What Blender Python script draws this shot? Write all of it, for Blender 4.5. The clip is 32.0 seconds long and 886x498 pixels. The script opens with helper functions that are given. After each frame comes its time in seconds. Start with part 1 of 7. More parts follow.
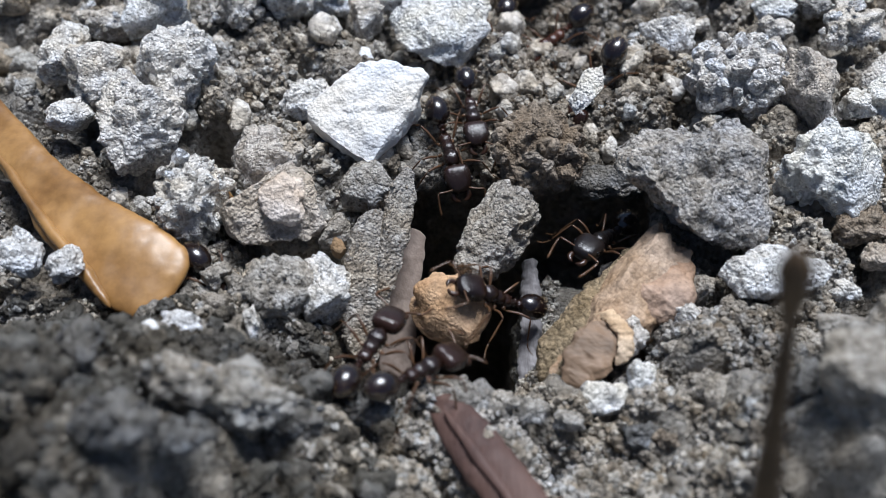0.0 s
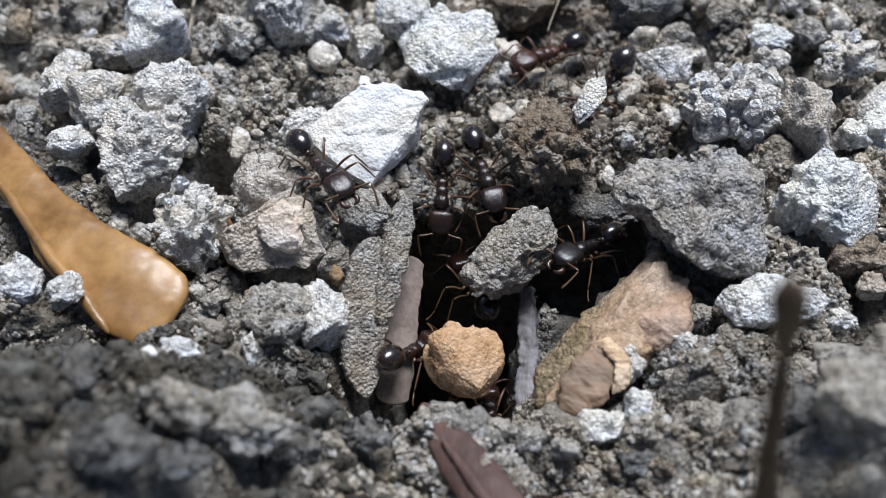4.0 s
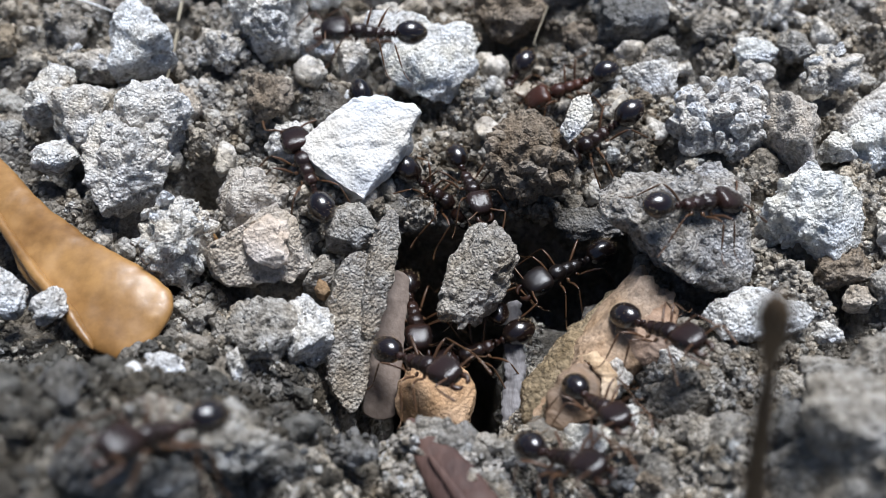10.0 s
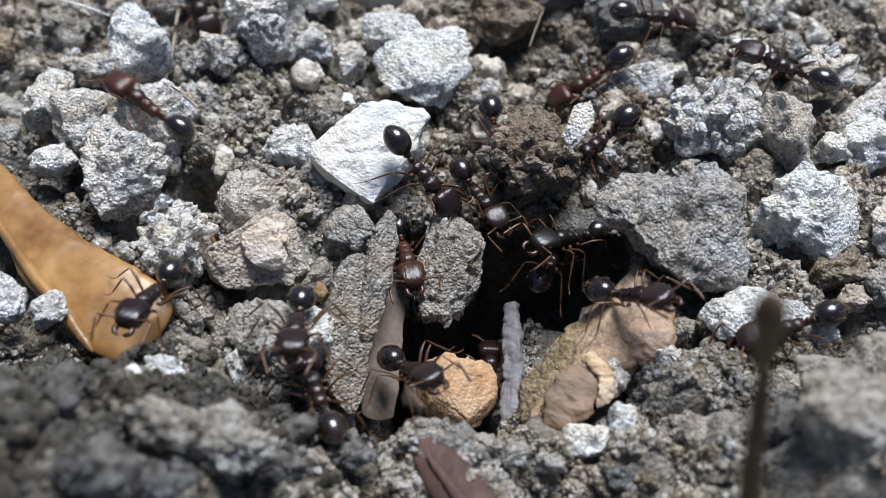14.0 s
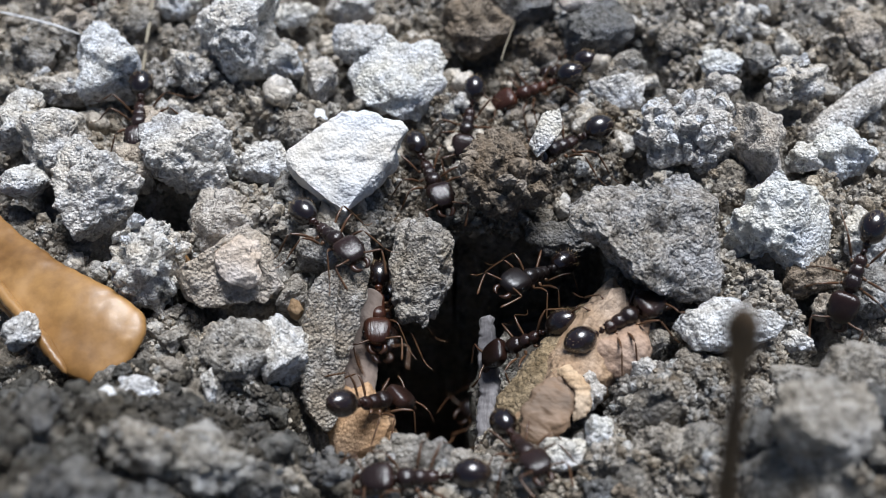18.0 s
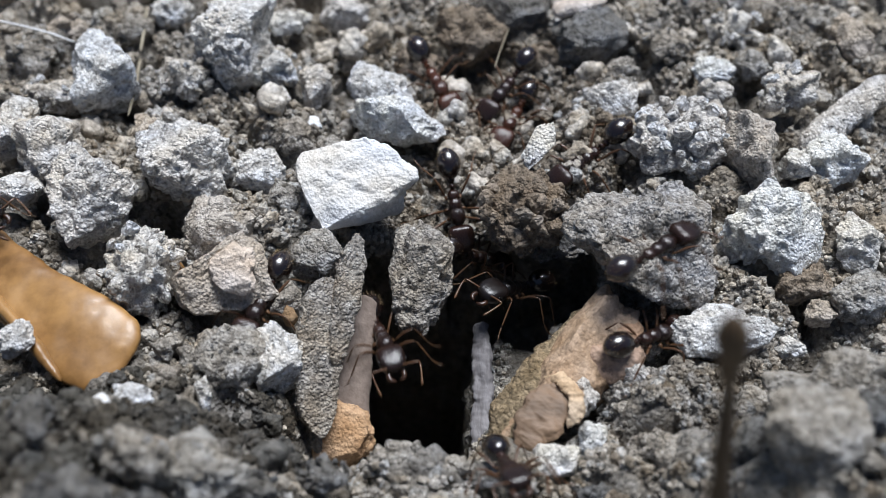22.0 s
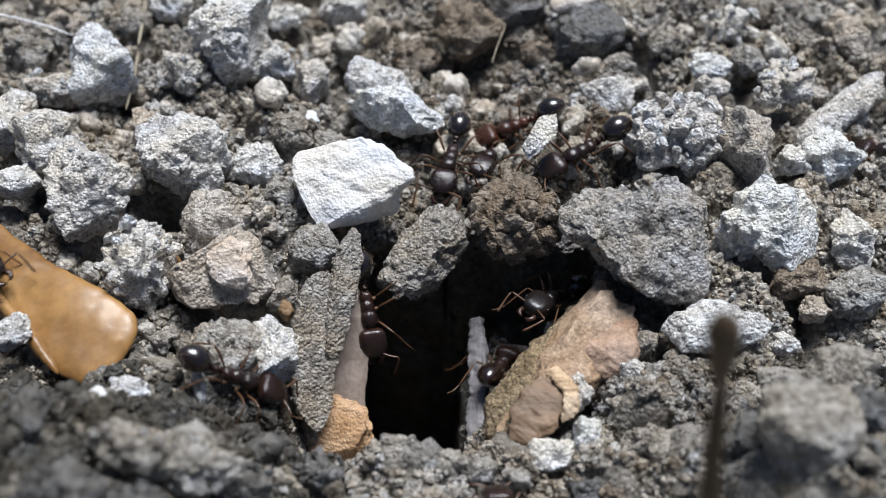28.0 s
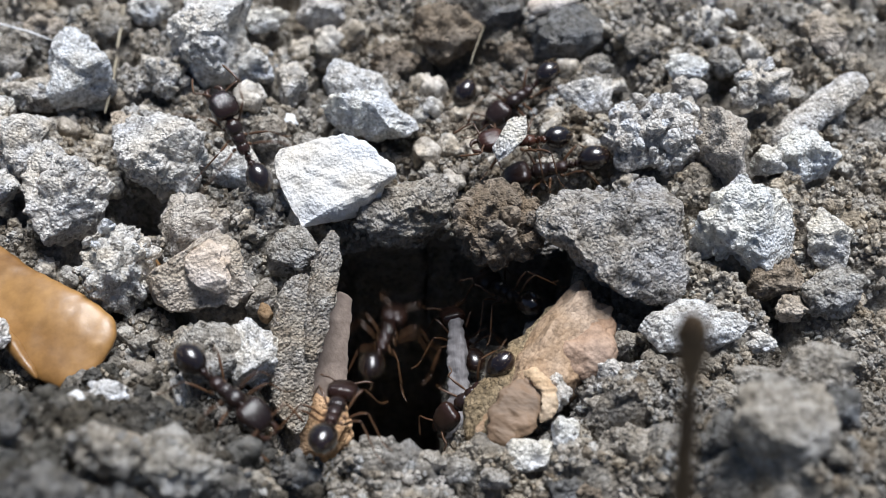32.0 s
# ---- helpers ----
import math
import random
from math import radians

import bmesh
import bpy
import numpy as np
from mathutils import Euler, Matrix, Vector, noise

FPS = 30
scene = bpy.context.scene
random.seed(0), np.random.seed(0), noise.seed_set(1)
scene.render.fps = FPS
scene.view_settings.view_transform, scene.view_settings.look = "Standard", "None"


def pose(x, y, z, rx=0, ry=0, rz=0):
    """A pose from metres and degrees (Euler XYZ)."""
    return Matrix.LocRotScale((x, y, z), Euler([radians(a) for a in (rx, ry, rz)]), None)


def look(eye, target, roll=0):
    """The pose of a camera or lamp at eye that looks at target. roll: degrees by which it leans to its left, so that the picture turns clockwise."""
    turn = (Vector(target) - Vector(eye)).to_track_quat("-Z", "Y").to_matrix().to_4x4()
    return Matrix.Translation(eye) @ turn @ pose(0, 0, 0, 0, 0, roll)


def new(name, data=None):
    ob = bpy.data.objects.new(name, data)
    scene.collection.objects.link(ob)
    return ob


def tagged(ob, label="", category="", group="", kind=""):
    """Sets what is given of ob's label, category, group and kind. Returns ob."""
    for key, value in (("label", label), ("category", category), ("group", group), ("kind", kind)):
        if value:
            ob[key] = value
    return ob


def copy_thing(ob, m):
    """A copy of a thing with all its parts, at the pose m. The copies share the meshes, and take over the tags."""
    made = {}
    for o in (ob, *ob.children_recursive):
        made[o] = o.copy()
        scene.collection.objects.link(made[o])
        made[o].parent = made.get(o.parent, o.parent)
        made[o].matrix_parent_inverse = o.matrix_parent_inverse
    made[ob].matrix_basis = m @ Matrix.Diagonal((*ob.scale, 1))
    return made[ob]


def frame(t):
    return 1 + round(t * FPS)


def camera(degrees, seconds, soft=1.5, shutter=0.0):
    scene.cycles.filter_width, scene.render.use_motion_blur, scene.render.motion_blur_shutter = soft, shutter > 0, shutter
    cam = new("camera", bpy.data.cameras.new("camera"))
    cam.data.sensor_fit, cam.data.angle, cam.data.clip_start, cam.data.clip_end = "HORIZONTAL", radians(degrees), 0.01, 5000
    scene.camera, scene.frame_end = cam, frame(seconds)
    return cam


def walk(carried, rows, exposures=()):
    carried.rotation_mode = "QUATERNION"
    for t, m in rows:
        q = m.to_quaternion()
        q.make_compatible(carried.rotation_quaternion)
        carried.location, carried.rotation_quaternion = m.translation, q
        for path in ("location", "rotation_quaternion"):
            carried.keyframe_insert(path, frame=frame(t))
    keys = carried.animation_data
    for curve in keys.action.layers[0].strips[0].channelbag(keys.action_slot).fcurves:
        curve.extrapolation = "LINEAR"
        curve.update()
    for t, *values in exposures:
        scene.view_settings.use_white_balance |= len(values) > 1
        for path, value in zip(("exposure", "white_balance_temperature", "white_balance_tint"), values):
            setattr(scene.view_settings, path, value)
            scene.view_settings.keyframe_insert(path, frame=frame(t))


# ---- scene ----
cam = camera(38.2, 32.0, soft=0.85, shutter=0.5)
cam.data.dof.use_dof = True
cam.data.dof.focus_distance = 0.0680
cam.data.dof.aperture_fstop = 46
# seconds, metres, degrees
PATH = [
    (0.0, -0.00026, -0.04491, 0.05300, 37.703, 0.617, 2.162),
    (0.5, -0.00024, -0.04502, 0.05314, 37.510, 0.430, 2.137),
    (1.0, -0.00024, -0.04505, 0.05318, 38.046, 0.444, 2.410),
    (1.5, -0.00022, -0.04500, 0.05314, 38.750, 0.291, 2.031),
    (2.0, -0.00022, -0.04495, 0.05310, 39.091, 0.318, 2.031),
    (2.5, -0.00023, -0.04499, 0.05315, 38.922, 0.354, 2.170),
    (3.0, -0.00023, -0.04506, 0.05322, 38.929, 0.339, 2.217),
    (3.5, -0.00023, -0.04509, 0.05327, 38.919, 0.424, 2.296),
    (5.5, -0.00021, -0.04507, 0.05330, 39.025, 0.393, 2.271),
    (6.0, -0.00015, -0.04496, 0.05328, 39.274, 0.366, 1.886),
    (6.5, -0.00014, -0.04490, 0.05326, 39.242, 0.292, 2.018),
    (7.0, -0.00012, -0.04493, 0.05330, 39.132, 0.251, 2.058),
    (7.5, -0.00010, -0.04491, 0.05330, 39.206, 0.298, 2.124),
    (8.0, -0.00007, -0.04487, 0.05328, 39.361, 0.225, 1.823),
    (8.5, -0.00006, -0.04486, 0.05326, 39.422, 0.126, 1.593),
    (9.0, -0.00009, -0.04491, 0.05326, 39.375, 0.134, 1.761),
    (9.5, -0.00011, -0.04496, 0.05327, 39.371, 0.120, 1.862),
    (10.0, -0.00014, -0.04495, 0.05321, 39.506, 0.101, 1.833),
    (10.5, -0.00015, -0.04494, 0.05319, 39.562, 0.103, 1.568),
    (11.0, -0.00017, -0.04498, 0.05326, 39.418, 0.052, 1.648),
    (11.5, -0.00019, -0.04501, 0.05332, 39.407, 0.072, 1.682),
    (12.0, -0.00022, -0.04506, 0.05335, 39.333, 0.039, 1.888),
    (12.5, -0.00019, -0.04503, 0.05329, 39.561, 0.035, 1.640),
    (13.0, -0.00014, -0.04505, 0.05332, 39.503, -0.017, 1.456),
    (13.5, -0.00012, -0.04512, 0.05339, 39.565, 0.071, 1.438),
    (14.0, -0.00012, -0.04517, 0.05344, 39.595, 0.220, 1.539),
    (14.5, -0.00013, -0.04521, 0.05350, 39.549, 0.104, 1.241),
    (15.0, -0.00011, -0.04517, 0.05354, 39.463, 0.171, 1.157),
    (15.5, -0.00009, -0.04503, 0.05354, 39.685, -0.039, 0.721),
    (17.5, -0.00006, -0.04499, 0.05355, 39.944, -0.065, 0.318),
    (18.0, -0.00004, -0.04495, 0.05357, 40.050, -0.060, 0.193),
    (18.5, -0.00004, -0.04494, 0.05357, 40.042, -0.045, 0.132),
    (19.0, -0.00000, -0.04500, 0.05362, 40.000, -0.000, -0.000),
    (19.5, 0.00001, -0.04496, 0.05366, 40.283, -0.011, -0.041),
    (20.0, 0.00003, -0.04490, 0.05366, 40.363, -0.048, -0.073),
    (20.5, 0.00004, -0.04484, 0.05366, 40.416, -0.032, -0.045),
    (21.0, 0.00004, -0.04481, 0.05368, 40.366, -0.103, -0.164),
    (21.5, 0.00007, -0.04489, 0.05373, 40.259, -0.109, -0.066),
    (22.0, 0.00009, -0.04497, 0.05378, 40.261, -0.130, 0.020),
    (22.5, 0.00013, -0.04502, 0.05383, 40.326, -0.081, 0.032),
    (23.0, 0.00012, -0.04498, 0.05379, 40.441, -0.099, -0.069),
    (23.5, 0.00014, -0.04501, 0.05378, 40.432, -0.100, -0.035),
    (24.0, 0.00013, -0.04508, 0.05379, 40.429, -0.102, 0.017),
    (24.5, 0.00015, -0.04509, 0.05382, 40.345, -0.051, 0.057),
    (25.0, 0.00014, -0.04494, 0.05373, 40.574, -0.094, -0.147),
    (25.5, 0.00015, -0.04491, 0.05375, 40.532, -0.058, -0.170),
    (27.5, 0.00019, -0.04496, 0.05390, 40.229, -0.295, 0.080),
    (28.0, 0.00024, -0.04506, 0.05401, 39.960, -0.312, 0.169),
    (28.5, 0.00043, -0.04512, 0.05407, 40.180, -0.635, -0.561),
    (29.0, 0.00057, -0.04522, 0.05413, 40.292, -0.550, -0.802),
    (29.5, 0.00068, -0.04536, 0.05424, 40.211, -0.491, -0.826),
    (30.0, 0.00073, -0.04531, 0.05424, 40.459, -0.421, -0.764),
    (30.5, 0.00078, -0.04527, 0.05425, 40.420, -0.492, -0.955),
    (31.0, 0.00077, -0.04524, 0.05423, 40.186, -0.558, -0.697),
    (31.5, 0.00073, -0.04519, 0.05420, 40.160, -0.559, -0.565),
    (32.0, 0.00071, -0.04520, 0.05421, 40.027, -0.496, -0.491),
]
walk(cam, [(t, pose(*p)) for t, *p in PATH], exposures=[(0, 0.18, 5800, 10), (4, 0.19, 5850, 10), (9, 0.31, 5900, 10), (15, 0.22, 5930, 10), (25, 0.11, 5980, 10), (32, 0.25, 6060, 10)])


def mm(x, y, z, rx=0, ry=0, rz=0):
    """A pose from millimetres and degrees."""
    return pose(x * 0.001, y * 0.001, z * 0.001, rx, ry, rz)


# ---- world and light ----
world = bpy.data.worlds.new("open_sky")
scene.world = world
world.use_nodes = True
wn = world.node_tree
sky = wn.nodes.new("ShaderNodeTexSky")
sky.sky_type = "NISHITA"
sky.sun_disc = False
SUN_ELEVATION, SUN_AZIMUTH = 70.0, 25.0      # degrees; azimuth from +y towards +x
sky.sun_elevation = radians(SUN_ELEVATION)
sky.sun_rotation = radians(SUN_AZIMUTH)
wn.nodes["Background"].inputs[1].default_value = 0.05
wn.links.new(sky.outputs[0], wn.nodes["Background"].inputs[0])
sun = new("sun", bpy.data.lights.new("sun", "SUN"))
sun.data.energy, sun.data.angle, sun.data.color = 5.0, radians(28), (1.0, 0.985, 0.96)
_a, _e = radians(SUN_AZIMUTH), radians(SUN_ELEVATION)
_d = Vector((math.sin(_a) * math.cos(_e), math.cos(_a) * math.cos(_e), math.sin(_e)))
sun.matrix_world = look(_d * 0.5, (0, 0, 0))


# ---- materials ----
def material(name):
    m = bpy.data.materials.new(name)
    m.use_nodes = True
    t = m.node_tree
    return m, t, t.nodes["Principled BSDF"]


def node(t, kind, **inputs):
    n = t.nodes.new(kind)
    for key, value in inputs.items():
        n.inputs[key.replace("_", " ")].default_value = value
    return n


def ramp(t, fac, stops):
    r = t.nodes.new("ShaderNodeValToRGB")
    el = r.color_ramp.elements
    while len(el) < len(stops):
        el.new(0.5)
    for e, (p, c) in zip(el, stops):
        e.position, e.color = p, (*c, 1)
    t.links.new(fac, r.inputs[0])
    return r.outputs[0]


def mixed(t, kind, fac, a, b):
    n = t.nodes.new("ShaderNodeMix")
    n.data_type, n.blend_type = "RGBA", kind
    for i, v in ((0, fac), (6, a), (7, b)):
        if isinstance(v, bpy.types.NodeSocket):
            t.links.new(v, n.inputs[i])
        else:
            n.inputs[i].default_value = v if i == 0 else (*v, 1)
    return n.outputs[2]


def scaled(c, k):
    return tuple(min(1, v * k) for v in c)


def earth(name, light, dark, grain=3600, patch=520, island=False, rough=0.92, bump=0.6, contrast=1.0, gain=0.68, dust=0.4):
    """Crumbly mineral: two tones in patches, speckled grains, soil stuck in stains, fine relief."""
    light, dark = scaled(light, gain), scaled(dark, gain)
    m, t, b = material(name)
    tc = t.nodes.new("ShaderNodeTexCoord")
    big = node(t, "ShaderNodeTexNoise", Scale=patch, Detail=6.0, Roughness=0.65)
    fine = node(t, "ShaderNodeTexNoise", Scale=grain * 0.55, Detail=7.0, Roughness=0.74)
    stain = node(t, "ShaderNodeTexNoise", Scale=patch * 0.75, Detail=8.0, Roughness=0.72, Distortion=0.6)
    cool = node(t, "ShaderNodeTexNoise", Scale=patch * 0.5, Detail=3.0, Roughness=0.6)
    cell = node(t, "ShaderNodeTexVoronoi", Scale=grain * 1.5)
    coarse = node(t, "ShaderNodeTexVoronoi", Scale=grain * 0.6)
    for n in (big, fine, stain, cool):
        t.links.new(tc.outputs["Object"], n.inputs["Vector"])
    warp = node(t, "ShaderNodeTexNoise", Scale=grain * 0.9, Detail=3.0, Roughness=0.7)
    t.links.new(tc.outputs["Object"], warp.inputs["Vector"])
    shift = t.nodes.new("ShaderNodeVectorMath")
    shift.operation, shift.inputs[1].default_value, shift.inputs[2].default_value = "MULTIPLY_ADD", (0.9 / grain,) * 3, (0, 0, 0)
    t.links.new(warp.outputs["Color"], shift.inputs[0])
    t.links.new(tc.outputs["Object"], shift.inputs[2])
    for n in (cell, coarse):
        t.links.new(shift.outputs[0], n.inputs["Vector"])
    c = ramp(t, big.outputs["Fac"], [(0.34, dark), (0.66, light)])
    c = mixed(t, "MULTIPLY", 1.0, c, ramp(t, cool.outputs["Fac"], [(0.36, (1.0, 0.94, 0.85)), (0.5, (0.985, 0.97, 0.95)), (0.64, (0.93, 0.95, 1.0))]))
    soiled = ramp(t, stain.outputs["Fac"], [(0.5, (0, 0, 0)), (0.58, (dust * 0.8,) * 3), (0.75, (dust,) * 3)])
    c = mixed(t, "MIX", soiled, c, (0.34, 0.295, 0.235))
    k = 0.55 * contrast
    c = mixed(t, "MULTIPLY", 1.0, c, ramp(t, fine.outputs["Fac"], [(0.36, (1 - k,) * 3), (0.47, (1 - k * 0.4,) * 3), (0.54, (1, 1, 1))]))
    sep = t.nodes.new("ShaderNodeSeparateColor")
    t.links.new(cell.outputs["Color"], sep.inputs[0])
    c = mixed(t, "MULTIPLY", 0.8 * contrast, c, ramp(t, sep.outputs[0], [(0.0, (0.35, 0.33, 0.3)), (0.16, (0.78, 0.76, 0.73)), (0.4, (0.97, 0.96, 0.95)), (1.0, (1, 1, 1))]))
    pits = ramp(t, coarse.outputs["Distance"], [(0.0, (1, 1, 1)), (0.45, (1, 1, 1)), (0.8, (0.5, 0.47, 0.43))])
    c = mixed(t, "MULTIPLY", 0.2 * contrast, c, pits)
    seams = ramp(t, cell.outputs["Distance"], [(0.35, (1, 1, 1)), (0.75, (0.42, 0.39, 0.35))])
    c = mixed(t, "MULTIPLY", 0.2 * contrast, c, seams)
    if island:
        g = t.nodes.new("ShaderNodeNewGeometry")
        rnd = g.outputs["Random Per Island"]
    else:
        g = t.nodes.new("ShaderNodeObjectInfo")
        rnd = g.outputs["Random"]
    tint = [(0.0, (0.62, 0.57, 0.5)), (0.3, (0.82, 0.81, 0.8)), (0.62, (1, 0.98, 0.95)), (0.8, (0.86, 0.92, 1.0)), (1.0, (1, 1, 1))] if island else [(0, (0.83, 0.8, 0.76)), (0.5, (0.94, 0.93, 0.91)), (0.8, (0.92, 0.95, 0.99)), (1, (1, 1, 1))]
    c = mixed(t, "MULTIPLY", 1.0, c, ramp(t, rnd, tint))
    t.links.new(c, b.inputs["Base Color"])
    b.inputs["Roughness"].default_value = rough
    b.inputs["Specular IOR Level"].default_value = 0.3
    add = t.nodes.new("ShaderNodeMath")
    add.operation = "ADD"
    inv = t.nodes.new("ShaderNodeMath")
    inv.operation, inv.inputs[0].default_value = "SUBTRACT", 1.0
    t.links.new(cell.outputs["Distance"], inv.inputs[1])
    rugged = t.nodes.new("ShaderNodeMath")
    rugged.operation, rugged.inputs[1].default_value = "MULTIPLY", 1.0
    t.links.new(fine.outputs["Fac"], rugged.inputs[0])
    t.links.new(rugged.outputs[0], add.inputs[0])
    t.links.new(inv.outputs[0], add.inputs[1])
    sub = t.nodes.new("ShaderNodeMath")
    sub.operation = "SUBTRACT"
    t.links.new(add.outputs[0], sub.inputs[0])
    grainy = t.nodes.new("ShaderNodeMath")
    grainy.operation, grainy.inputs[1].default_value = "MULTIPLY", 0.9
    t.links.new(sep.outputs[1], grainy.inputs[0])
    t.links.new(grainy.outputs[0], sub.inputs[1])
    bp = node(t, "ShaderNodeBump", Strength=min(1.0, bump * 1.35), Distance=0.0003)
    t.links.new(sub.outputs[0], bp.inputs["Height"])
    t.links.new(bp.outputs[0], b.inputs["Normal"])
    return m


# darkened so that clefts left bare of pale grains look shaded
SOIL = earth("soil", (0.8, 0.74, 0.65), (0.5, 0.445, 0.37), gain=0.52, grain=2600)
CRUMB = earth("soil_crumb", (0.9, 0.85, 0.77), (0.6, 0.55, 0.47), gain=0.9, island=True, grain=3000)
# dark copy of the soil crumb: the foreground's shade is in its colour
SHADED = earth("shaded_soil_crumb", (0.3, 0.275, 0.235), (0.16, 0.145, 0.115), island=True, grain=3000, gain=0.52)
# brown soil darkened for the shade behind the hole and on the near slope
SHADE_BROWN = earth("shade_brown_crumb", (0.6, 0.53, 0.44), (0.36, 0.31, 0.245), gain=0.7, island=True, grain=3000)
BEAD = earth("grey_soil_bead", (0.78, 0.73, 0.65), (0.46, 0.42, 0.36), gain=0.66, island=True, grain=3000)
LUMP = earth("soil_lump", (0.88, 0.83, 0.75), (0.6, 0.55, 0.47), gain=1.0, grain=3000)
TONES = {
    "white": earth("white_limestone", (0.9, 0.9, 0.9), (0.8, 0.8, 0.8), contrast=0.15, bump=0.3, gain=0.94, dust=0.0),
    "pale": earth("pale_stone", (0.9, 0.885, 0.86), (0.72, 0.695, 0.65), gain=1.3),
    "chalk": earth("chalky_stone", (0.92, 0.895, 0.85), (0.78, 0.74, 0.67), gain=1.42, contrast=0.75, dust=0.3),
    "bluewhite": earth("bluish_white_stone", (0.93, 0.93, 0.95), (0.76, 0.76, 0.79), gain=1.38, contrast=0.95, dust=0.4),
    "buff": earth("buff_grain", (0.6, 0.42, 0.25), (0.5, 0.34, 0.2), contrast=0.3, bump=0.3, gain=0.62, dust=0.2),
    "blue": earth("bluish_stone", (0.9, 0.9, 0.91), (0.7, 0.7, 0.71), gain=1.34),
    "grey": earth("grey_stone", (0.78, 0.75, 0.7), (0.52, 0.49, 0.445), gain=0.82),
    # kept low for the near clumps, whose shade it carries
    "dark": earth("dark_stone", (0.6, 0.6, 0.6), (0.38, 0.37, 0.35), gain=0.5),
    "ash": earth("ash_grey_stone", (0.88, 0.88, 0.89), (0.6, 0.595, 0.59), gain=1.0, grain=3200, contrast=1.15, dust=0.25, bump=0.9),
    "tan": earth("tan_stone", (0.8, 0.72, 0.63), (0.58, 0.52, 0.45), gain=1.05, contrast=0.8),
    "brown": earth("brown_soil_lump", (0.62, 0.52, 0.41), (0.4, 0.325, 0.25), gain=0.72),
    # pale grey pebble tone lowered to hold the hole's shade
    "shady": earth("shady_pebble", (0.78, 0.75, 0.7), (0.56, 0.525, 0.47), gain=0.9),
    "worn": earth("pinkish_worn_stone", (0.86, 0.77, 0.69), (0.68, 0.59, 0.52), gain=1.0, contrast=0.5, bump=0.35, dust=0.2),
    "orange": earth("orange_crumb", (0.82, 0.54, 0.32), (0.6, 0.37, 0.2), contrast=0.45, bump=0.35, dust=0.0, gain=0.8),
}


def plain(name, a, b_, scale, rough, spec=0.5, bump=0.2, stretch=(1, 1, 1), coat=0.0, distance=0.0001):
    """Smooth organic stuff: two tones along a stretched grain."""
    m, t, b = material(name)
    tc = t.nodes.new("ShaderNodeTexCoord")
    mp = t.nodes.new("ShaderNodeMapping")
    mp.inputs["Scale"].default_value = stretch
    n = node(t, "ShaderNodeTexNoise", Scale=scale, Detail=5.0, Roughness=0.6)
    f = node(t, "ShaderNodeTexNoise", Scale=scale * 7, Detail=3.0, Roughness=0.6)
    t.links.new(tc.outputs["Object"], mp.inputs[0])
    for q in (n, f):
        t.links.new(mp.outputs[0], q.inputs["Vector"])
    c = ramp(t, n.outputs["Fac"], [(0.3, a), (0.7, b_)])
    c = mixed(t, "MULTIPLY", 0.6, c, ramp(t, f.outputs["Fac"], [(0.3, (0.6, 0.57, 0.54)), (0.6, (1, 1, 1))]))
    t.links.new(c, b.inputs["Base Color"])
    b.inputs["Roughness"].default_value = rough
    b.inputs["Specular IOR Level"].default_value = spec
    b.inputs["Coat Weight"].default_value = coat
    b.inputs["Coat Roughness"].default_value = 0.12
    bp = node(t, "ShaderNodeBump", Strength=bump, Distance=distance)
    t.links.new(f.outputs["Fac"], bp.inputs["Height"])
    t.links.new(bp.outputs[0], b.inputs["Normal"])
    return m


AMBER = plain("amber_leaf", (0.15, 0.066, 0.015), (0.4, 0.22, 0.072), 210, 0.42, bump=0.15, coat=0.12)
BARK = earth("bark_flake", (0.76, 0.69, 0.59), (0.52, 0.45, 0.37), gain=0.96, grain=3800, patch=700, bump=1.0, contrast=1.15, dust=0.25)
WOOD_PALE = plain("pale_wood", (0.15, 0.113, 0.09), (0.28, 0.22, 0.18), 300, 0.75, bump=0.4, stretch=(2, 2, 0.5))
ROOT = plain("grey_root", (0.13, 0.122, 0.125), (0.24, 0.225, 0.225), 420, 0.8, bump=0.5, stretch=(2, 0.4, 0.4))
SLIVER = plain("red_brown_wood", (0.045, 0.022, 0.018), (0.11, 0.06, 0.045), 260, 0.7, bump=0.5, stretch=(2, 0.5, 1))
STALK = plain("dry_brown_stalk", (0.04, 0.022, 0.009), (0.09, 0.055, 0.022), 240, 0.6, bump=0.3)
STRAW = plain("dry_straw", (0.2, 0.165, 0.11), (0.32, 0.28, 0.2), 500, 0.6, bump=0.2)
FIBRE = plain("white_fibre", (0.75, 0.75, 0.75), (0.86, 0.86, 0.86), 500, 0.5, bump=0.1)
HUSK = earth("husk_stone", (0.82, 0.6, 0.42), (0.5, 0.34, 0.21), grain=3400, patch=420, contrast=0.7, bump=0.22, rough=0.65, gain=0.76, dust=0.12)
HUSK_SIDE = earth("yellow_brown_husk_side", (0.6, 0.47, 0.3), (0.36, 0.28, 0.17), grain=2600, patch=420, contrast=1.0, bump=0.6, gain=0.8, dust=0.1)
RIM = earth("pale_orange_rim", (0.86, 0.66, 0.45), (0.66, 0.47, 0.3), grain=3400, contrast=0.5, bump=0.2, gain=0.85, dust=0.05)
ROSY = earth("rosy_worn_stone", (0.78, 0.57, 0.43), (0.56, 0.38, 0.27), grain=3400, patch=380, contrast=0.6, bump=0.2, rough=0.65, gain=0.74, dust=0.1)
FLAKE = plain("brown_shell_flake", (0.12, 0.078, 0.046), (0.26, 0.17, 0.105), 380, 0.65, bump=0.5, stretch=(0.6, 1.6, 1))


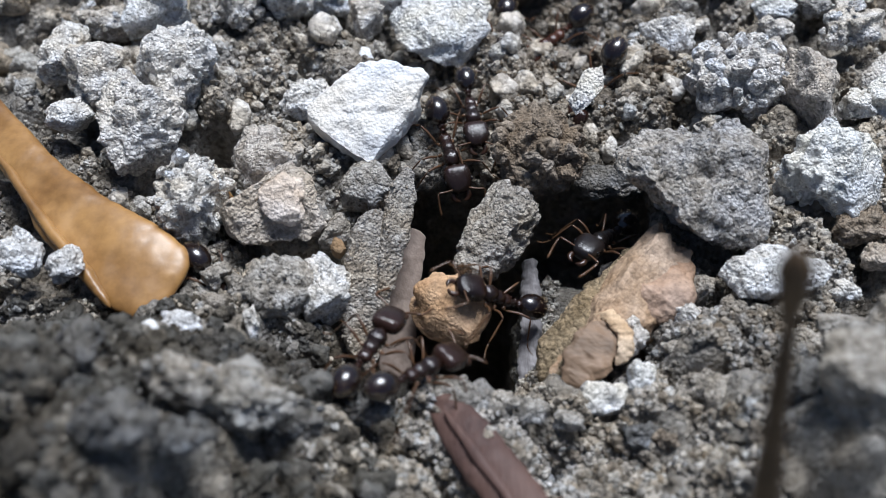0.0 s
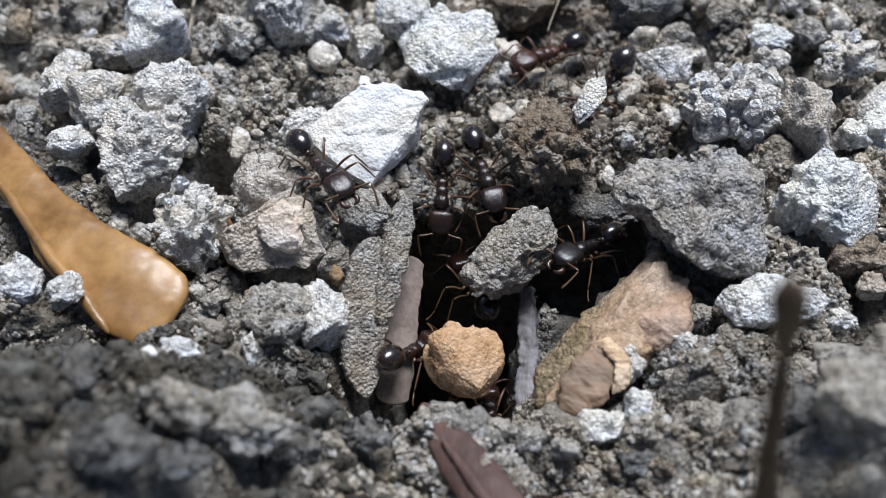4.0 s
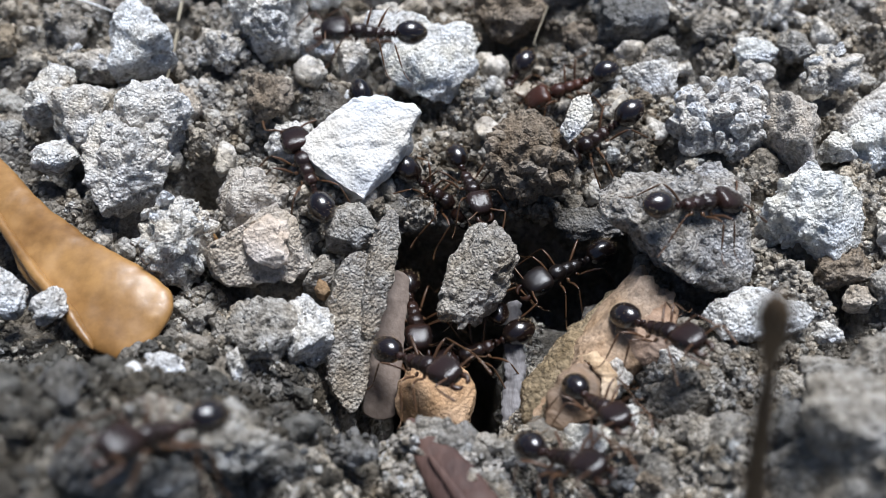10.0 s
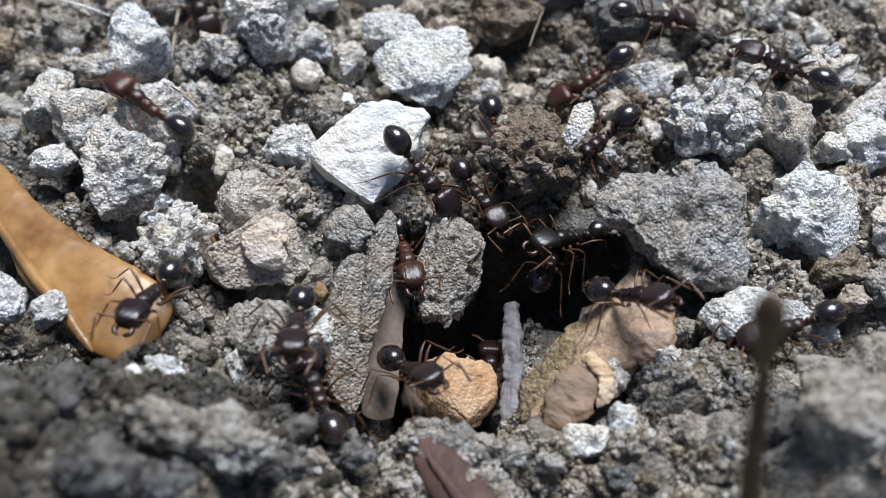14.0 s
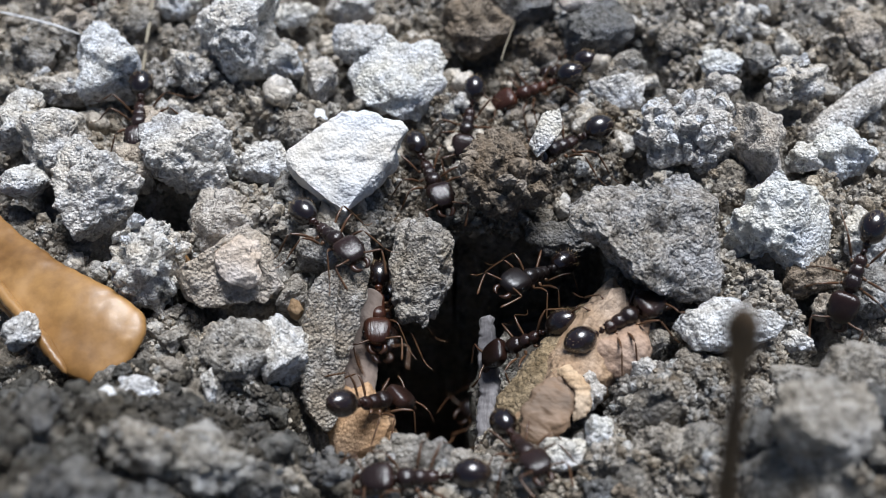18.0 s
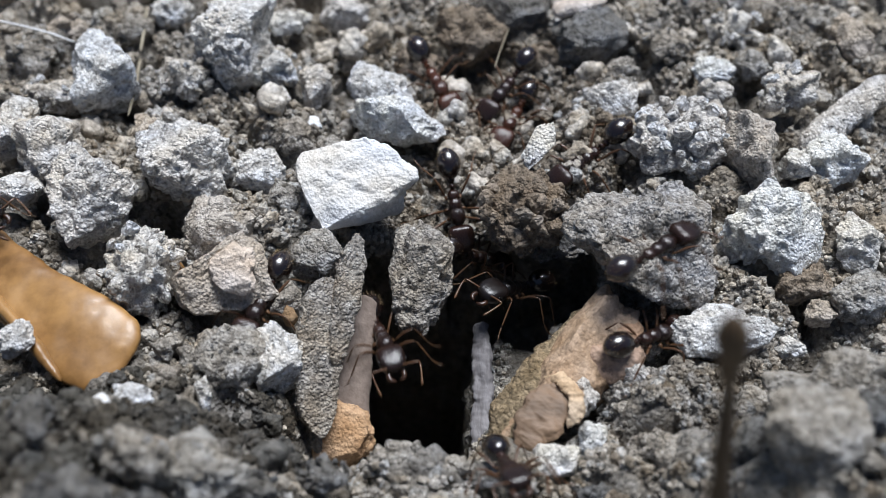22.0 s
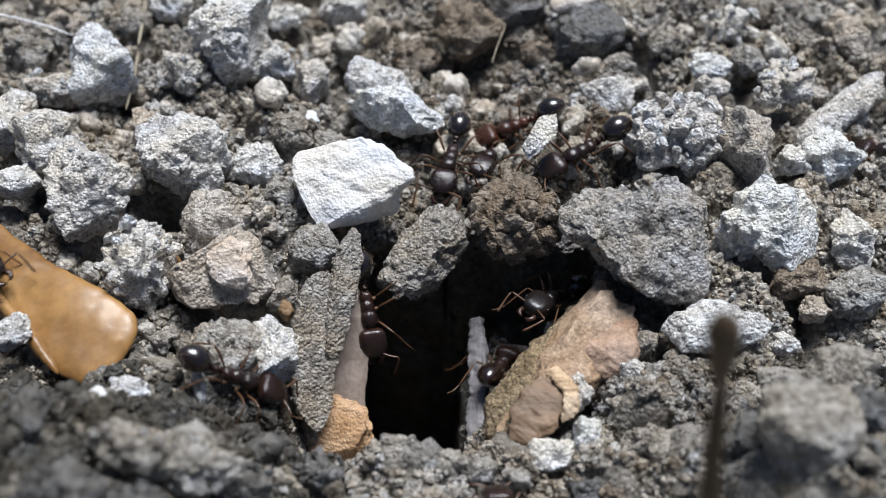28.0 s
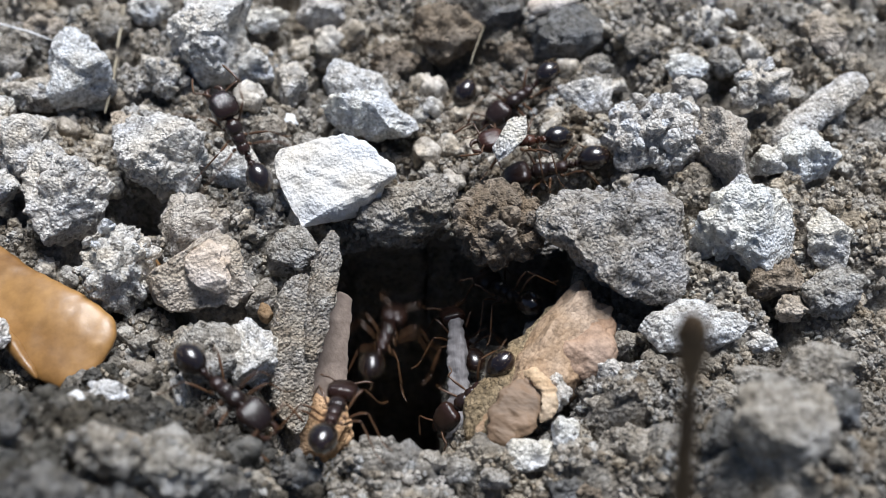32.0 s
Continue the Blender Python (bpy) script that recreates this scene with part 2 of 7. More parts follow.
# ---- noise ----
def lattice(i, seed):
    n = (i[:, 0] * 374761393 + i[:, 1] * 668265263 + i[:, 2] * 2147483647 + seed * 974634539) & 0xFFFFFFFF
    n = ((n ^ (n >> 13)) * 1274126177) & 0xFFFFFFFF
    n = ((n ^ (n >> 16)) * 2246822519) & 0xFFFFFFFF
    return ((n ^ (n >> 15)) & 0xFFFFFF) / 16777215.0


def value_noise(p, seed=0):
    i = np.floor(p).astype(np.int64)
    f = p - i
    f = f * f * (3 - 2 * f)
    out = np.zeros(len(p))
    for dx in (0, 1):
        for dy in (0, 1):
            for dz in (0, 1):
                w = (f[:, 0] if dx else 1 - f[:, 0]) * (f[:, 1] if dy else 1 - f[:, 1]) * (f[:, 2] if dz else 1 - f[:, 2])
                out += w * lattice(i + np.array((dx, dy, dz)), seed)
    return out * 2 - 1


def fbm(p, octaves=4, seed=0):
    out, a = np.zeros(len(p)), 1.0
    for o in range(octaves):
        out += a * value_noise(p * 2.03 ** o + 7.3 * o, seed + o)
        a *= 0.52
    return out


def cells(p, seed=0):
    """Distance to the nearest of the points strewn one to a unit cell."""
    i = np.floor(p).astype(np.int64)
    best = np.full(len(p), 9.0)
    for dx in (-1, 0, 1):
        for dy in (-1, 0, 1):
            for dz in (-1, 0, 1):
                j = i + np.array((dx, dy, dz))
                q = j + np.stack([lattice(j, seed + k) for k in (1, 2, 3)], 1)
                best = np.minimum(best, ((q - p) ** 2).sum(1))
    return np.sqrt(best)


def domes(p, seed=0):
    """Round grains packed side by side, one to a unit cell: heights from 0 in the joints to 1."""
    return np.sqrt(np.clip(1 - (cells(p, seed) / 0.72) ** 2, 0, 1))


# ---- mesh helpers ----
BALLS = {}


def ball(level):
    if level not in BALLS:
        bm = bmesh.new()
        bmesh.ops.create_icosphere(bm, subdivisions=level, radius=1)
        BALLS[level] = (np.array([v.co[:] for v in bm.verts]), np.array([[v.index for v in f.verts] for f in bm.faces]))
        bm.free()
    return BALLS[level]


def mesh_from(name, v, f, mat, smooth=True):
    """v: points in metres; f: an array of triangles or quads."""
    me = bpy.data.meshes.new(name)
    n = f.shape[1]
    me.vertices.add(len(v))
    me.vertices.foreach_set("co", np.asarray(v, dtype=np.float32).ravel())
    me.loops.add(f.size)
    me.loops.foreach_set("vertex_index", f.astype(np.int32).ravel())
    me.polygons.add(len(f))
    me.polygons.foreach_set("loop_start", np.arange(0, f.size, n, dtype=np.int32))
    me.polygons.foreach_set("use_smooth", np.full(len(f), smooth))
    me.update(calc_edges=True)
    me.materials.append(mat)
    return me


def part(name, me, parent, label="", m=None):
    ob = new(name, me)
    ob.parent = parent
    if m is not None:
        ob.matrix_basis = m
    if label:
        tagged(ob, label)
    return ob


def rock_points(level, size, seed, facets=5, lumps=0.12, lump_size=0.9, grit=0.05, fine=0.07, cuts=(), pits=0.12, crust=1.0, swell=0.22):
    """A broken stone of that size in millimetres: an uneven ball cut by planes, with lumps and grit on it."""
    rng = np.random.RandomState(seed)
    v, f = ball(level)
    p = v * (1 + (0.32 if level > 4 else 0.46) * fbm(v * 1.25 + rng.uniform(-50, 50, 3), 4, seed))[:, None]
    planes = [(rng.normal(size=3), rng.uniform(0.55, 0.88)) for _ in range(facets)] + [(np.array(d, float), o) for d, o in cuts]
    for d, o in planes:
        d = d / np.linalg.norm(d)
        over = p @ d - o
        p = p - np.where(over > 0, over * 0.86, 0)[:, None] * d
    lo, hi = p.min(0), p.max(0)
    p = (p - (lo + hi) / 2) / (hi - lo) * np.array(size)
    n = v / np.array(size)
    n /= np.linalg.norm(n, axis=1)[:, None]
    off = rng.uniform(-50, 50, 3)
    rise = lumps * (0.55 - cells(p / lump_size + off, seed)) * 2 + lumps * 0.8 * fbm(p / (lump_size * 1.6) - off, 3, seed + 5)
    if level > 3:
        rugged = np.clip(0.55 + 0.9 * fbm(p / 1.7 - off, 2, seed + 3), 0.1, 1.4)
        crumbs = np.maximum(0, 0.42 - cells(p / 0.5 + off, seed + 9)) * np.clip(fbm(p / 1.1 + off, 2, seed + 4) * 3, 0, 1)
        broken = fbm(p / 0.75 + off, 5, seed + 6)
        rise = rise + rugged * ((grit * 1.3 + fine * 0.7) * (broken - 0.5 * np.abs(broken))) + (grit + fine) * 2.6 * crumbs
        if pits:
            rise = rise - pits * 3 * np.maximum(0, 0.4 - cells(p / 0.75 - off, seed + 12)) * np.clip(0.4 + fbm(p / 1.4 - off, 2, seed + 13) * 2, 0, 1)
    if level > 3 and swell:
        rise = rise + swell * fbm(p / 2.6 + off, 2, seed + 17) + 0.6 * swell * np.minimum(0, np.abs(fbm(p / 3.2 - off, 2, seed + 18)) - 0.18)
    if level > 3 and crust:
        caked = np.clip(0.55 + 1.1 * fbm(p / 1.9 + off, 2, seed + 14), 0, 1.2)
        bent = p + 0.3 * np.stack([fbm(p / 0.8 + off + 11 * k, 2, seed + 20 + k) for k in range(3)], 1)
        rise = rise + crust * caked * (0.3 * domes(bent / 0.78 + off, seed + 15) + 0.17 * domes(bent / 0.42 - off, seed + 16) - 0.22)
    return p + n * (rise * min(1.0, min(size) / 2.4 if level > 3 else 1.0))[:, None], f


def stone(name, place, size, tone, seed, label, category="stone", group="", turn=0, tip=0, level=0, grains=0, **kw):
    level = level or (5 if max(size) > 2.6 else 4 if max(size) > 1.5 else 3)
    v, f = rock_points(level, size, seed, **kw)
    ob = new(name, mesh_from(name, v * 0.001, f, TONES[tone] if isinstance(tone, str) else tone))
    ob.matrix_basis = mm(*place, tip, 0, turn)
    if grains:
        stuck(ob, grains, tone, seed)
    return tagged(ob, label, category, group)


CLODS = {}


def clod_meshes(tone):
    """Eight little lumps of one kind of soil, shared by all the clumps."""
    if tone not in CLODS:
        CLODS[tone] = []
        for k in range(8):
            v, f = rock_points(3 if k < 4 else 2, (1, 0.85, 0.75), 900 + k, facets=6, lumps=0.13, lump_size=0.45, grit=0.05)
            CLODS[tone].append(mesh_from("crumb", v * 0.001, f, TONES[tone], k < 4))
    return CLODS[tone]


def stuck(ob, count, tone, seed, small=0.14, large=0.42):
    """Grains of grit stuck in little drifts to a body, as parts of it."""
    rng = np.random.RandomState(seed + 500)
    vs = ob.data.vertices
    kinds = clod_meshes(tone)
    at = np.array([v.co[:] for v in vs]) * 1000
    drift = fbm(at / 1.6 + seed, 2, seed)
    spots = np.argsort(-(drift + rng.uniform(0, 0.9, len(at))))[:count * 6]
    for k in rng.permutation(spots)[:count]:
        g = small * (large / small) ** (rng.uniform() ** 1.8)
        c = part("grain", kinds[k % 8], ob, "", mm(*at[k], *rng.uniform(-180, 180, 3)))
        c.scale = (g, g * rng.uniform(0.75, 1.1), g * rng.uniform(0.6, 1.0))


def soil_clump(name, place, size, tone, seed, label, category="soil clump", group="", turn=0, tip=0, level=4, crumbs=30, **kw):
    """Crumbs stuck together round a core; the clump stands on an empty at its middle."""
    rng = np.random.RandomState(seed)
    ob = new(name)
    ob.matrix_basis = mm(*place, tip, 0, turn)
    v, f = rock_points(level, np.array(size) * 0.92, seed, **dict(dict(grit=0.1), **kw))
    part("core", mesh_from("core", v * 0.001, f, TONES[tone]), ob)
    kinds = clod_meshes(tone)
    small = min(size)
    for k in range(crumbs):
        d = rng.normal(size=3)
        d[2] = abs(d[2]) * 0.9 - 0.15
        d /= np.linalg.norm(d)
        at = d * np.array(size) * 0.44 * rng.uniform(0.92, 1.08)
        c = part("crumb", kinds[k % 8], ob, "", mm(*at, *rng.uniform(-180, 180, 3)))
        g = small * rng.uniform(0.09, 0.3)
        c.scale = (g, g * rng.uniform(0.8, 1.1), g)
    return tagged(ob, label, category, group)


def sweep_points(spine, wide, thick, n_len=48, n_round=20, face=(0, 0, 1), power=2.0, rough=0.0, rough_size=0.8, seed=1, round_ends=0.12, cup=0.0):
    """A body swept along a smooth spine (mm) with given half widths and half thicknesses; face: the way its flat side looks."""
    spine, wide, thick = np.array(spine, float), np.array(wide, float), np.array(thick, float)
    k = np.linspace(0, 1, len(spine))
    u = np.linspace(0, 1, n_len)

    def smooth(y):
        lin = np.stack([np.interp(u, k, c) for c in np.atleast_2d(y.T)], 1)
        for _ in range(max(1, n_len // 10)):
            lin[1:-1] = (lin[:-2] + 2 * lin[1:-1] + lin[2:]) / 4
        return lin
    s, w, h = smooth(spine), smooth(wide)[:, 0], smooth(thick)[:, 0]
    e = np.clip(np.minimum(u, 1 - u) / max(round_ends, 1e-4), 0, 1)
    e = np.sqrt(np.clip(1 - (1 - e) ** 2, 0.0004, 1))
    w, h = w * e, h * e
    tan = np.gradient(s, axis=0)
    tan /= np.linalg.norm(tan, axis=1)[:, None]
    side = np.cross(tan, np.array(face, float))
    side /= np.linalg.norm(side, axis=1)[:, None]
    up = np.cross(side, tan)
    a = np.linspace(0, 2 * np.pi, n_round, endpoint=False)
    ca, sa = np.cos(a), np.sin(a)
    ca, sa = np.sign(ca) * np.abs(ca) ** (2 / power), np.sign(sa) * np.abs(sa) ** (2 / power)
    p = (s[:, None] + side[:, None] * (w[:, None] * ca)[:, :, None] + up[:, None] * (h[:, None] * sa + cup * w[:, None] * ca ** 2)[:, :, None]).reshape(-1, 3)
    if rough:
        out = p - np.repeat(s, n_round, 0)
        ln = np.linalg.norm(out, axis=1)
        out /= np.maximum(ln, 1e-6)[:, None]
        p = p + out * (rough * fbm(p / rough_size + seed * 3.7, 4, seed) * np.minimum(1, ln / 0.3))[:, None]
    i = np.arange((n_len - 1) * n_round)
    r, c = i // n_round, i % n_round
    f = np.stack([r * n_round + c, r * n_round + (c + 1) % n_round, (r + 1) * n_round + (c + 1) % n_round, (r + 1) * n_round + c], 1)
    return p, f


def capped(p, f, n_round):
    """Closes the two ends of a swept body."""
    n = len(p)
    p = np.vstack([p, p[:n_round].mean(0), p[-n_round:].mean(0)])
    c = np.arange(n_round)
    d = (c + 1) % n_round
    a = np.stack([d, c, np.full(n_round, n), np.full(n_round, n)], 1)
    b = np.stack([n - n_round + c, n - n_round + d, np.full(n_round, n + 1), np.full(n_round, n + 1)], 1)
    tri = np.vstack([f[:, [0, 1, 2]], f[:, [0, 2, 3]], a[:, :3], b[:, :3]])
    return p, tri


def swept(name, mat, spine, wide, thick, n_round=20, **kw):
    p, f = sweep_points(spine, wide, thick, n_round=n_round, **kw)
    p, f = capped(p, f, n_round)
    c = p.mean(0)
    return mesh_from(name, (p - c) * 0.001, f, mat), c


def strip(name, mat, spine, wide, thick, label, category, group="", **kw):
    me, c = swept(name, mat, spine, wide, thick, **kw)
    ob = new(name, me)
    ob.matrix_basis = mm(*c)
    return tagged(ob, label, category, group)


def lobe(parent, name, mat, spine, wide, thick, label="", grains=0, **kw):
    """A swept part of a thing, its spine in the thing's own millimetres."""
    me, c = swept(name, mat, spine, wide, thick, **kw)
    ob = part(name, me, parent, label, mm(*c))
    if grains:
        stuck(ob, grains, "tan", 5 + grains, 0.09, 0.3)
    return ob


# ---- ground ----
def bump_at(x, y, cx, cy, rx, ry, h):
    return h * np.exp(-(((x - cx) / rx) ** 2 + ((y - cy) / ry) ** 2))


def step(a, b, v):
    t = np.clip((v - a) / (b - a), 0, 1)
    return t * t * (3 - 2 * t)


def boxed(x, y, x0, x1, y0, y1, soft):
    return step(x0 - soft, x0 + soft, x) * (1 - step(x1 - soft, x1 + soft, x)) * step(y0 - soft, y0 + soft, y) * (1 - step(y1 - soft, y1 + soft, y))


def land(x, y):
    """Height of the bare soil in millimetres."""
    h = bump_at(x, y, -18, -20, 9.5, 8, 10.6) + bump_at(x, y, 17.4, -18.2, 6.0, 5.0, 9.0) + bump_at(x, y, -25, 0, 6, 8, -1.2)
    h = h + bump_at(x, y, 24, 4, 9, 9, 1.2) + bump_at(x, y, -17, 9, 9, 7, 0.9) + bump_at(x, y, 14, 12, 8, 6, 0.9)
    h = h - bump_at(x, y, 3, 14, 6, 5, 1.0) - bump_at(x, y, -8, -9, 3.5, 3, 1.3)
    h = h - 1.6 * boxed(x, y, -5, 8, -11.5, 3.5, 1.6)
    h = h - 3.0 * boxed(x, y, -4.4, 2.4, -12.4, 1.0, 0.8)
    h = h - 2.4 * boxed(x, y, -7.6, -4.0, -13.0, -4.5, 0.7)
    h = h - 4.3 * boxed(x, y, 1.2, 5.4, -9.4, -1.8, 0.8)
    h = h - 4.5 * boxed(x, y, -16.3, -14.7, 1.6, 4.0, 0.7)
    h = h - 34 * boxed(x, y, -3.2, 1.3, -11.6, 0.8, 0.5)
    h = h - 10 * boxed(x, y, 0.8, 8.0, -3.2, 1.6, 0.8)
    return h


def coarse(x, y):
    """Height of the lumpy soil without its grains, in millimetres."""
    q = np.stack([x, y, np.zeros_like(x)], 1)
    near = np.exp(-(np.maximum(0, np.hypot(x, y - 6) - 45) / 30) ** 2)
    return land(x, y) + near * (0.9 * fbm(q / 5.5, 3, 11) + 2.1 * domes(q / 3.4 + 0.3, 12) + 0.8 * domes(q / 1.7, 16) - 2.3)


def undercut(x, y, z):
    """How far the walls of the hole lean back under its rim, at that depth."""
    deep = boxed(x, y, -6, 9, -13.5, 4, 1.0) * np.clip((-z - 1.2) / 3, 0, 1)
    return deep * 1.6 * np.where(x > 4, 1, np.where(x < -1, -1, 0)), deep * 3.4 * step(-6, -2, y)


def grained(x, y):
    """Height of the fine grains on the lumpy soil."""
    q = np.stack([x, y, np.zeros_like(x)], 1)
    return 0.5 * domes(q / 1.05, 13) + 0.34 * domes(q / 0.52, 15)


# thins the pale grains in clefts, where dark soil stands for shade
def raised(x, y):
    """1 on the soil's knobs, falling to 0.15 in the clefts between them."""
    q = np.stack([x, y, np.zeros_like(x)], 1)
    return 0.15 + 0.85 * step(0.15, 0.6, domes(q / 3.4 + 0.3, 12))


def ground():
    fine_x = np.concatenate([np.arange(-36, -27, 0.3), np.arange(-27, 27, 0.15), np.arange(27, 36.01, 0.3)])
    fine_y = np.concatenate([np.arange(-24, -17, 0.22), np.arange(-17, 24, 0.15), np.arange(24, 40.01, 0.35)])
    far = np.array([1, 3, 7, 15, 35, 80, 200, 600, 2000])
    gx = np.concatenate([-36 - far[::-1], fine_x, 36 + far])
    gy = np.concatenate([-24 - far[::-1], fine_y, 40 + far])
    X, Y = np.meshgrid(gx, gy)
    x, y = X.ravel(), Y.ravel()
    near = np.exp(-(np.maximum(0, np.hypot(x, y - 6) - 45) / 30) ** 2)
    q = np.stack([x, y, np.zeros_like(x)], 1)
    z = coarse(x, y) + near * (grained(x, y) + 0.1 * fbm(q / 0.5, 2, 14))
    side = near * boxed(x, y, -6, 9, -13.5, 4, 1.0)
    q3 = np.stack([x, y, z], 1)
    x = x + 0.5 * side * fbm(q3 / 1.1, 2, 21)
    y = y + 0.5 * side * fbm(q3 / 1.1 + 9, 2, 22)
    back = undercut(x, y, z)
    x, y = x + back[0], y + back[1]
    nx, ny = len(gx), len(gy)
    i = np.arange((nx - 1) * (ny - 1))
    r, c = i // (nx - 1), i % (nx - 1)
    f = np.stack([r * nx + c, r * nx + c + 1, (r + 1) * nx + c + 1, (r + 1) * nx + c], 1)
    ob = new("ground", mesh_from("ground", np.stack([x, y, z], 1) * 0.001, f, SOIL))
    return tagged(ob, "dry grey-brown crumbly soil with a dark nest hole", "ground", kind="structure")


ground()
KEEP_CLEAR = []      # x, y, radius in mm: where larger things lie


def clear(x, y, r):
    KEEP_CLEAR.append((x, y, r))


def strewn(name, count, size, level, label, seed, region, mat, shapes=14, dense=None, sink=0.25, apart=None):
    """Loose crumbs joined into one body, strewn over a region (x0, x1, y0, y1) where nothing larger lies."""
    rng = np.random.RandomState(seed)
    protos = []
    for k in range(shapes):
        v, f = rock_points(level, (1, rng.uniform(0.75, 1.0), rng.uniform(0.6, 0.9)), seed * 50 + k, facets=8, lumps=0.12, lump_size=0.45, grit=0.05)
        protos.append(v)
    f = ball(level)[1]
    x = rng.uniform(region[0], region[1], count * 4)
    y = rng.uniform(region[2], region[3], count * 4)
    s = size[0] * (size[1] / size[0]) ** (rng.uniform(0, 1, len(x)) ** 1.5)
    ok = np.ones(len(x), bool)
    if dense is not None:
        ok &= rng.uniform(0, 1, len(x)) < dense(x, y)
    for cx, cy, r in KEEP_CLEAR:
        ok &= np.hypot(x - cx, y - cy) > r * 0.8 + s * 0.35
    ok &= ~((x > -3.4) & (x < 1.8) & (y > -11.9) & (y < 1.2)) & ~((x > 0.8) & (x < 8.4) & (y > -3.6) & (y < 1.8))
    ok &= ~((x > -7.2) & (x < -3.0) & (y > -12.6) & (y < -5)) & ~((s > 0.6) & (np.abs(x + 22.5 - (y + 2.5) * -0.88) < 2.6) & (y > -9) & (y < 9))
    ok &= np.hypot(x + 15.5, y - 2.8) > 1.5
    pick = np.nonzero(ok)[0][:count]
    x, y, s = x[pick], y[pick], s[pick]
    z = coarse(x, y) + (grained(x, y) if size[1] < 0.8 else 0.45) + (0.5 - sink) * s * 0.7
    back = undercut(x, y, z)
    x, y = x + back[0], y + back[1]
    vs, fs = [], []
    kinds = [mesh_from("soil_lump", v * 0.001, f, LUMP if mat is CRUMB else mat) for v in protos] if apart else []
    for k in range(len(x)):
        if apart and apart[0] < x[k] < apart[1] and apart[2] < y[k] < apart[3]:
            ob = new("soil_lump", kinds[k % shapes])
            ob.matrix_basis = mm(x[k], y[k], z[k], *rng.uniform(-180, 180, 3))
            ob.scale = (s[k], s[k], s[k])
            tagged(ob, "rough lump of dry grey-brown soil on the ground" if s[k] < 1.6 else "large rough lump of dry grey-brown soil", "soil lump", "soil lumps round the nest")
            continue
        m = np.array(Euler(rng.uniform(-3.1, 3.1, 3)).to_matrix())
        vs.append(protos[k % shapes] @ m.T * s[k] + (x[k], y[k], z[k]))
        fs.append(f + (len(vs) - 1) * len(protos[0]))
    ob = new(name, mesh_from(name, np.vstack(vs) * 0.001, np.vstack(fs), mat, level > 2))
    return tagged(ob, label, "soil crumbs", kind="stuff")


# ---- stones, clumps and pebbles ----
stone('stone', (-18.82, 1.84, 2.67), (4.99, 6.03, 5.48), 'bluewhite', 101, 'knobbly bluish grey stone overhanging the amber leaf', 'stone', 'stones round the nest hole', level=6, grains=70, facets=5, lumps=0.2, grit=0.09, pits=0.25)
clear(-18.8, 1.8, 3.0)
soil_clump('soil_clump', (-15.62, -2.79, 2.07), (3.91, 5.20, 4.72), 'pale', 102, 'column of crumbly grey soil beside the amber leaf', 'soil clump', 'soil clumps', level=5, lumps=0.3, lump_size=0.7)
clear(-15.6, -2.8, 2.6)
stone('stone', (-23.09, 3.12, 1.96), (2.54, 2.27, 2.06), 'bluewhite', 103, 'bluish white stone lying in dry crumbly soil', 'stone', 'stones round the nest hole')
clear(-23.1, 3.1, 1.3)
stone('pebble', (-21.99, 5.96, 2.41), (3.57, 4.30, 3.91), 'pale', 104, 'pale grey pebble lying in dry crumbly soil', 'pebble', 'pebbles in the soil')
clear(-22.0, 6.0, 2.1)
stone('pebble', (-24.51, 7.66, 2.08), (2.65, 3.70, 3.37), 'pale', 105, 'pale grey pebble lying in dry crumbly soil', 'pebble', 'pebbles in the soil')
clear(-24.5, 7.7, 1.9)
stone('stone', (-20.21, 12.89, 2.15), (2.94, 4.58, 4.16), 'bluewhite', 106, 'angular bluish stone leaning in the soil', 'stone', 'stones round the nest hole', tip=15, turn=22, level=5, facets=2, swell=0.7, cuts=[((1, 0, 0), 0.66), ((-1, 0.1, 0), 0.62), ((0, 0.1, 1), 0.7), ((0.1, -1, 0), 0.72)])
clear(-20.2, 12.9, 2.3)
stone('stone', (-12.60, 14.97, 2.36), (3.69, 6.26, 5.69), 'bluewhite', 107, 'tall pale knobbly stone with a white crown', 'stone', 'stones round the nest hole', level=6, grains=50, lumps=0.15, grit=0.07, turn=-18, facets=2, swell=0.75, cuts=[((1, 0, 0), 0.66), ((-1, 0.1, 0), 0.62), ((0, 0.1, 1), 0.7), ((0.1, -1, 0), 0.72)])
clear(-12.6, 15.0, 3.1)
stone('stone', (-9.76, 18.61, 0.88), (3.12, 2.05, 1.87), 'chalk', 108, 'chalky white stone lying in dry crumbly soil', 'stone', 'stones round the nest hole')
clear(-9.8, 18.6, 1.6)
soil_clump('soil_clump', (-15.09, 12.24, 1.84), (3.11, 3.16, 2.87), 'pale', 109, 'pale grey clump of stuck soil crumbs', 'soil clump', 'soil clumps', lumps=0.25, crumbs=16)
clear(-15.1, 12.2, 1.6)
stone('pebble', (-16.58, 7.45, 1.83), (1.99, 2.36, 2.14), 'tan', 110, 'small tan-grey pebble lying in dry crumbly soil', 'pebble', 'pebbles in the soil')
clear(-16.6, 7.5, 1.2)
stone('pebble', (-10.25, 5.20, 1.37), (3.10, 2.66, 2.41), 'bluewhite', 111, 'bluish white pebble lying in dry crumbly soil', 'pebble', 'pebbles in the soil')
clear(-10.3, 5.2, 1.5)
stone('stone', (-11.96, 0.63, 1.50), (4.06, 3.81, 3.47), 'tan', 112, 'dull tan-grey soil stone beside a dark gap', 'stone', 'stones round the nest hole', lumps=0.18)
clear(-12.0, 0.6, 2.0)
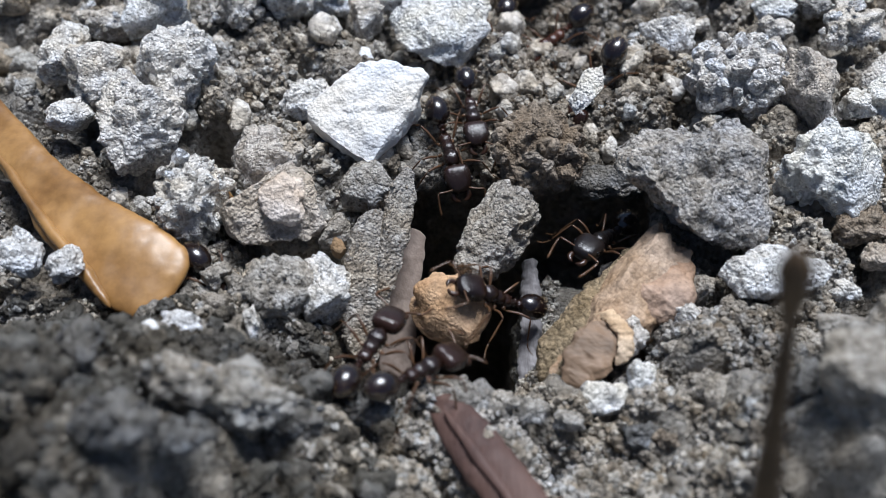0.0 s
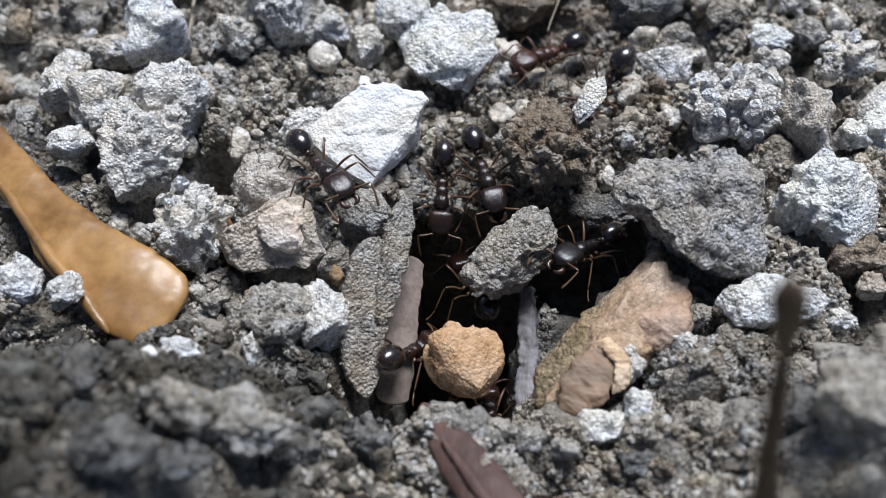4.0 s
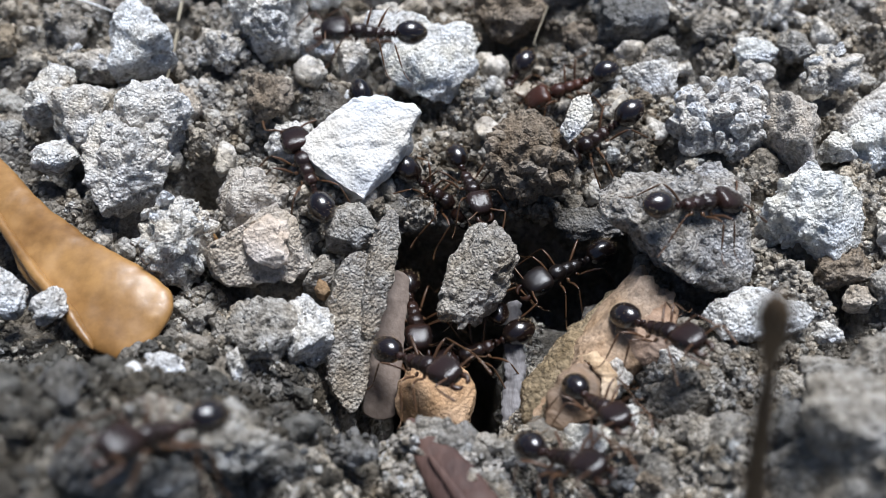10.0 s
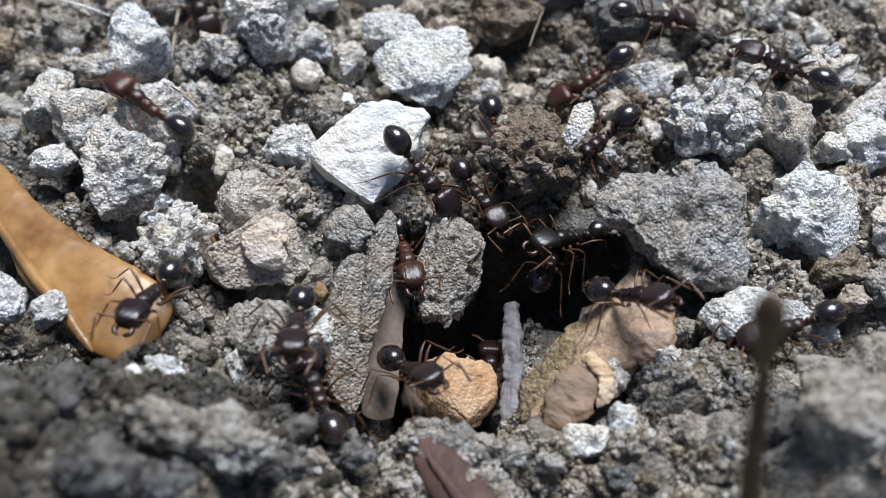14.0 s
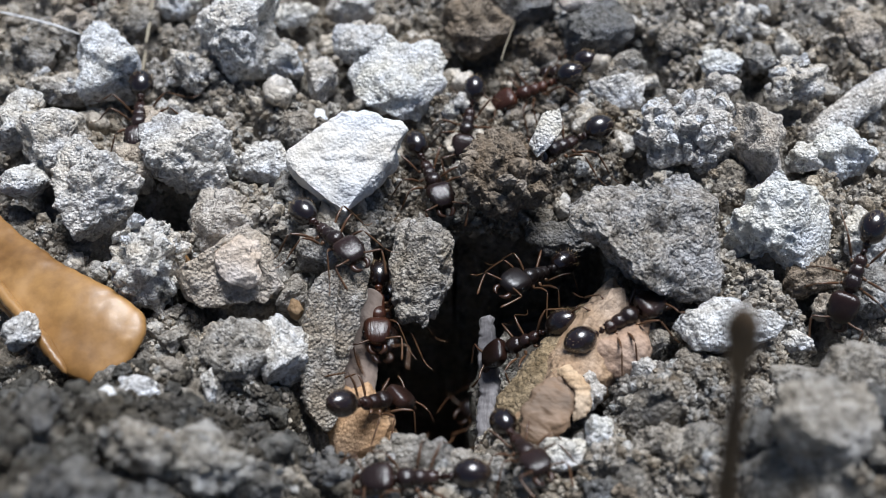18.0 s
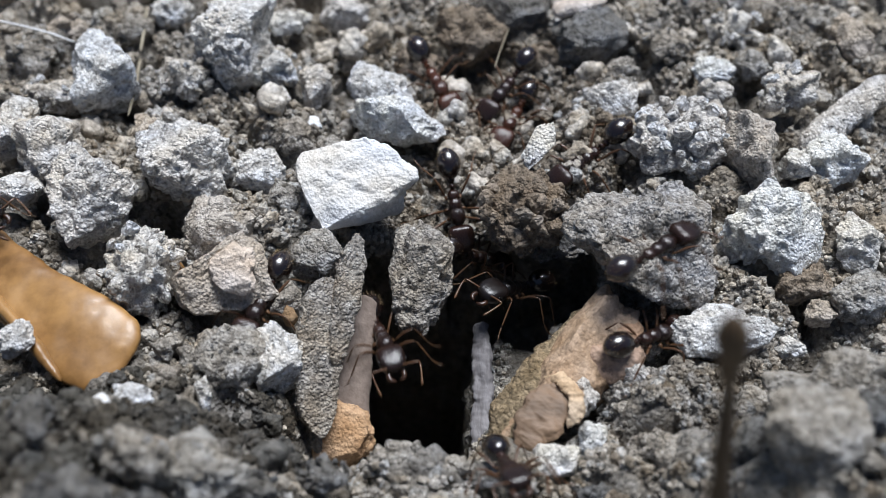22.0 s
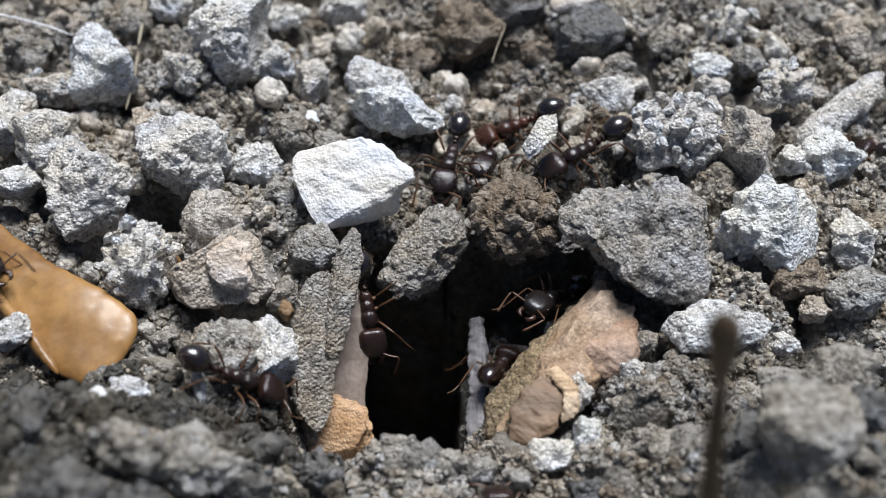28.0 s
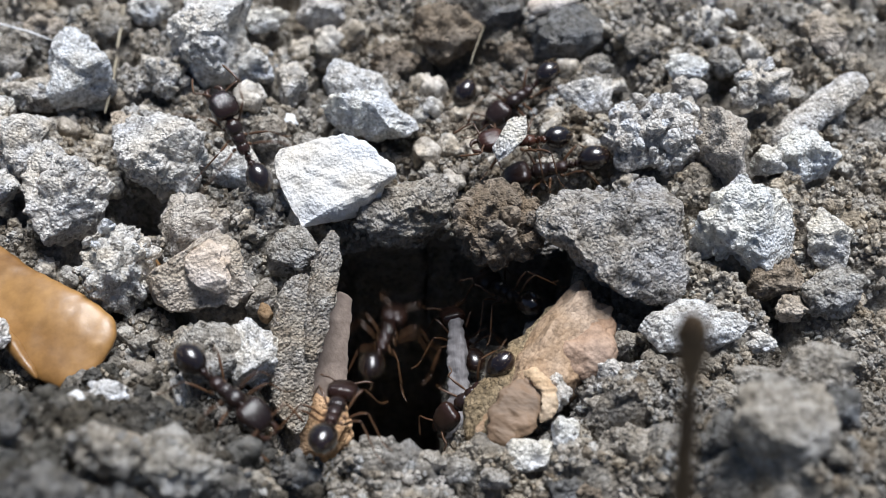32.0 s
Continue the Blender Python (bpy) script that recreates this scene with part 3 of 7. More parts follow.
stone('pebble', (-8.69, 3.30, 1.08), (2.25, 2.29, 2.08), 'grey', 113, 'small mid grey pebble lying in dry crumbly soil', 'pebble', 'pebbles in the soil')
clear(-8.7, 3.3, 1.1)
stone('pebble', (-19.15, 17.86, 1.04), (2.19, 2.22, 2.02), 'grey', 114, 'small mid grey pebble lying in dry crumbly soil', 'pebble', 'pebbles in the soil')
clear(-19.1, 17.9, 1.1)
soil_clump('soil_clump', (-22.80, 11.56, 1.54), (4.13, 2.45, 2.23), 'pale', 115, 'pale grey clump of stuck soil crumbs', 'soil clump', 'soil clumps', lumps=0.25, crumbs=16)
clear(-22.8, 11.6, 2.1)
soil_clump('soil_clump', (-25.31, 15.04, 1.16), (3.20, 2.53, 2.30), 'grey', 116, 'mid grey clump of stuck soil crumbs', 'soil clump', 'soil clumps', lumps=0.25, crumbs=16)
clear(-25.3, 15.0, 1.6)
soil_clump('soil_clump', (-23.46, 17.93, 0.97), (3.28, 2.23, 2.02), 'tan', 117, 'tan-grey clump of stuck soil crumbs', 'soil clump', 'soil clumps', lumps=0.25, crumbs=16)
clear(-23.5, 17.9, 1.6)
soil_clump('soil_clump', (-17.26, 19.62, 0.96), (2.96, 2.26, 2.05), 'pale', 118, 'pale grey clump of stuck soil crumbs', 'soil clump', 'soil clumps', lumps=0.25, crumbs=16)
clear(-17.3, 19.6, 1.5)
soil_clump('soil_clump', (-9.85, 13.82, 1.33), (3.16, 2.86, 2.60), 'pale', 119, 'pale grey clump of stuck soil crumbs', 'soil clump', 'soil clumps', lumps=0.25, crumbs=16)
clear(-9.9, 13.8, 1.6)
stone('pebble', (-7.53, 12.41, 1.23), (2.09, 2.83, 2.57), 'pale', 120, 'small pale grey pebble lying in dry crumbly soil', 'pebble', 'pebbles in the soil')
clear(-7.5, 12.4, 1.4)
soil_clump('soil_clump', (-8.40, 8.04, 1.26), (3.01, 2.39, 2.17), 'grey', 121, 'mid grey clump of stuck soil crumbs', 'soil clump', 'soil clumps', lumps=0.25, crumbs=16)
clear(-8.4, 8.0, 1.5)
stone('pebble', (-6.05, 6.93, 0.98), (2.00, 2.03, 1.85), 'grey', 122, 'small mid grey pebble lying in dry crumbly soil', 'pebble', 'pebbles in the soil')
clear(-6.1, 6.9, 1.0)
stone('pebble', (-7.56, 9.69, 0.79), (1.37, 0.97, 0.88), 'white', 123, 'small bright white limestone pebble lying in dry crumbly soil', 'pebble', 'pebbles in the soil')
clear(-7.6, 9.7, 0.7)
stone('stone', (-5.95, 19.63, 0.96), (2.77, 2.63, 2.39), 'blue', 124, 'dull bluish stone half sunk in soil', 'stone', 'stones round the nest hole')
clear(-5.9, 19.6, 1.4)
tan_stone = stone('stone', (-11.13, -2.95, 1.80), (6.17, 5.05, 4.59), 'tan', 125, 'faceted tan stone with a pale worn corner', 'stone', 'stones round the nest hole', level=6, grains=30, facets=3, lumps=0.06, grit=0.04, crust=0.4, swell=0.55, cuts=[((0.15, -0.6, 0.75), 0.45), ((-0.66, 0.5, 0.56), 0.28), ((0.8, 0.1, 0.5), 0.62)])
v, f = rock_points(5, (3.0, 2.7, 2.0), 231, facets=4, lumps=0.03, grit=0.02, fine=0.02, crust=0.1, cuts=[((0.1, -0.5, 0.8), 0.5)])
part('worn_corner', mesh_from('worn_corner', v * 0.001, f, TONES['worn']), tan_stone, 'pale pinkish worn corner', mm(0.68, -0.33, 1.20, 10, 0, -30))
clear(-11.1, -3.0, 3.1)
stone('stone', (-10.45, -7.88, 1.39), (3.74, 3.66, 3.33), 'grey', 126, 'rough grey stone beside the nest hole', 'stone', 'stones round the nest hole', level=5, grains=60, facets=6)
clear(-10.4, -7.9, 1.9)
stone('stone', (-8.14, -7.59, 0.73), (2.77, 3.85, 3.50), 'pale', 127, 'smooth pale stone against the bark flake', 'stone', 'stones round the nest hole', facets=6, lumps=0.05)
clear(-8.1, -7.6, 1.9)
stone('stone', (-6.39, -0.67, 1.14), (2.94, 3.15, 2.87), 'grey', 128, 'rounded grey stone behind the bark flake', 'stone', 'stones round the nest hole', lumps=0.12)
clear(-6.4, -0.7, 1.6)
stone('pebble', (-7.76, -4.46, 0.62), (0.90, 1.41, 1.28), 'buff', 129, 'small tan grain beside the bark flake', 'pebble', 'pebbles in the soil', facets=7, lumps=0.04)
clear(-7.8, -4.5, 0.7)
stone('pebble', (-8.01, -3.67, 0.79), (1.51, 1.85, 1.68), 'grey', 130, 'small mid grey pebble lying in dry crumbly soil', 'pebble', 'pebbles in the soil')
clear(-8.0, -3.7, 0.9)
stone('pebble', (-11.38, -10.39, 1.95), (0.83, 1.97, 1.79), 'pale', 131, 'small pale grey pebble lying in dry crumbly soil', 'pebble', 'pebbles in the soil')
clear(-11.4, -10.4, 1.0)
stone('pebble', (-15.23, -12.86, 4.96), (1.15, 1.04, 0.94), 'white', 132, 'small bright white limestone pebble lying in dry crumbly soil', 'pebble', 'pebbles in the soil')
clear(-15.2, -12.9, 0.6)
stone('pebble', (-14.34, -11.42, 3.52), (2.13, 1.22, 1.11), 'blue', 133, 'bluish grey pebble lying in dry crumbly soil', 'pebble', 'pebbles in the soil')
clear(-14.3, -11.4, 1.1)
stone('pebble', (-12.03, -16.46, 6.67), (1.42, 1.68, 1.53), 'tan', 134, 'small tan-grey pebble lying in dry crumbly soil', 'pebble', 'pebbles in the soil')
clear(-12.0, -16.5, 0.8)
stone('pebble', (-13.46, -7.20, 1.64), (1.73, 1.76, 1.60), 'grey', 135, 'small mid grey pebble lying in dry crumbly soil', 'pebble', 'pebbles in the soil', lumps=0.2)
clear(-13.5, -7.2, 0.9)
stone('pebble', (-13.35, -9.12, 1.87), (1.54, 1.43, 1.30), 'grey', 136, 'small mid grey pebble lying in dry crumbly soil', 'pebble', 'pebbles in the soil', lumps=0.2)
clear(-13.3, -9.1, 0.8)
stone('pebble', (-12.42, -7.79, 1.49), (1.44, 1.46, 1.33), 'grey', 137, 'small mid grey pebble lying in dry crumbly soil', 'pebble', 'pebbles in the soil', lumps=0.2)
clear(-12.4, -7.8, 0.7)
# this lump and clumps 143 and 144 are browned for the shade here
stone('stone', (1.93, 17.63, 0.79), (4.56, 3.90, 3.54), 'brown', 138, 'brown crumbly lump far behind the hole', 'stone', 'stones round the nest hole', lumps=0.25)
clear(1.9, 17.6, 2.3)
stone('stone', (4.68, 19.63, 0.97), (4.81, 3.39, 3.08), 'dark', 139, 'dark bluish stone half buried', 'stone', 'stones round the nest hole')
clear(4.7, 19.6, 2.4)
stone('stone', (9.30, 16.54, 1.48), (4.49, 4.02, 3.65), 'dark', 140, 'dark grey rounded stone in shaded soil', 'stone', 'stones round the nest hole', lumps=0.1)
clear(9.3, 16.5, 2.2)
stone('stone', (10.17, 11.12, 1.52), (3.26, 2.44, 2.22), 'blue', 141, 'bluish grey stone lying in dry crumbly soil', 'stone', 'stones round the nest hole')
clear(10.2, 11.1, 1.6)
stone('pebble', (11.11, 13.86, 1.40), (2.29, 1.97, 1.79), 'grey', 142, 'small mid grey pebble lying in dry crumbly soil', 'pebble', 'pebbles in the soil')
clear(11.1, 13.9, 1.1)
soil_clump('soil_clump', (6.51, 15.83, 0.48), (2.88, 2.20, 2.00), 'brown', 143, 'brown clump of stuck soil crumbs', 'soil clump', 'soil clumps', lumps=0.25, crumbs=16)
clear(6.5, 15.8, 1.4)
soil_clump('soil_clump', (-1.27, 15.37, 0.42), (3.23, 2.56, 2.33), 'brown', 144, 'brown clump of stuck soil crumbs', 'soil clump', 'soil clumps', lumps=0.25, crumbs=16)
clear(-1.3, 15.4, 1.6)
soil_clump('soil_clump', (13.79, 6.70, 2.37), (6.06, 5.00, 4.54), 'blue', 145, 'large mottled pale block of stuck soil granules', 'soil clump', 'soil clumps', level=5, lumps=0.22, lump_size=0.8, crumbs=80, grit=0.14)
clear(13.8, 6.7, 3.0)
stone('stone', (17.34, 5.23, 2.73), (3.06, 5.57, 5.06), 'tan', 146, 'tall grey-tan soil stone', 'stone', 'stones round the nest hole', lumps=0.12)
clear(17.3, 5.2, 2.8)
stone('pebble', (16.49, 13.18, 1.69), (2.62, 1.60, 1.45), 'chalk', 147, 'chalky white pebble lying in dry crumbly soil', 'pebble', 'pebbles in the soil')
clear(16.5, 13.2, 1.3)
stone('pebble', (16.33, 11.26, 1.85), (2.23, 1.74, 1.58), 'bluewhite', 148, 'small bluish white pebble lying in dry crumbly soil', 'pebble', 'pebbles in the soil')
clear(16.3, 11.3, 1.1)
soil_clump('soil_clump', (20.43, 10.70, 2.36), (3.73, 3.80, 3.45), 'pale', 149, 'pale grey clump of stuck soil crumbs', 'soil clump', 'soil clumps', lumps=0.25, crumbs=16)
clear(20.4, 10.7, 1.9)
soil_clump('soil_clump', (18.60, 17.41, 1.45), (4.34, 2.95, 2.68), 'pale', 150, 'pale grey clump of stuck soil crumbs', 'soil clump', 'soil clumps', lumps=0.25, crumbs=16)
clear(18.6, 17.4, 2.2)
soil_clump('soil_clump', (23.20, 18.75, 1.02), (3.31, 2.24, 2.04), 'grey', 151, 'mid grey clump of stuck soil crumbs', 'soil clump', 'soil clumps', lumps=0.25, crumbs=16)
clear(23.2, 18.8, 1.7)
stone('pebble', (25.50, 16.38, 1.41), (2.87, 3.29, 2.99), 'tan', 152, 'tan-grey pebble lying in dry crumbly soil', 'pebble', 'pebbles in the soil')
clear(25.5, 16.4, 1.6)
soil_clump('soil_clump', (14.10, 15.58, 1.63), (3.20, 2.54, 2.30), 'grey', 153, 'mid grey clump of stuck soil crumbs', 'soil clump', 'soil clumps', lumps=0.25, crumbs=16)
clear(14.1, 15.6, 1.6)
stone('pebble', (20.03, 5.26, 2.01), (2.11, 2.31, 2.10), 'chalk', 154, 'small chalky white pebble lying in dry crumbly soil', 'pebble', 'pebbles in the soil')
clear(20.0, 5.3, 1.2)
stone('stone', (22.37, 5.29, 2.22), (3.56, 2.64, 2.40), 'chalk', 155, 'knobbly pale stone among loose crumbs', 'stone', 'stones round the nest hole', lumps=0.2)
clear(22.4, 5.3, 1.8)
stone('pebble', (19.09, 14.00, 1.64), (2.11, 2.14, 1.95), 'grey', 156, 'small mid grey pebble lying in dry crumbly soil', 'pebble', 'pebbles in the soil')
clear(19.1, 14.0, 1.1)
stone('stone', (10.84, -1.54, 2.41), (7.88, 7.25, 6.59), 'ash', 157, 'large triangular grey stone above the hole', 'stone', 'stones round the nest hole', level=6, grains=110, facets=2, swell=0.9, lumps=0.16, lump_size=0.8, grit=0.1, pits=0.3, cuts=[((0.15, -0.5, 0.85), 0.5), ((-0.73, -0.52, -0.44), 0.36), ((0.3, -0.8, 0.5), 0.6)])
clear(10.8, -1.5, 3.9)
stone('stone', (17.77, -0.27, 2.32), (5.84, 5.16, 4.69), 'chalk', 158, 'pale rounded stone with a buff patch', 'stone', 'stones round the nest hole', level=6, grains=50, pits=0.2, lumps=0.1, facets=2, crust=0.7, swell=0.35)
clear(17.8, -0.3, 2.9)
stone('stone', (22.30, -0.47, 2.09), (2.61, 3.29, 2.99), 'chalk', 159, 'chalky white stone lying in dry crumbly soil', 'stone', 'stones round the nest hole')
clear(22.3, -0.5, 1.6)
stone('pebble', (19.12, -3.01, 1.40), (3.33, 2.15, 1.96), 'brown', 160, 'brown crumbly soil pebble lying in dry crumbly soil', 'pebble', 'pebbles in the soil', lumps=0.2)
clear(19.1, -3.0, 1.7)
stone('stone', (14.43, -6.16, 1.24), (5.27, 3.13, 2.84), 'bluewhite', 161, 'flat-topped bluish white stone beside the stalk', 'stone', 'stones round the nest hole', level=5, facets=6, lumps=0.07)
clear(14.4, -6.2, 2.6)
stone('pebble', (17.91, -6.59, 0.79), (1.75, 1.19, 1.08), 'pale', 162, 'small pale grey pebble lying in dry crumbly soil', 'pebble', 'pebbles in the soil')
clear(17.9, -6.6, 0.9)
stone('pebble', (12.48, -7.62, 0.71), (1.74, 1.47, 1.34), 'grey', 163, 'small mid grey pebble lying in dry crumbly soil', 'pebble', 'pebbles in the soil')
clear(12.5, -7.6, 0.9)
stone('pebble', (10.81, -6.48, 0.66), (1.47, 1.35, 1.22), 'grey', 164, 'small mid grey pebble lying in dry crumbly soil', 'pebble', 'pebbles in the soil')
clear(10.8, -6.5, 0.7)
stone('pebble', (21.83, -3.94, 1.63), (3.29, 2.74, 2.49), 'grey', 165, 'mid grey pebble lying in dry crumbly soil', 'pebble', 'pebbles in the soil', lumps=0.15)
clear(21.8, -3.9, 1.6)
stone('pebble', (19.72, -4.74, 1.22), (1.79, 1.52, 1.38), 'tan', 166, 'small tan-grey pebble lying in dry crumbly soil', 'pebble', 'pebbles in the soil')
clear(19.7, -4.7, 0.9)
stone('pebble', (7.25, -9.65, 0.59), (1.36, 2.46, 2.24), 'bluewhite', 167, 'small white chip lying against the tan shell', 'pebble', 'pebbles in the soil', facets=6, lumps=0.05)
clear(7.3, -9.6, 1.2)
stone('pebble', (7.43, -12.24, 1.02), (1.31, 1.53, 1.39), 'chalk', 168, 'small chalky white pebble lying in dry crumbly soil', 'pebble', 'pebbles in the soil')
clear(7.4, -12.2, 0.8)
stone('pebble', (5.61, -13.25, 0.76), (2.31, 1.72, 1.56), 'chalk', 169, 'chalky white pebble on the lip of the hole', 'pebble', 'pebbles in the soil', lumps=0.12)
clear(5.6, -13.3, 1.2)
stone('pebble', (9.82, -8.19, 0.69), (1.94, 1.51, 1.37), 'blue', 170, 'small bluish grey pebble lying in dry crumbly soil', 'pebble', 'pebbles in the soil')
clear(9.8, -8.2, 1.0)
stone('pebble', (9.76, -8.17, 0.64), (1.44, 1.32, 1.20), 'grey', 171, 'small mid grey pebble lying in dry crumbly soil', 'pebble', 'pebbles in the soil')
clear(9.8, -8.2, 0.7)
stone('pebble', (9.21, -10.47, 0.58), (1.54, 1.28, 1.17), 'grey', 172, 'small mid grey pebble lying in dry crumbly soil', 'pebble', 'pebbles in the soil')
clear(9.2, -10.5, 0.8)
stone('stone', (10.16, -12.57, 0.91), (2.60, 1.90, 1.70), 'grey', 173, 'mid grey soil stone partly sunk in crumbs', 'stone', 'stones round the nest hole')
clear(10.2, -12.6, 1.9)
stone('stone', (11.26, -13.45, 1.46), (2.40, 2.00, 1.80), 'grey', 174, 'mid grey stone lying in dry crumbly soil', 'stone', 'stones round the nest hole')
clear(11.3, -13.4, 1.6)
stone('stone', (15.37, -16.43, 8.60), (4.18, 3.70, 3.36), 'grey', 175, 'large dull mid grey stone among crumbs', 'stone', 'stones round the nest hole', level=5, lumps=0.06, facets=7)
clear(14.2, -19.2, 2.1)
stone('stone', (15.98, -10.45, 1.07), (2.40, 2.00, 1.80), 'grey', 176, 'mid grey stone lying in dry crumbly soil', 'stone', 'stones round the nest hole')
clear(16.0, -10.4, 1.6)
stone('pebble', (16.15, -11.63, 4.40), (2.37, 2.14, 1.95), 'grey', 177, 'mid grey pebble lying in dry crumbly soil', 'pebble', 'pebbles in the soil')
clear(17.7, -12.0, 1.2)
stone('pebble', (18.71, -12.00, 5.40), (3.39, 3.18, 2.89), 'grey', 178, 'mid grey pebble lying in dry crumbly soil', 'pebble', 'pebbles in the soil')
clear(19.3, -12.3, 1.7)
stone('pebble', (18.52, -14.95, 7.60), (1.93, 1.96, 1.78), 'dark', 179, 'dark grey pebble lying in dry crumbly soil', 'pebble', 'pebbles in the soil')
clear(13.4, -16.1, 1.0)
stone('stone', (8.52, -15.40, 0.96), (1.80, 1.50, 1.40), 'brown', 180, 'brown crumbly soil stone lying in dry crumbly soil', 'stone', 'stones round the nest hole')
clear(8.5, -15.4, 1.4)
stone('pebble', (7.36, -15.16, 0.80), (1.84, 1.60, 1.46), 'dark', 181, 'small dark grey pebble lying in dry crumbly soil', 'pebble', 'pebbles in the soil')
clear(7.4, -15.2, 0.9)
stone('stone', (13.89, -15.64, 6.00), (2.57, 2.61, 2.37), 'dark', 182, 'dark grey stone lying in dry crumbly soil', 'stone', 'stones round the nest hole')
clear(16.0, -20.4, 1.3)
# dark and grey tones on these clumps hold the foreground's shade in colour
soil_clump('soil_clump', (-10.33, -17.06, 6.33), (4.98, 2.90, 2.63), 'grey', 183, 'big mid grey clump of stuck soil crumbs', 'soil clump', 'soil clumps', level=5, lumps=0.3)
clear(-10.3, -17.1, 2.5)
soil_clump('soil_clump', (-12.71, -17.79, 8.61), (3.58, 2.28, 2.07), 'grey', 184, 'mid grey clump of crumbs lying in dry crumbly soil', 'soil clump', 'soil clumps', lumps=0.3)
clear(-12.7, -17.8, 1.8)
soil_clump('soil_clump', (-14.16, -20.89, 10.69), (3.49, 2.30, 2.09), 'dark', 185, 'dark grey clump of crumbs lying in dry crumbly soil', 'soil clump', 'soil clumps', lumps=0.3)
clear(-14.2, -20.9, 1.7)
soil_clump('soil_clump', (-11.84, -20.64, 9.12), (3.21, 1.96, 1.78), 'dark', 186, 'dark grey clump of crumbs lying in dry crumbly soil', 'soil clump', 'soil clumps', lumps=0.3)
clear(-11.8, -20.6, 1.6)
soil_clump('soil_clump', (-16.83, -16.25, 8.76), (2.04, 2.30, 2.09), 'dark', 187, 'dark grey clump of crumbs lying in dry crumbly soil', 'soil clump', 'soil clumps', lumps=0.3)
clear(-16.8, -16.2, 1.2)
stone('pebble', (-20.81, -7.76, 2.89), (1.70, 2.30, 2.09), 'blue', 188, 'small bluish grey pebble lying in dry crumbly soil', 'pebble', 'pebbles in the soil')
clear(-20.8, -7.8, 1.2)
stone('pebble', (-23.08, -7.27, 2.82), (2.00, 2.33, 2.11), 'blue', 189, 'small bluish grey pebble lying in dry crumbly soil', 'pebble', 'pebbles in the soil')
clear(-23.1, -7.3, 1.2)
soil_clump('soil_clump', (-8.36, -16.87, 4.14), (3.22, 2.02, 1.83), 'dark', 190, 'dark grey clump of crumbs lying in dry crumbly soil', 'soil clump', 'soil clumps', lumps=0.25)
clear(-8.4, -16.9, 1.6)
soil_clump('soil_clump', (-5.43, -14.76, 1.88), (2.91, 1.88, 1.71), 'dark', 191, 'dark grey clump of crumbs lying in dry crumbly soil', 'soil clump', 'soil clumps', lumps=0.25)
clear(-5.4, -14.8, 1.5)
stone('stone', (-1.20, -13.43, 1.06), (3.27, 1.94, 1.77), 'grey', 192, 'granular grey lump on the lip of the hole', 'stone', 'stones round the nest hole', lumps=0.25, lump_size=0.6)
clear(-1.2, -13.4, 1.6)
stone('pebble', (0.68, -13.74, 0.86), (1.91, 1.39, 1.26), 'grey', 193, 'small mid grey pebble lying in dry crumbly soil', 'pebble', 'pebbles in the soil')
clear(0.7, -13.7, 1.0)
stone('pebble', (2.27, -14.21, 0.90), (1.63, 1.24, 1.13), 'grey', 194, 'small mid grey pebble lying in dry crumbly soil', 'pebble', 'pebbles in the soil')
clear(2.3, -14.2, 0.8)
stone('pebble', (3.84, -14.64, 1.13), (1.62, 1.23, 1.12), 'grey', 195, 'small mid grey pebble lying in dry crumbly soil', 'pebble', 'pebbles in the soil')
clear(3.8, -14.6, 0.8)
# grey slab in the dark tone, which stands for the shade under the stone
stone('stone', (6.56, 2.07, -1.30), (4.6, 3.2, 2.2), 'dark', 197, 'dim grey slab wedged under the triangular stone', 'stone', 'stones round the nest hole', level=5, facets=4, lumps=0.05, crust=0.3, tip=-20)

# ---- leaf, bark, wood and roots ----
clear(-28.9, 4.5, 2.6)
clear(-27.0, 2.4, 2.6)
clear(-24.5, -0.4, 2.6)
clear(-22.0, -3.5, 2.6)
clear(-19.4, -6.0, 2.6)
clear(-17.0, -7.9, 2.6)
strip('wood_strip', WOOD_PALE, [(-4.69, -9.96, -3.20), (-4.60, -8.41, -2.40), (-4.41, -6.26, -1.40), (-4.14, -4.35, -0.50), (-3.93, -2.82, 0.20)], [0.9, 0.98, 0.96, 0.86, 0.6], [0.12, 0.14, 0.14, 0.12, 0.1], 'pale pinkish wood strip lining the hole wall', 'wood strip', face=(0.3, -0.8, 0.4), n_len=120, n_round=44, power=4, rough=0.12, rough_size=0.9, round_ends=0.06)
strip('root', ROOT, [(2.30, -10.73, -3.90), (2.29, -7.95, -3.40), (2.34, -5.27, -3.10), (2.27, -2.37, -2.90)], [0.46, 0.54, 0.5, 0.4], [0.3, 0.35, 0.3, 0.25], 'grey weathered root standing in the hole wall', 'root', face=(-0.3, -0.7, 0.5), n_len=110, n_round=40, power=4, rough=0.16, rough_size=0.6, round_ends=0.03)
sliver = strip('wood_sliver', SLIVER, [(-2.99, -12.32, 0.80), (-1.41, -15.14, 1.60), (0.18, -17.72, 2.20), (2.16, -20.64, 2.50)], [0.25, 1.0, 1.25, 1.2], [0.2, 0.4, 0.5, 0.5], 'pointed red-brown wood sliver half sunk in the soil', 'wood sliver', face=(0, -0.4, 1), n_len=60, n_round=24, rough=0.08, round_ends=0.04)
sunk = Vector((sliver.location.x, sliver.location.y, sliver.location.z)) * 1000
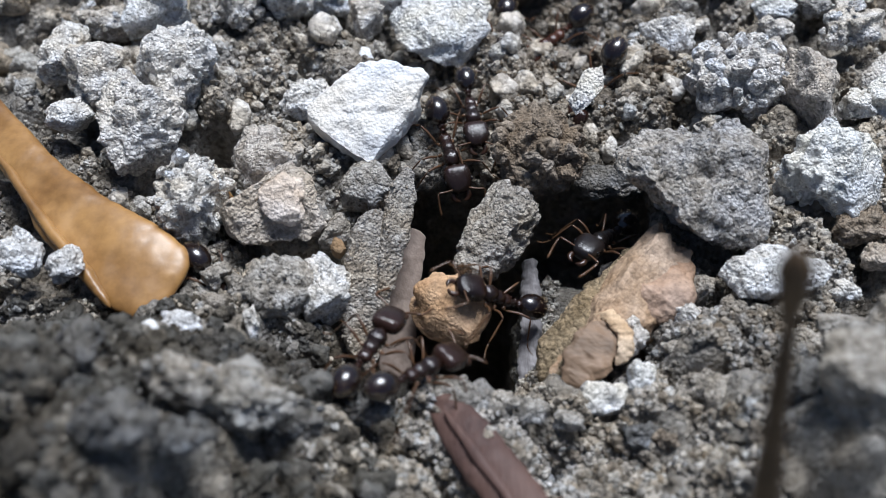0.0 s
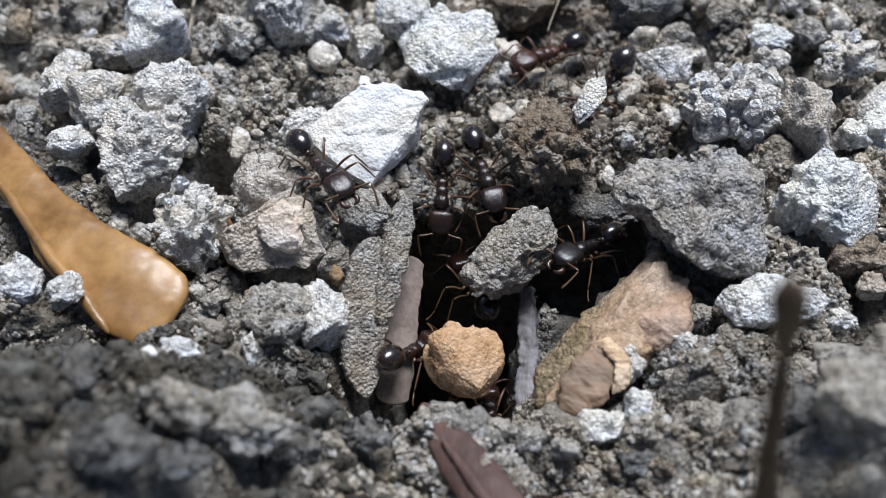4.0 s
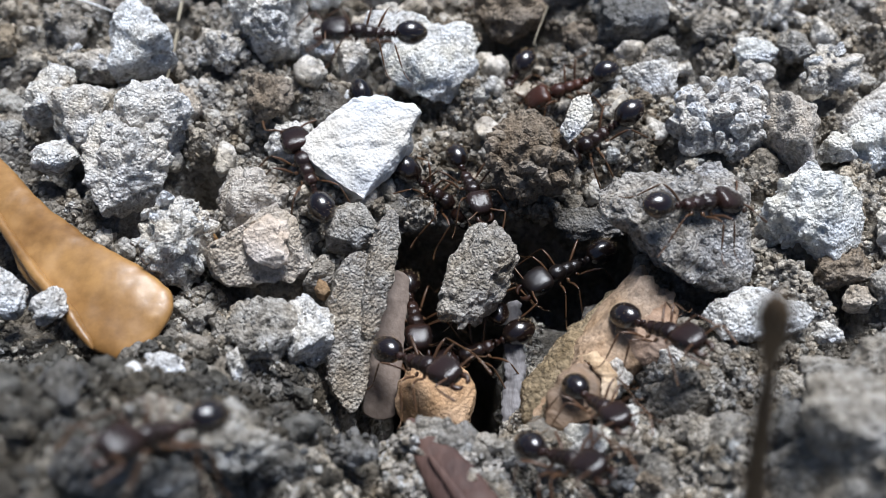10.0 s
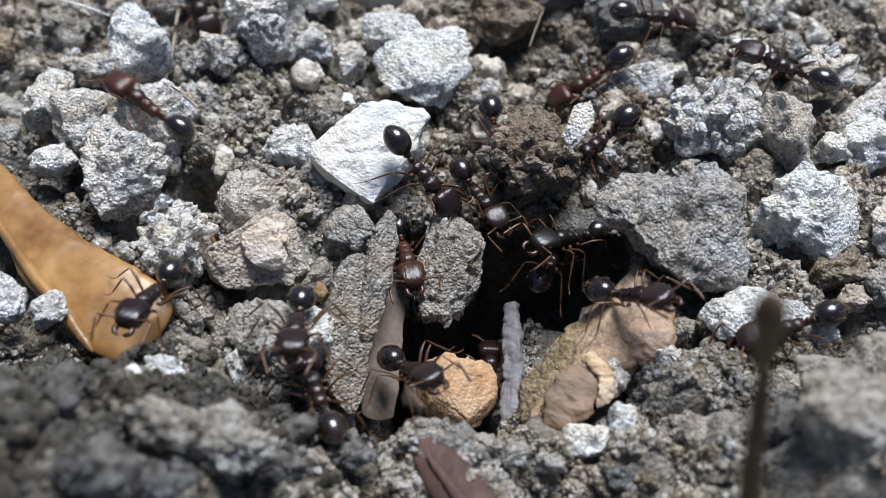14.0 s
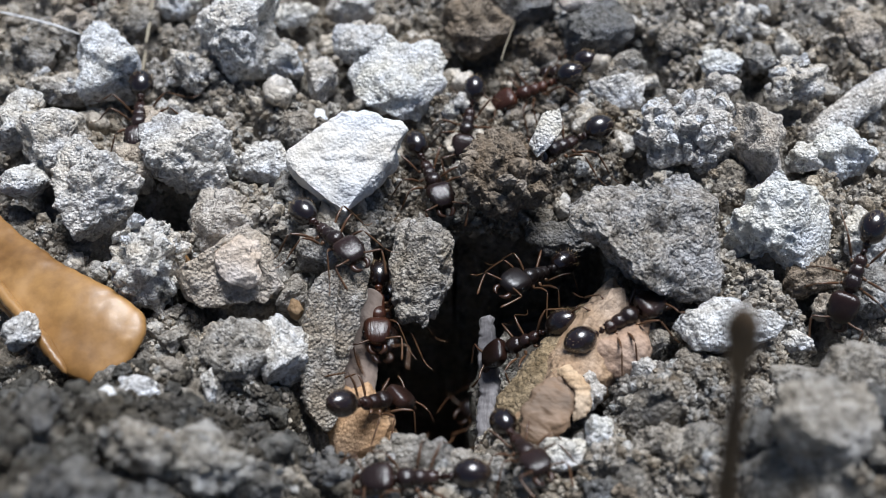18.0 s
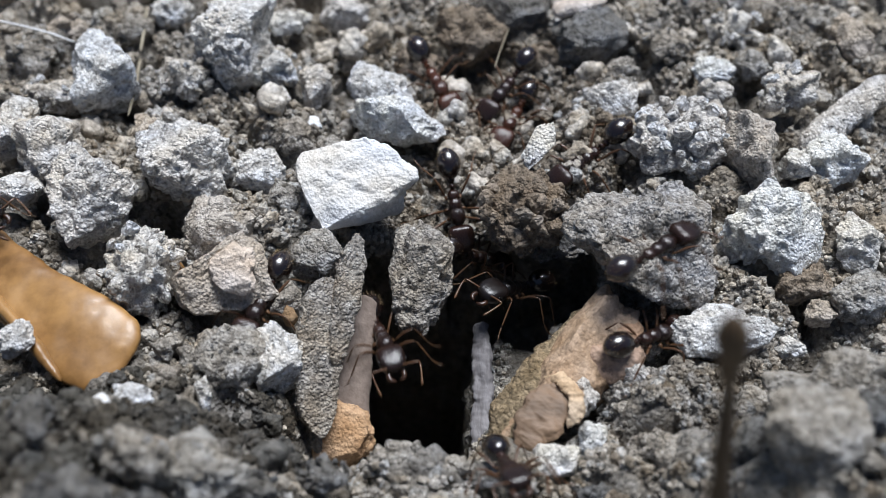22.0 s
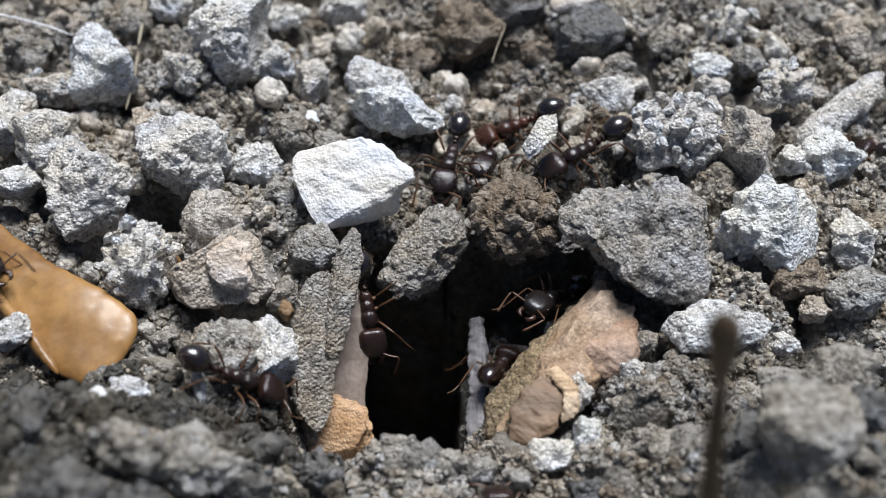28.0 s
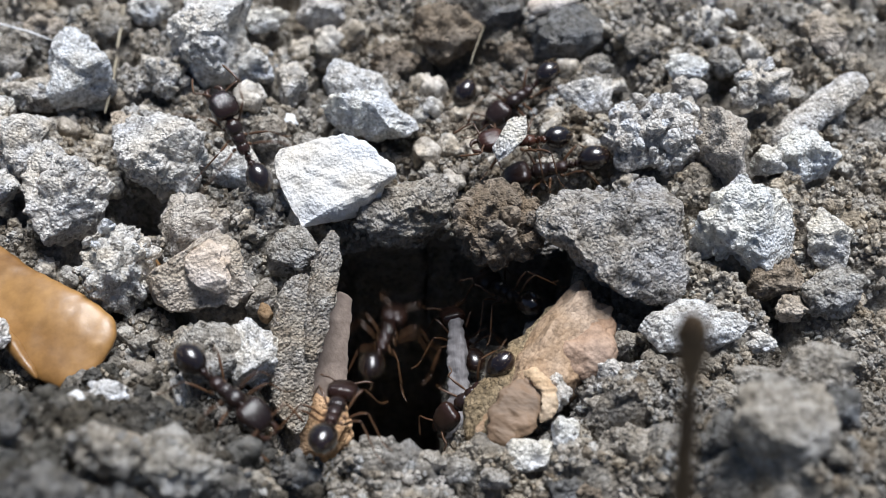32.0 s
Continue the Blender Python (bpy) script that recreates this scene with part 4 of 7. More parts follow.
lobe(sliver, 'splinter', SLIVER, [tuple(Vector(p) - sunk) for p in ((-1.9, -14.9, 1.95), (-0.4, -17.4, 2.6), (1.4, -20.2, 3.0))], [0.12, 0.28, 0.2], [0.1, 0.16, 0.12], 'raised splinter along the grain', face=(0, -0.4, 1), n_len=40, n_round=14, rough=0.05)
lobe(sliver, 'splinter', SLIVER, [tuple(Vector(p) - sunk) for p in ((-0.6, -15.2, 1.9), (0.9, -17.7, 2.5), (2.6, -20.3, 2.8))], [0.1, 0.22, 0.16], [0.1, 0.14, 0.1], 'raised splinter along the grain', face=(0, -0.4, 1), n_len=40, n_round=14, rough=0.05)
strip('leaf_scrap', AMBER, [(-14.98, -0.49, 0.60), (-14.26, -1.29, 0.80), (-13.72, -1.68, 0.60)], [0.3, 0.45, 0.3], [0.1, 0.12, 0.1], 'small amber scrap of leaf under the stones', 'leaf piece', n_len=24, n_round=14)
strip('straw', STRAW, [(-18.63, 19.40, 1.60), (-18.52, 17.31, 1.50), (-18.51, 15.40, 1.30)], [0.1, 0.12, 0.1], [0.08, 0.09, 0.08], 'short dry straw stuck in the soil', 'straw', n_len=24, n_round=12)
strip('straw', STRAW, [(-18.32, 14.54, 1.60), (-18.28, 12.22, 1.40), (-18.39, 9.74, 1.20)], [0.09, 0.11, 0.08], [0.07, 0.08, 0.07], 'short dry straw stuck in the soil', 'straw', n_len=24, n_round=12)
strip('fibre', FIBRE, [(-28.02, 17.44, 2.20), (-25.71, 16.62, 2.30), (-23.87, 16.04, 2.20), (-22.38, 15.55, 1.90)], [0.06, 0.06, 0.06, 0.04], [0.05, 0.05, 0.05, 0.04], 'fine white plant fibre lying on the soil', 'fibre', n_len=30, n_round=8)
strip('twig', TONES["blue"], [(20.87, 7.48, 1.00), (22.57, 8.61, 1.40), (24.53, 10.31, 1.60), (27.21, 12.53, 1.60)], [0.55, 0.95, 1.0, 0.8], [0.5, 0.8, 0.85, 0.7], 'short thick pale weathered twig on the soil', 'twig', n_len=70, n_round=26, rough=0.14, rough_size=0.7)
clear(21.6, 8.1, 1.2)
clear(23.6, 9.7, 1.2)
clear(25.6, 11.7, 1.2)
strip('wood_chip', TONES["worn"], [(7.02, 17.91, 2.40), (8.41, 18.08, 2.80), (10.37, 19.19, 2.80)], [0.5, 0.8, 0.7], [0.4, 0.5, 0.4], 'pale tan wood chip lying far behind the hole', 'wood chip', n_len=40, n_round=20, rough=0.1)
strip('hair_root', STRAW, [(15.89, 17.37, 1.70), (17.07, 17.29, 2.00), (18.71, 16.33, 1.90), (20.17, 16.46, 1.70)], [0.035, 0.035, 0.035, 0.035], [0.035, 0.035, 0.035, 0.035], 'hair-thin pale rootlet lying on the crumbs', 'rootlet', n_len=30, n_round=6)
strip('hair_root', STRAW, [(20.62, 12.19, 1.90), (21.31, 13.49, 2.10), (22.02, 14.33, 1.90)], [0.035, 0.035, 0.035], [0.035, 0.035, 0.035], 'hair-thin pale rootlet lying on the crumbs', 'rootlet', n_len=24, n_round=6)
strip('hair_root', STRAW, [(4.31, 17.37, 1.60), (3.55, 14.37, 1.90), (3.32, 13.58, 1.60)], [0.05, 0.05, 0.05], [0.05, 0.05, 0.05], 'hair-thin pale rootlet lying on the crumbs', 'rootlet', n_len=24, n_round=6)
leaf = tagged(new('amber_leaf'), 'glossy curled amber-orange leaf piece lying in the soil', 'leaf piece')
leaf.matrix_basis = mm(-19.28, -5.59, 1.00)
lobe(leaf, 'blade', AMBER, [(-10.34, 11.05, 0.90), (-5.52, 5.27, 1.10), (-2.29, 1.66, 1.10), (0.47, -0.68, 0.90), (3.72, -2.82, 0.50)], [0.6, 1.25, 1.75, 2.25, 2.2], [0.4, 0.48, 0.55, 0.6, 0.45], '', face=(-0.1, -0.25, 1), n_len=110, n_round=56, power=2.6, rough=0.16, rough_size=2.2, round_ends=0.08)
lobe(leaf, 'rolled_rim', AMBER, [(-10.34, 9.29, 0.90), (-6.23, 4.56, 1.20), (-3.16, 0.54, 1.30), (-0.76, -2.01, 1.20), (0.77, -3.84, 0.70)], [0.12, 0.25, 0.32, 0.36, 0.2], [0.14, 0.3, 0.36, 0.4, 0.24], 'thick rolled amber rim with a wet shine', n_len=70, n_round=22, rough=0.06, rough_size=1.0)
flake = tagged(new('bark_flake'), 'standing split grey bark flake crusted with grit beside the hole', 'bark flake')
flake.matrix_basis = mm(-6.35, -10.05, -1.20)
lobe(flake, 'main_lobe', BARK, [(0.47, -0.56, -0.40), (0.17, 0.67, 0.30), (0.13, 2.60, 1.50), (0.26, 4.43, 2.40), (0.51, 5.90, 3.10), (0.71, 6.78, 3.40)], [0.35, 0.95, 1.22, 1.25, 1.05, 0.6], [0.2, 0.3, 0.34, 0.34, 0.3, 0.2], '', face=(0.3, -0.75, 0.6), n_len=190, n_round=80, power=6, rough=0.12, rough_size=0.45, round_ends=0.1, cup=0.12, grains=190)
lobe(flake, 'side_lobe', BARK, [(1.06, 2.53, 1.60), (1.31, 4.14, 2.30), (1.56, 5.79, 3.00), (1.86, 7.56, 3.60), (2.11, 9.15, 4.10)], [0.3, 0.62, 0.75, 0.68, 0.35], [0.2, 0.3, 0.32, 0.28, 0.18], 'narrower split lobe of the bark', face=(0.35, -0.75, 0.5), n_len=150, n_round=64, power=6, rough=0.11, rough_size=0.45, round_ends=0.08, grains=140)
clear(-6.4, -11.5, 1.5)
clear(-6.4, -8.8, 1.5)
clear(-6.4, -6.0, 1.5)
clear(-6.2, -3.0, 1.5)
stalk = tagged(new('dry_stalk'), 'upright dry brown stalk with a swollen tip', 'stalk')
stalk.matrix_basis = mm(10.55, -26.39, 2.2)
lobe(stalk, 'stem', STALK, [(-2.34, 2.31, 22.29), (-2.10, 2.05, 20.38), (-1.90, 1.60, 17.66), (-1.40, 1.00, 12.50), (-0.80, 0.20, 7.50), (0.00, 0.00, -0.00)], [0.22, 0.24, 0.3, 0.45, 0.6, 0.65], [0.22, 0.24, 0.3, 0.45, 0.6, 0.65], '', face=(0, -1, 0.3), n_len=60, n_round=16, rough=0.06, round_ends=0.02)
lobe(stalk, 'bulb', STALK, [(-2.69, 2.05, 24.46), (-2.49, 2.18, 23.38), (-2.31, 2.21, 22.15), (-2.16, 2.08, 20.93)], [0.3, 0.5, 0.46, 0.3], [0.3, 0.5, 0.46, 0.3], 'swollen dry tip', face=(0, -1, 0.3), n_len=30, n_round=16, rough=0.1, round_ends=0.3)
shell = tagged(new('shell_stone'), 'pinkish tan broken shell-like stone leaning into the hole', 'stone')
shell.matrix_basis = mm(6.79, -7.84, -0.10)
v, f = rock_points(6, (4.6, 10.4, 4.6), 74, facets=0, lumps=0.05, grit=0.03, fine=0.02, crust=0.12, cuts=[((-0.8, -0.1, 0.55), 0.42), ((0.45, -0.1, 0.85), 0.5), ((0.75, -0.5, 0.2), 0.7), ((-0.1, -0.6, 0.8), 0.72)])
part('body', mesh_from('body', v * 0.001, f, HUSK), shell, 'pinkish tan worn body with a ridge along it', mm(0, 0, 0, 8, 0, -35.4))
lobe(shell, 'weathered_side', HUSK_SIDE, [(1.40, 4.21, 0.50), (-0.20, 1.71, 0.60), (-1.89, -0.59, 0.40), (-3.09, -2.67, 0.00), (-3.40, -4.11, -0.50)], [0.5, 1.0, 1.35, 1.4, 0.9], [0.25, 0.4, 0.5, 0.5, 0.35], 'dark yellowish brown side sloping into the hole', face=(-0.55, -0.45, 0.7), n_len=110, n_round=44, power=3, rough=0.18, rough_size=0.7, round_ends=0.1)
lobe(shell, 'broken_flake', FLAKE, [(-2.72, -4.69, 0.30), (-2.10, -3.67, 0.85), (-1.39, -2.47, 1.20), (-0.84, -1.34, 1.30)], [0.5, 1.1, 1.15, 0.7], [0.25, 0.36, 0.36, 0.25], 'brown broken flake with a pale rim', face=(-0.15, -0.6, 0.8), n_len=90, n_round=48, power=4, rough=0.2, rough_size=0.8, round_ends=0.1)
lobe(shell, 'pale_rim', RIM, [(-1.61, -1.01, 1.40), (-0.74, -1.25, 1.65), (-0.18, -2.08, 1.60), (-0.12, -3.03, 1.35), (-0.58, -3.70, 1.00)], [0.2, 0.36, 0.42, 0.36, 0.2], [0.15, 0.26, 0.3, 0.26, 0.15], 'pale orange broken rim round the flake', face=(0, -0.6, 0.8), n_len=70, n_round=24, power=3, rough=0.16, rough_size=0.5, round_ends=0.2)
lobe(shell, 'rounded_lobe', ROSY, [(1.88, 4.08, 1.00), (2.16, 2.20, 1.30), (2.07, 0.50, 1.20), (1.48, -0.94, 0.80)], [0.8, 1.35, 1.4, 0.9], [0.45, 0.6, 0.6, 0.45], 'pinkish rounded worn lobe', face=(0, -0.6, 0.8), n_len=90, n_round=48, power=2.2, rough=0.3, rough_size=1.3, round_ends=0.25)
clear(9.1, -3.8, 2.0)
clear(7.7, -6.7, 2.0)
clear(5.8, -10.2, 2.0)
clear(4.3, -11.5, 2.0)

# ---- things that the ants move ----
white_stone = stone('stone', (-6.69, 3.10, 2.20), (6.3, 5.9, 3.0), 'white', 31, 'bright white limestone chip that the ants undermine', 'stone', level=6, facets=6, lumps=0.06, grit=0.06, fine=0.03, crust=0.35, cuts=[((-0.8, 0.75, 0), 0.62), ((0.2, -0.1, 1), 0.45), ((0.9, -0.4, 0.1), 0.66)])
hole_pebble = stone('pebble', (0.44, -2.97, 0.20), (3.5, 6.2, 3.5), 'shady', 32, 'long grey pebble, toned down for shade, being dragged by the ants', 'pebble', level=6, facets=5, lumps=0.07, grit=0.06, fine=0.03)
orange_crumb = stone('crumb', (-1.93, -7.45, -0.40), (4.3, 4.0, 3.2), 'orange', 33, 'orange-tan food crumb carried about in the hole', 'food crumb', level=5, facets=7, lumps=0.04, grit=0.02, fine=0.02, crust=0.15, pits=0.0, swell=0.1)
clump = soil_clump('soil_clump', (2.62, 1.14, 2.00), (5.0, 5.2, 5.0), 'brown', 34, 'brown lump of loose soil held by the ants', 'soil clump', level=6, facets=3, lumps=0.2, lump_size=1.1, grit=0.08, crumbs=36)
boulder = stone('stone', (-3.06, 11.15, 1.80), (6.0, 5.2, 2.8), 'chalk', 35, 'angular pale grey boulder that rolls down the slope', 'stone', level=5, facets=7, lumps=0.09)
blue_slab = stone('stone', (-5.37, 13.78, 1.60), (3.8, 3.4, 2.0), 'blue', 36, 'flat bluish stone that slips down behind the boulder', 'stone', facets=6, lumps=0.05)
fallen_block = stone('stone', (-17.85, 6.62, 2.40), (5.2, 5.0, 4.6), 'bluewhite', 37, 'pitted bluish grey block that tumbles beside a dark gap', 'stone', level=6, facets=5, lumps=0.16, lump_size=0.7, grit=0.11, pits=0.3, grains=80)
pale_chip = stone('husk_chip', (5.11, 3.87, 4.00), (1.3, 3.2, 0.8), 'chalk', 38, 'pale dry husk chip lying on the soil lump', 'husk chip', facets=4, lumps=0.04, grit=0.03, fine=0.02)
carried_crumb = stone('soil_crumb', (-0.90, -6.00, -28.00), (3.0, 2.6, 2.2), 'brown', 39, 'brown soil crumb that an ant carries away', 'soil crumb', facets=3, lumps=0.15, lump_size=0.6)
carried_lump = stone('soil_crumb', (-0.60, -6.00, -26.00), (2.6, 2.6, 2.0), 'tan', 40, 'tan soil crumb that an ant carries away', 'soil crumb', facets=3, lumps=0.15, lump_size=0.6)


# ---- loose soil ----
strewn("soil_lumps", 350, (1.1, 2.4), 3, "grey crumbly soil lumps lying close together", 3, (-34, 34, -9, 34), CRUMB, apart=(-21, 21, -15, 19))
# these lumps are coloured dark to stand for shade on the near mound
strewn("damp_lumps", 60, (1.1, 2.4), 3, "soil lumps on the near mound, coloured dark for shade", 13, (-26, -4, -22, -9), SHADED, apart=(-21, 21, -21, 19))
strewn("soil_crumbs", 1700, (0.5, 1.2), 3, "small pale grey soil crumbs between the stones", 4, (-33, 33, -8, 32), CRUMB, dense=raised)
strewn("moist_crumbs", 240, (0.5, 1.3), 3, "brown soil crumbs thrown up behind the hole, toned for shade", 24, (-2.5, 10, 2.5, 18), SHADE_BROWN)
strewn("moist_grains", 1900, (0.2, 0.55), 2, "brown grains thrown up behind the hole, toned for shade", 25, (-3.5, 10.5, 2.2, 19), SHADE_BROWN, sink=0.0)
strewn("damp_crumbs", 1300, (0.5, 1.3), 2, "soil crumbs on the near mound, coloured dark for shade", 14, (-28, -5, -24, -9), SHADED)
strewn("slope_lumps", 12, (1.0, 1.8), 3, "grey-brown soil lumps on the near slope, toned for shade", 33, (5, 26, -22, -9), SHADE_BROWN, apart=(5, 21, -21, 19))
strewn("slope_crumbs", 420, (0.5, 1.1), 2, "grey-brown soil crumbs on the near slope, toned for shade", 34, (4, 28, -24, -9), SHADE_BROWN)
strewn("soil_grains", 11000, (0.22, 0.55), 2, "fine pale mineral grains strewn over the soil", 5, (-27, 27, -10, 22), CRUMB, dense=raised)
strewn("damp_grains", 3000, (0.2, 0.55), 1, "fine grains strewn over the near mound, coloured dark for shade", 15, (-26, -3, -23, -9), SHADED)
strewn("slope_grains", 5600, (0.26, 0.6), 2, "fine grey-brown grains on the near slope", 35, (4, 25, -22, -7), BEAD, sink=0.05)
strewn("lip_grains", 3800, (0.22, 0.66), 2, "rounded pale grains heaped round the lip of the hole", 6, (-8, 12, -19, -9.5), CRUMB, sink=0.05)
strewn("wall_grains", 1300, (0.2, 0.45), 2, "small grey grains lining the inner wall of the hole", 7, (1.5, 5.5, -11, -2.5), LUMP, sink=0.1)


# ---- ants ----
def chitin(name, a, b_, rough, bump, scale=2600, stretch=(1, 1, 1), coat=0.0):
    m, t, b = material(name)
    tc = t.nodes.new("ShaderNodeTexCoord")
    mp = t.nodes.new("ShaderNodeMapping")
    mp.inputs["Scale"].default_value = stretch
    n = node(t, "ShaderNodeTexNoise", Scale=scale, Detail=4.0, Roughness=0.6)
    big = node(t, "ShaderNodeTexNoise", Scale=scale * 0.15, Detail=2.0)
    info = t.nodes.new("ShaderNodeObjectInfo")
    t.links.new(tc.outputs["Object"], mp.inputs[0])
    t.links.new(mp.outputs[0], n.inputs["Vector"])
    t.links.new(tc.outputs["Object"], big.inputs["Vector"])
    c = ramp(t, big.outputs["Fac"], [(0.3, a), (0.7, b_)])
    c = mixed(t, "MULTIPLY", 1.0, c, ramp(t, info.outputs["Random"], [(0, (0.7, 0.68, 0.66)), (1, (1, 1, 1))]))
    t.links.new(c, b.inputs["Base Color"])
    b.inputs["Roughness"].default_value = rough
    b.inputs["Coat Weight"].default_value = coat
    b.inputs["Coat Roughness"].default_value = 0.17
    bp = node(t, "ShaderNodeBump", Strength=bump, Distance=0.00006)
    t.links.new(n.outputs["Fac"], bp.inputs["Height"])
    t.links.new(bp.outputs[0], b.inputs["Normal"])
    return m


HEADS = {"dark": chitin("dark_brown_chitin", (0.009, 0.006, 0.005), (0.028, 0.012, 0.008), 0.24, 0.9, stretch=(3, 0.6, 1)),
         "brown": chitin("brown_chitin", (0.012, 0.008, 0.007), (0.034, 0.015, 0.01), 0.24, 0.9, stretch=(3, 0.6, 1)),
         "red": chitin("red_brown_chitin", (0.028, 0.011, 0.007), (0.088, 0.03, 0.014), 0.26, 0.9, stretch=(3, 0.6, 1)),
         "black": chitin("black_chitin", (0.008, 0.006, 0.006), (0.018, 0.012, 0.01), 0.32, 0.4, stretch=(3, 0.6, 1))}
GASTER = chitin("glossy_black_chitin", (0.006, 0.004, 0.004), (0.02, 0.009, 0.006), 0.26, 0.06, coat=0.8)
LEG = chitin("amber_brown_leg", (0.06, 0.028, 0.015), (0.19, 0.1, 0.045), 0.35, 0.2)
EYE = chitin("ant_eye", (0.004, 0.004, 0.004), (0.008, 0.008, 0.008), 0.15, 0.0)
JAW = chitin("ant_jaw", (0.03, 0.014, 0.008), (0.07, 0.03, 0.015), 0.3, 0.2)
HAIR = chitin("pale_bristle", (0.3, 0.2, 0.1), (0.4, 0.3, 0.16), 0.4, 0.0)


def blob(level, centre, half, square=2.0, shape=None):
    """A rounded body part about a centre, in millimetres."""
    v, f = ball(level)
    p = np.sign(v) * np.abs(v) ** (2 / square)
    p /= np.maximum(1e-9, (np.abs(p) ** square).sum(1) ** (1 / square))[:, None]
    if shape is not None:
        p = shape(p)
    return p * np.array(half) + np.array(centre), f


def joined(pieces):
    vs, fs, n = [], [], 0
    for v, f in pieces:
        vs.append(v)
        fs.append(f + n)
        n += len(v)
    return np.vstack(vs), np.vstack(fs)


def tube(points, radii, n_len=9, n_round=7):
    p, f = sweep_points(points, radii, radii, n_len=n_len, n_round=n_round, face=(0.13, 0.2, 1), round_ends=0.03)
    return capped(p, f, n_round)


def head_shape(p):
    q = p.copy()
    q[:, 0] *= 1 - 0.16 * np.clip(p[:, 1], 0, 1) + 0.05 * np.clip(-p[:, 1], 0, 1)
    q[:, 1] += 0.1 * np.abs(p[:, 0]) * np.clip(-p[:, 1], 0, 1) * -1 + 0.06 * np.clip(-p[:, 1], 0, 1)
    return q


def gaster_shape(p):
    q = p.copy()
    q[:, 0] *= 1 - 0.22 * np.clip(-p[:, 1], 0, 1) ** 2
    q[:, 2] *= 1 - 0.18 * np.clip(-p[:, 1], 0, 1) ** 2
    for y in (-0.1, -0.48, -0.74):
        q[:, [0, 2]] *= (1 - 0.035 * np.exp(-((p[:, 1:2] - y) / 0.045) ** 2))
    return q


def bristles(centre, half, count, seed, length=0.16):
    """Short stiff hairs standing off a rounded body part."""
    rng = np.random.RandomState(seed)
    out = []
    for _ in range(count):
        d = rng.normal(size=3)
        d[2] = abs(d[2]) * 0.8
        d /= np.linalg.norm(d)
        a = np.array(centre) + d * np.array(half) * 0.97
        e = a + (d + np.array((0, -0.5, 0))) * length
        s = np.cross(d, (0.3, 0.5, 0.8))
        s = s / np.linalg.norm(s) * 0.009
        t = np.cross(d, s)
        t = t / np.linalg.norm(t) * 0.009
        out.append((np.array([a + s, a - s * 0.5 + t, a - s * 0.5 - t, e]), np.array([[0, 1, 3], [1, 2, 3], [2, 0, 3]])))
    return joined(out)


LEG_ROOTS = [(0.3, 0.55, 38), (0.34, 0.1, -4), (0.3, -0.4, -44)]     # x, y, sweep in degrees


def ant_model(tone):
    """One worker ant facing +y, seven millimetres long, with its origin in the middle of the thorax."""
    ant = new("ant")
    mat = HEADS[tone]

    def piece(name, vf, m, parent, label="", at=None):
        return part(name, mesh_from(name, vf[0] * 0.001, vf[1], m), parent, label, at)
    piece("thorax", joined([blob(2, (0, 0.52, 0.06), (0.44, 0.5, 0.4), 2.2), blob(2, (0, -0.05, 0.0), (0.36, 0.45, 0.34), 2.2), blob(2, (0, -0.55, -0.06), (0.33, 0.36, 0.3), 2.4), blob(1, (0.13, -0.8, 0.14), (0.04, 0.14, 0.06)), blob(1, (-0.13, -0.8, 0.14), (0.04, 0.14, 0.06)), blob(2, (0, 0.98, 0.04), (0.2, 0.22, 0.18))]), mat, ant)
    piece("petiole", joined([blob(2, (0, -1.08, -0.1), (0.16, 0.22, 0.2)), blob(2, (0, -1.05, 0.06), (0.15, 0.09, 0.15)), blob(2, (0, -1.4, -0.06), (0.22, 0.18, 0.21))]), mat, ant, "narrow two-knobbed waist")
    gaster = piece("gaster", blob(3, (0, 0, 0), (0.66, 0.86, 0.62), 2.0, gaster_shape), GASTER, ant, "glossy black rear body", mm(0, -2.26, 0.06))
    piece("bristles", bristles((0, 0, 0), (0.64, 0.8, 0.6), 60, 8), HAIR, gaster)
    head = piece("head", blob(3, (0, 0.0, 0), (0.7, 0.76, 0.42), 3.0, head_shape), mat, ant, "large squarish ridged head", mm(0, 1.73, 0.08, -14))
    for s in (1, -1):
        piece("eye", blob(2, (0, 0, 0), (0.07, 0.13, 0.11)), EYE, head, "", mm(0.66 * s, 0.1, 0.12))
        piece("mandible", tube([(0.3 * s, -0.02, 0), (0.42 * s, 0.22, -0.03), (0.3 * s, 0.45, -0.05), (0.05 * s, 0.5, -0.06)], [0.13, 0.15, 0.12, 0.04]), JAW, head, "", mm(0, 0.62, -0.12))
        piece("antenna", joined([tube([(0, 0, 0), (0.55 * s, 0.2, 0.2), (0.95 * s, 0.28, 0.24)], [0.045, 0.05, 0.06]), tube([(0.94 * s, 0.28, 0.24), (0.9 * s, 0.65, 0.1), (0.8 * s, 1.05, -0.1), (0.7 * s, 1.4, -0.25)], [0.045, 0.05, 0.06, 0.075])]), LEG, head, "", mm(0.24 * s, 0.5, 0.18))
        for x, y, sweep in LEG_ROOTS:
            k = 1.12 if sweep < -20 else 1.0
            pieces = [tube([(0, 0, 0), (0.25 * s, 0, -0.12)], [0.11, 0.07], 6), tube([(0.22 * s, 0, -0.12), (0.75 * s * k, 0, 0.32), (1.25 * s * k, 0, 0.5)], [0.055, 0.072, 0.04]),
                      tube([(1.24 * s * k, 0, 0.5), (1.6 * s * k, 0, -0.1), (1.95 * s * k, 0, -0.72)], [0.036, 0.048, 0.03]), tube([(1.94 * s * k, 0, -0.7), (2.2 * s * k, 0, -0.98), (2.6 * s * k, 0, -1.08)], [0.027, 0.024, 0.019], 8, 6)]
            piece("leg", joined(pieces), LEG, ant, "", mm(x * s, y, -0.2, 0, 0, sweep * s))
    return ant


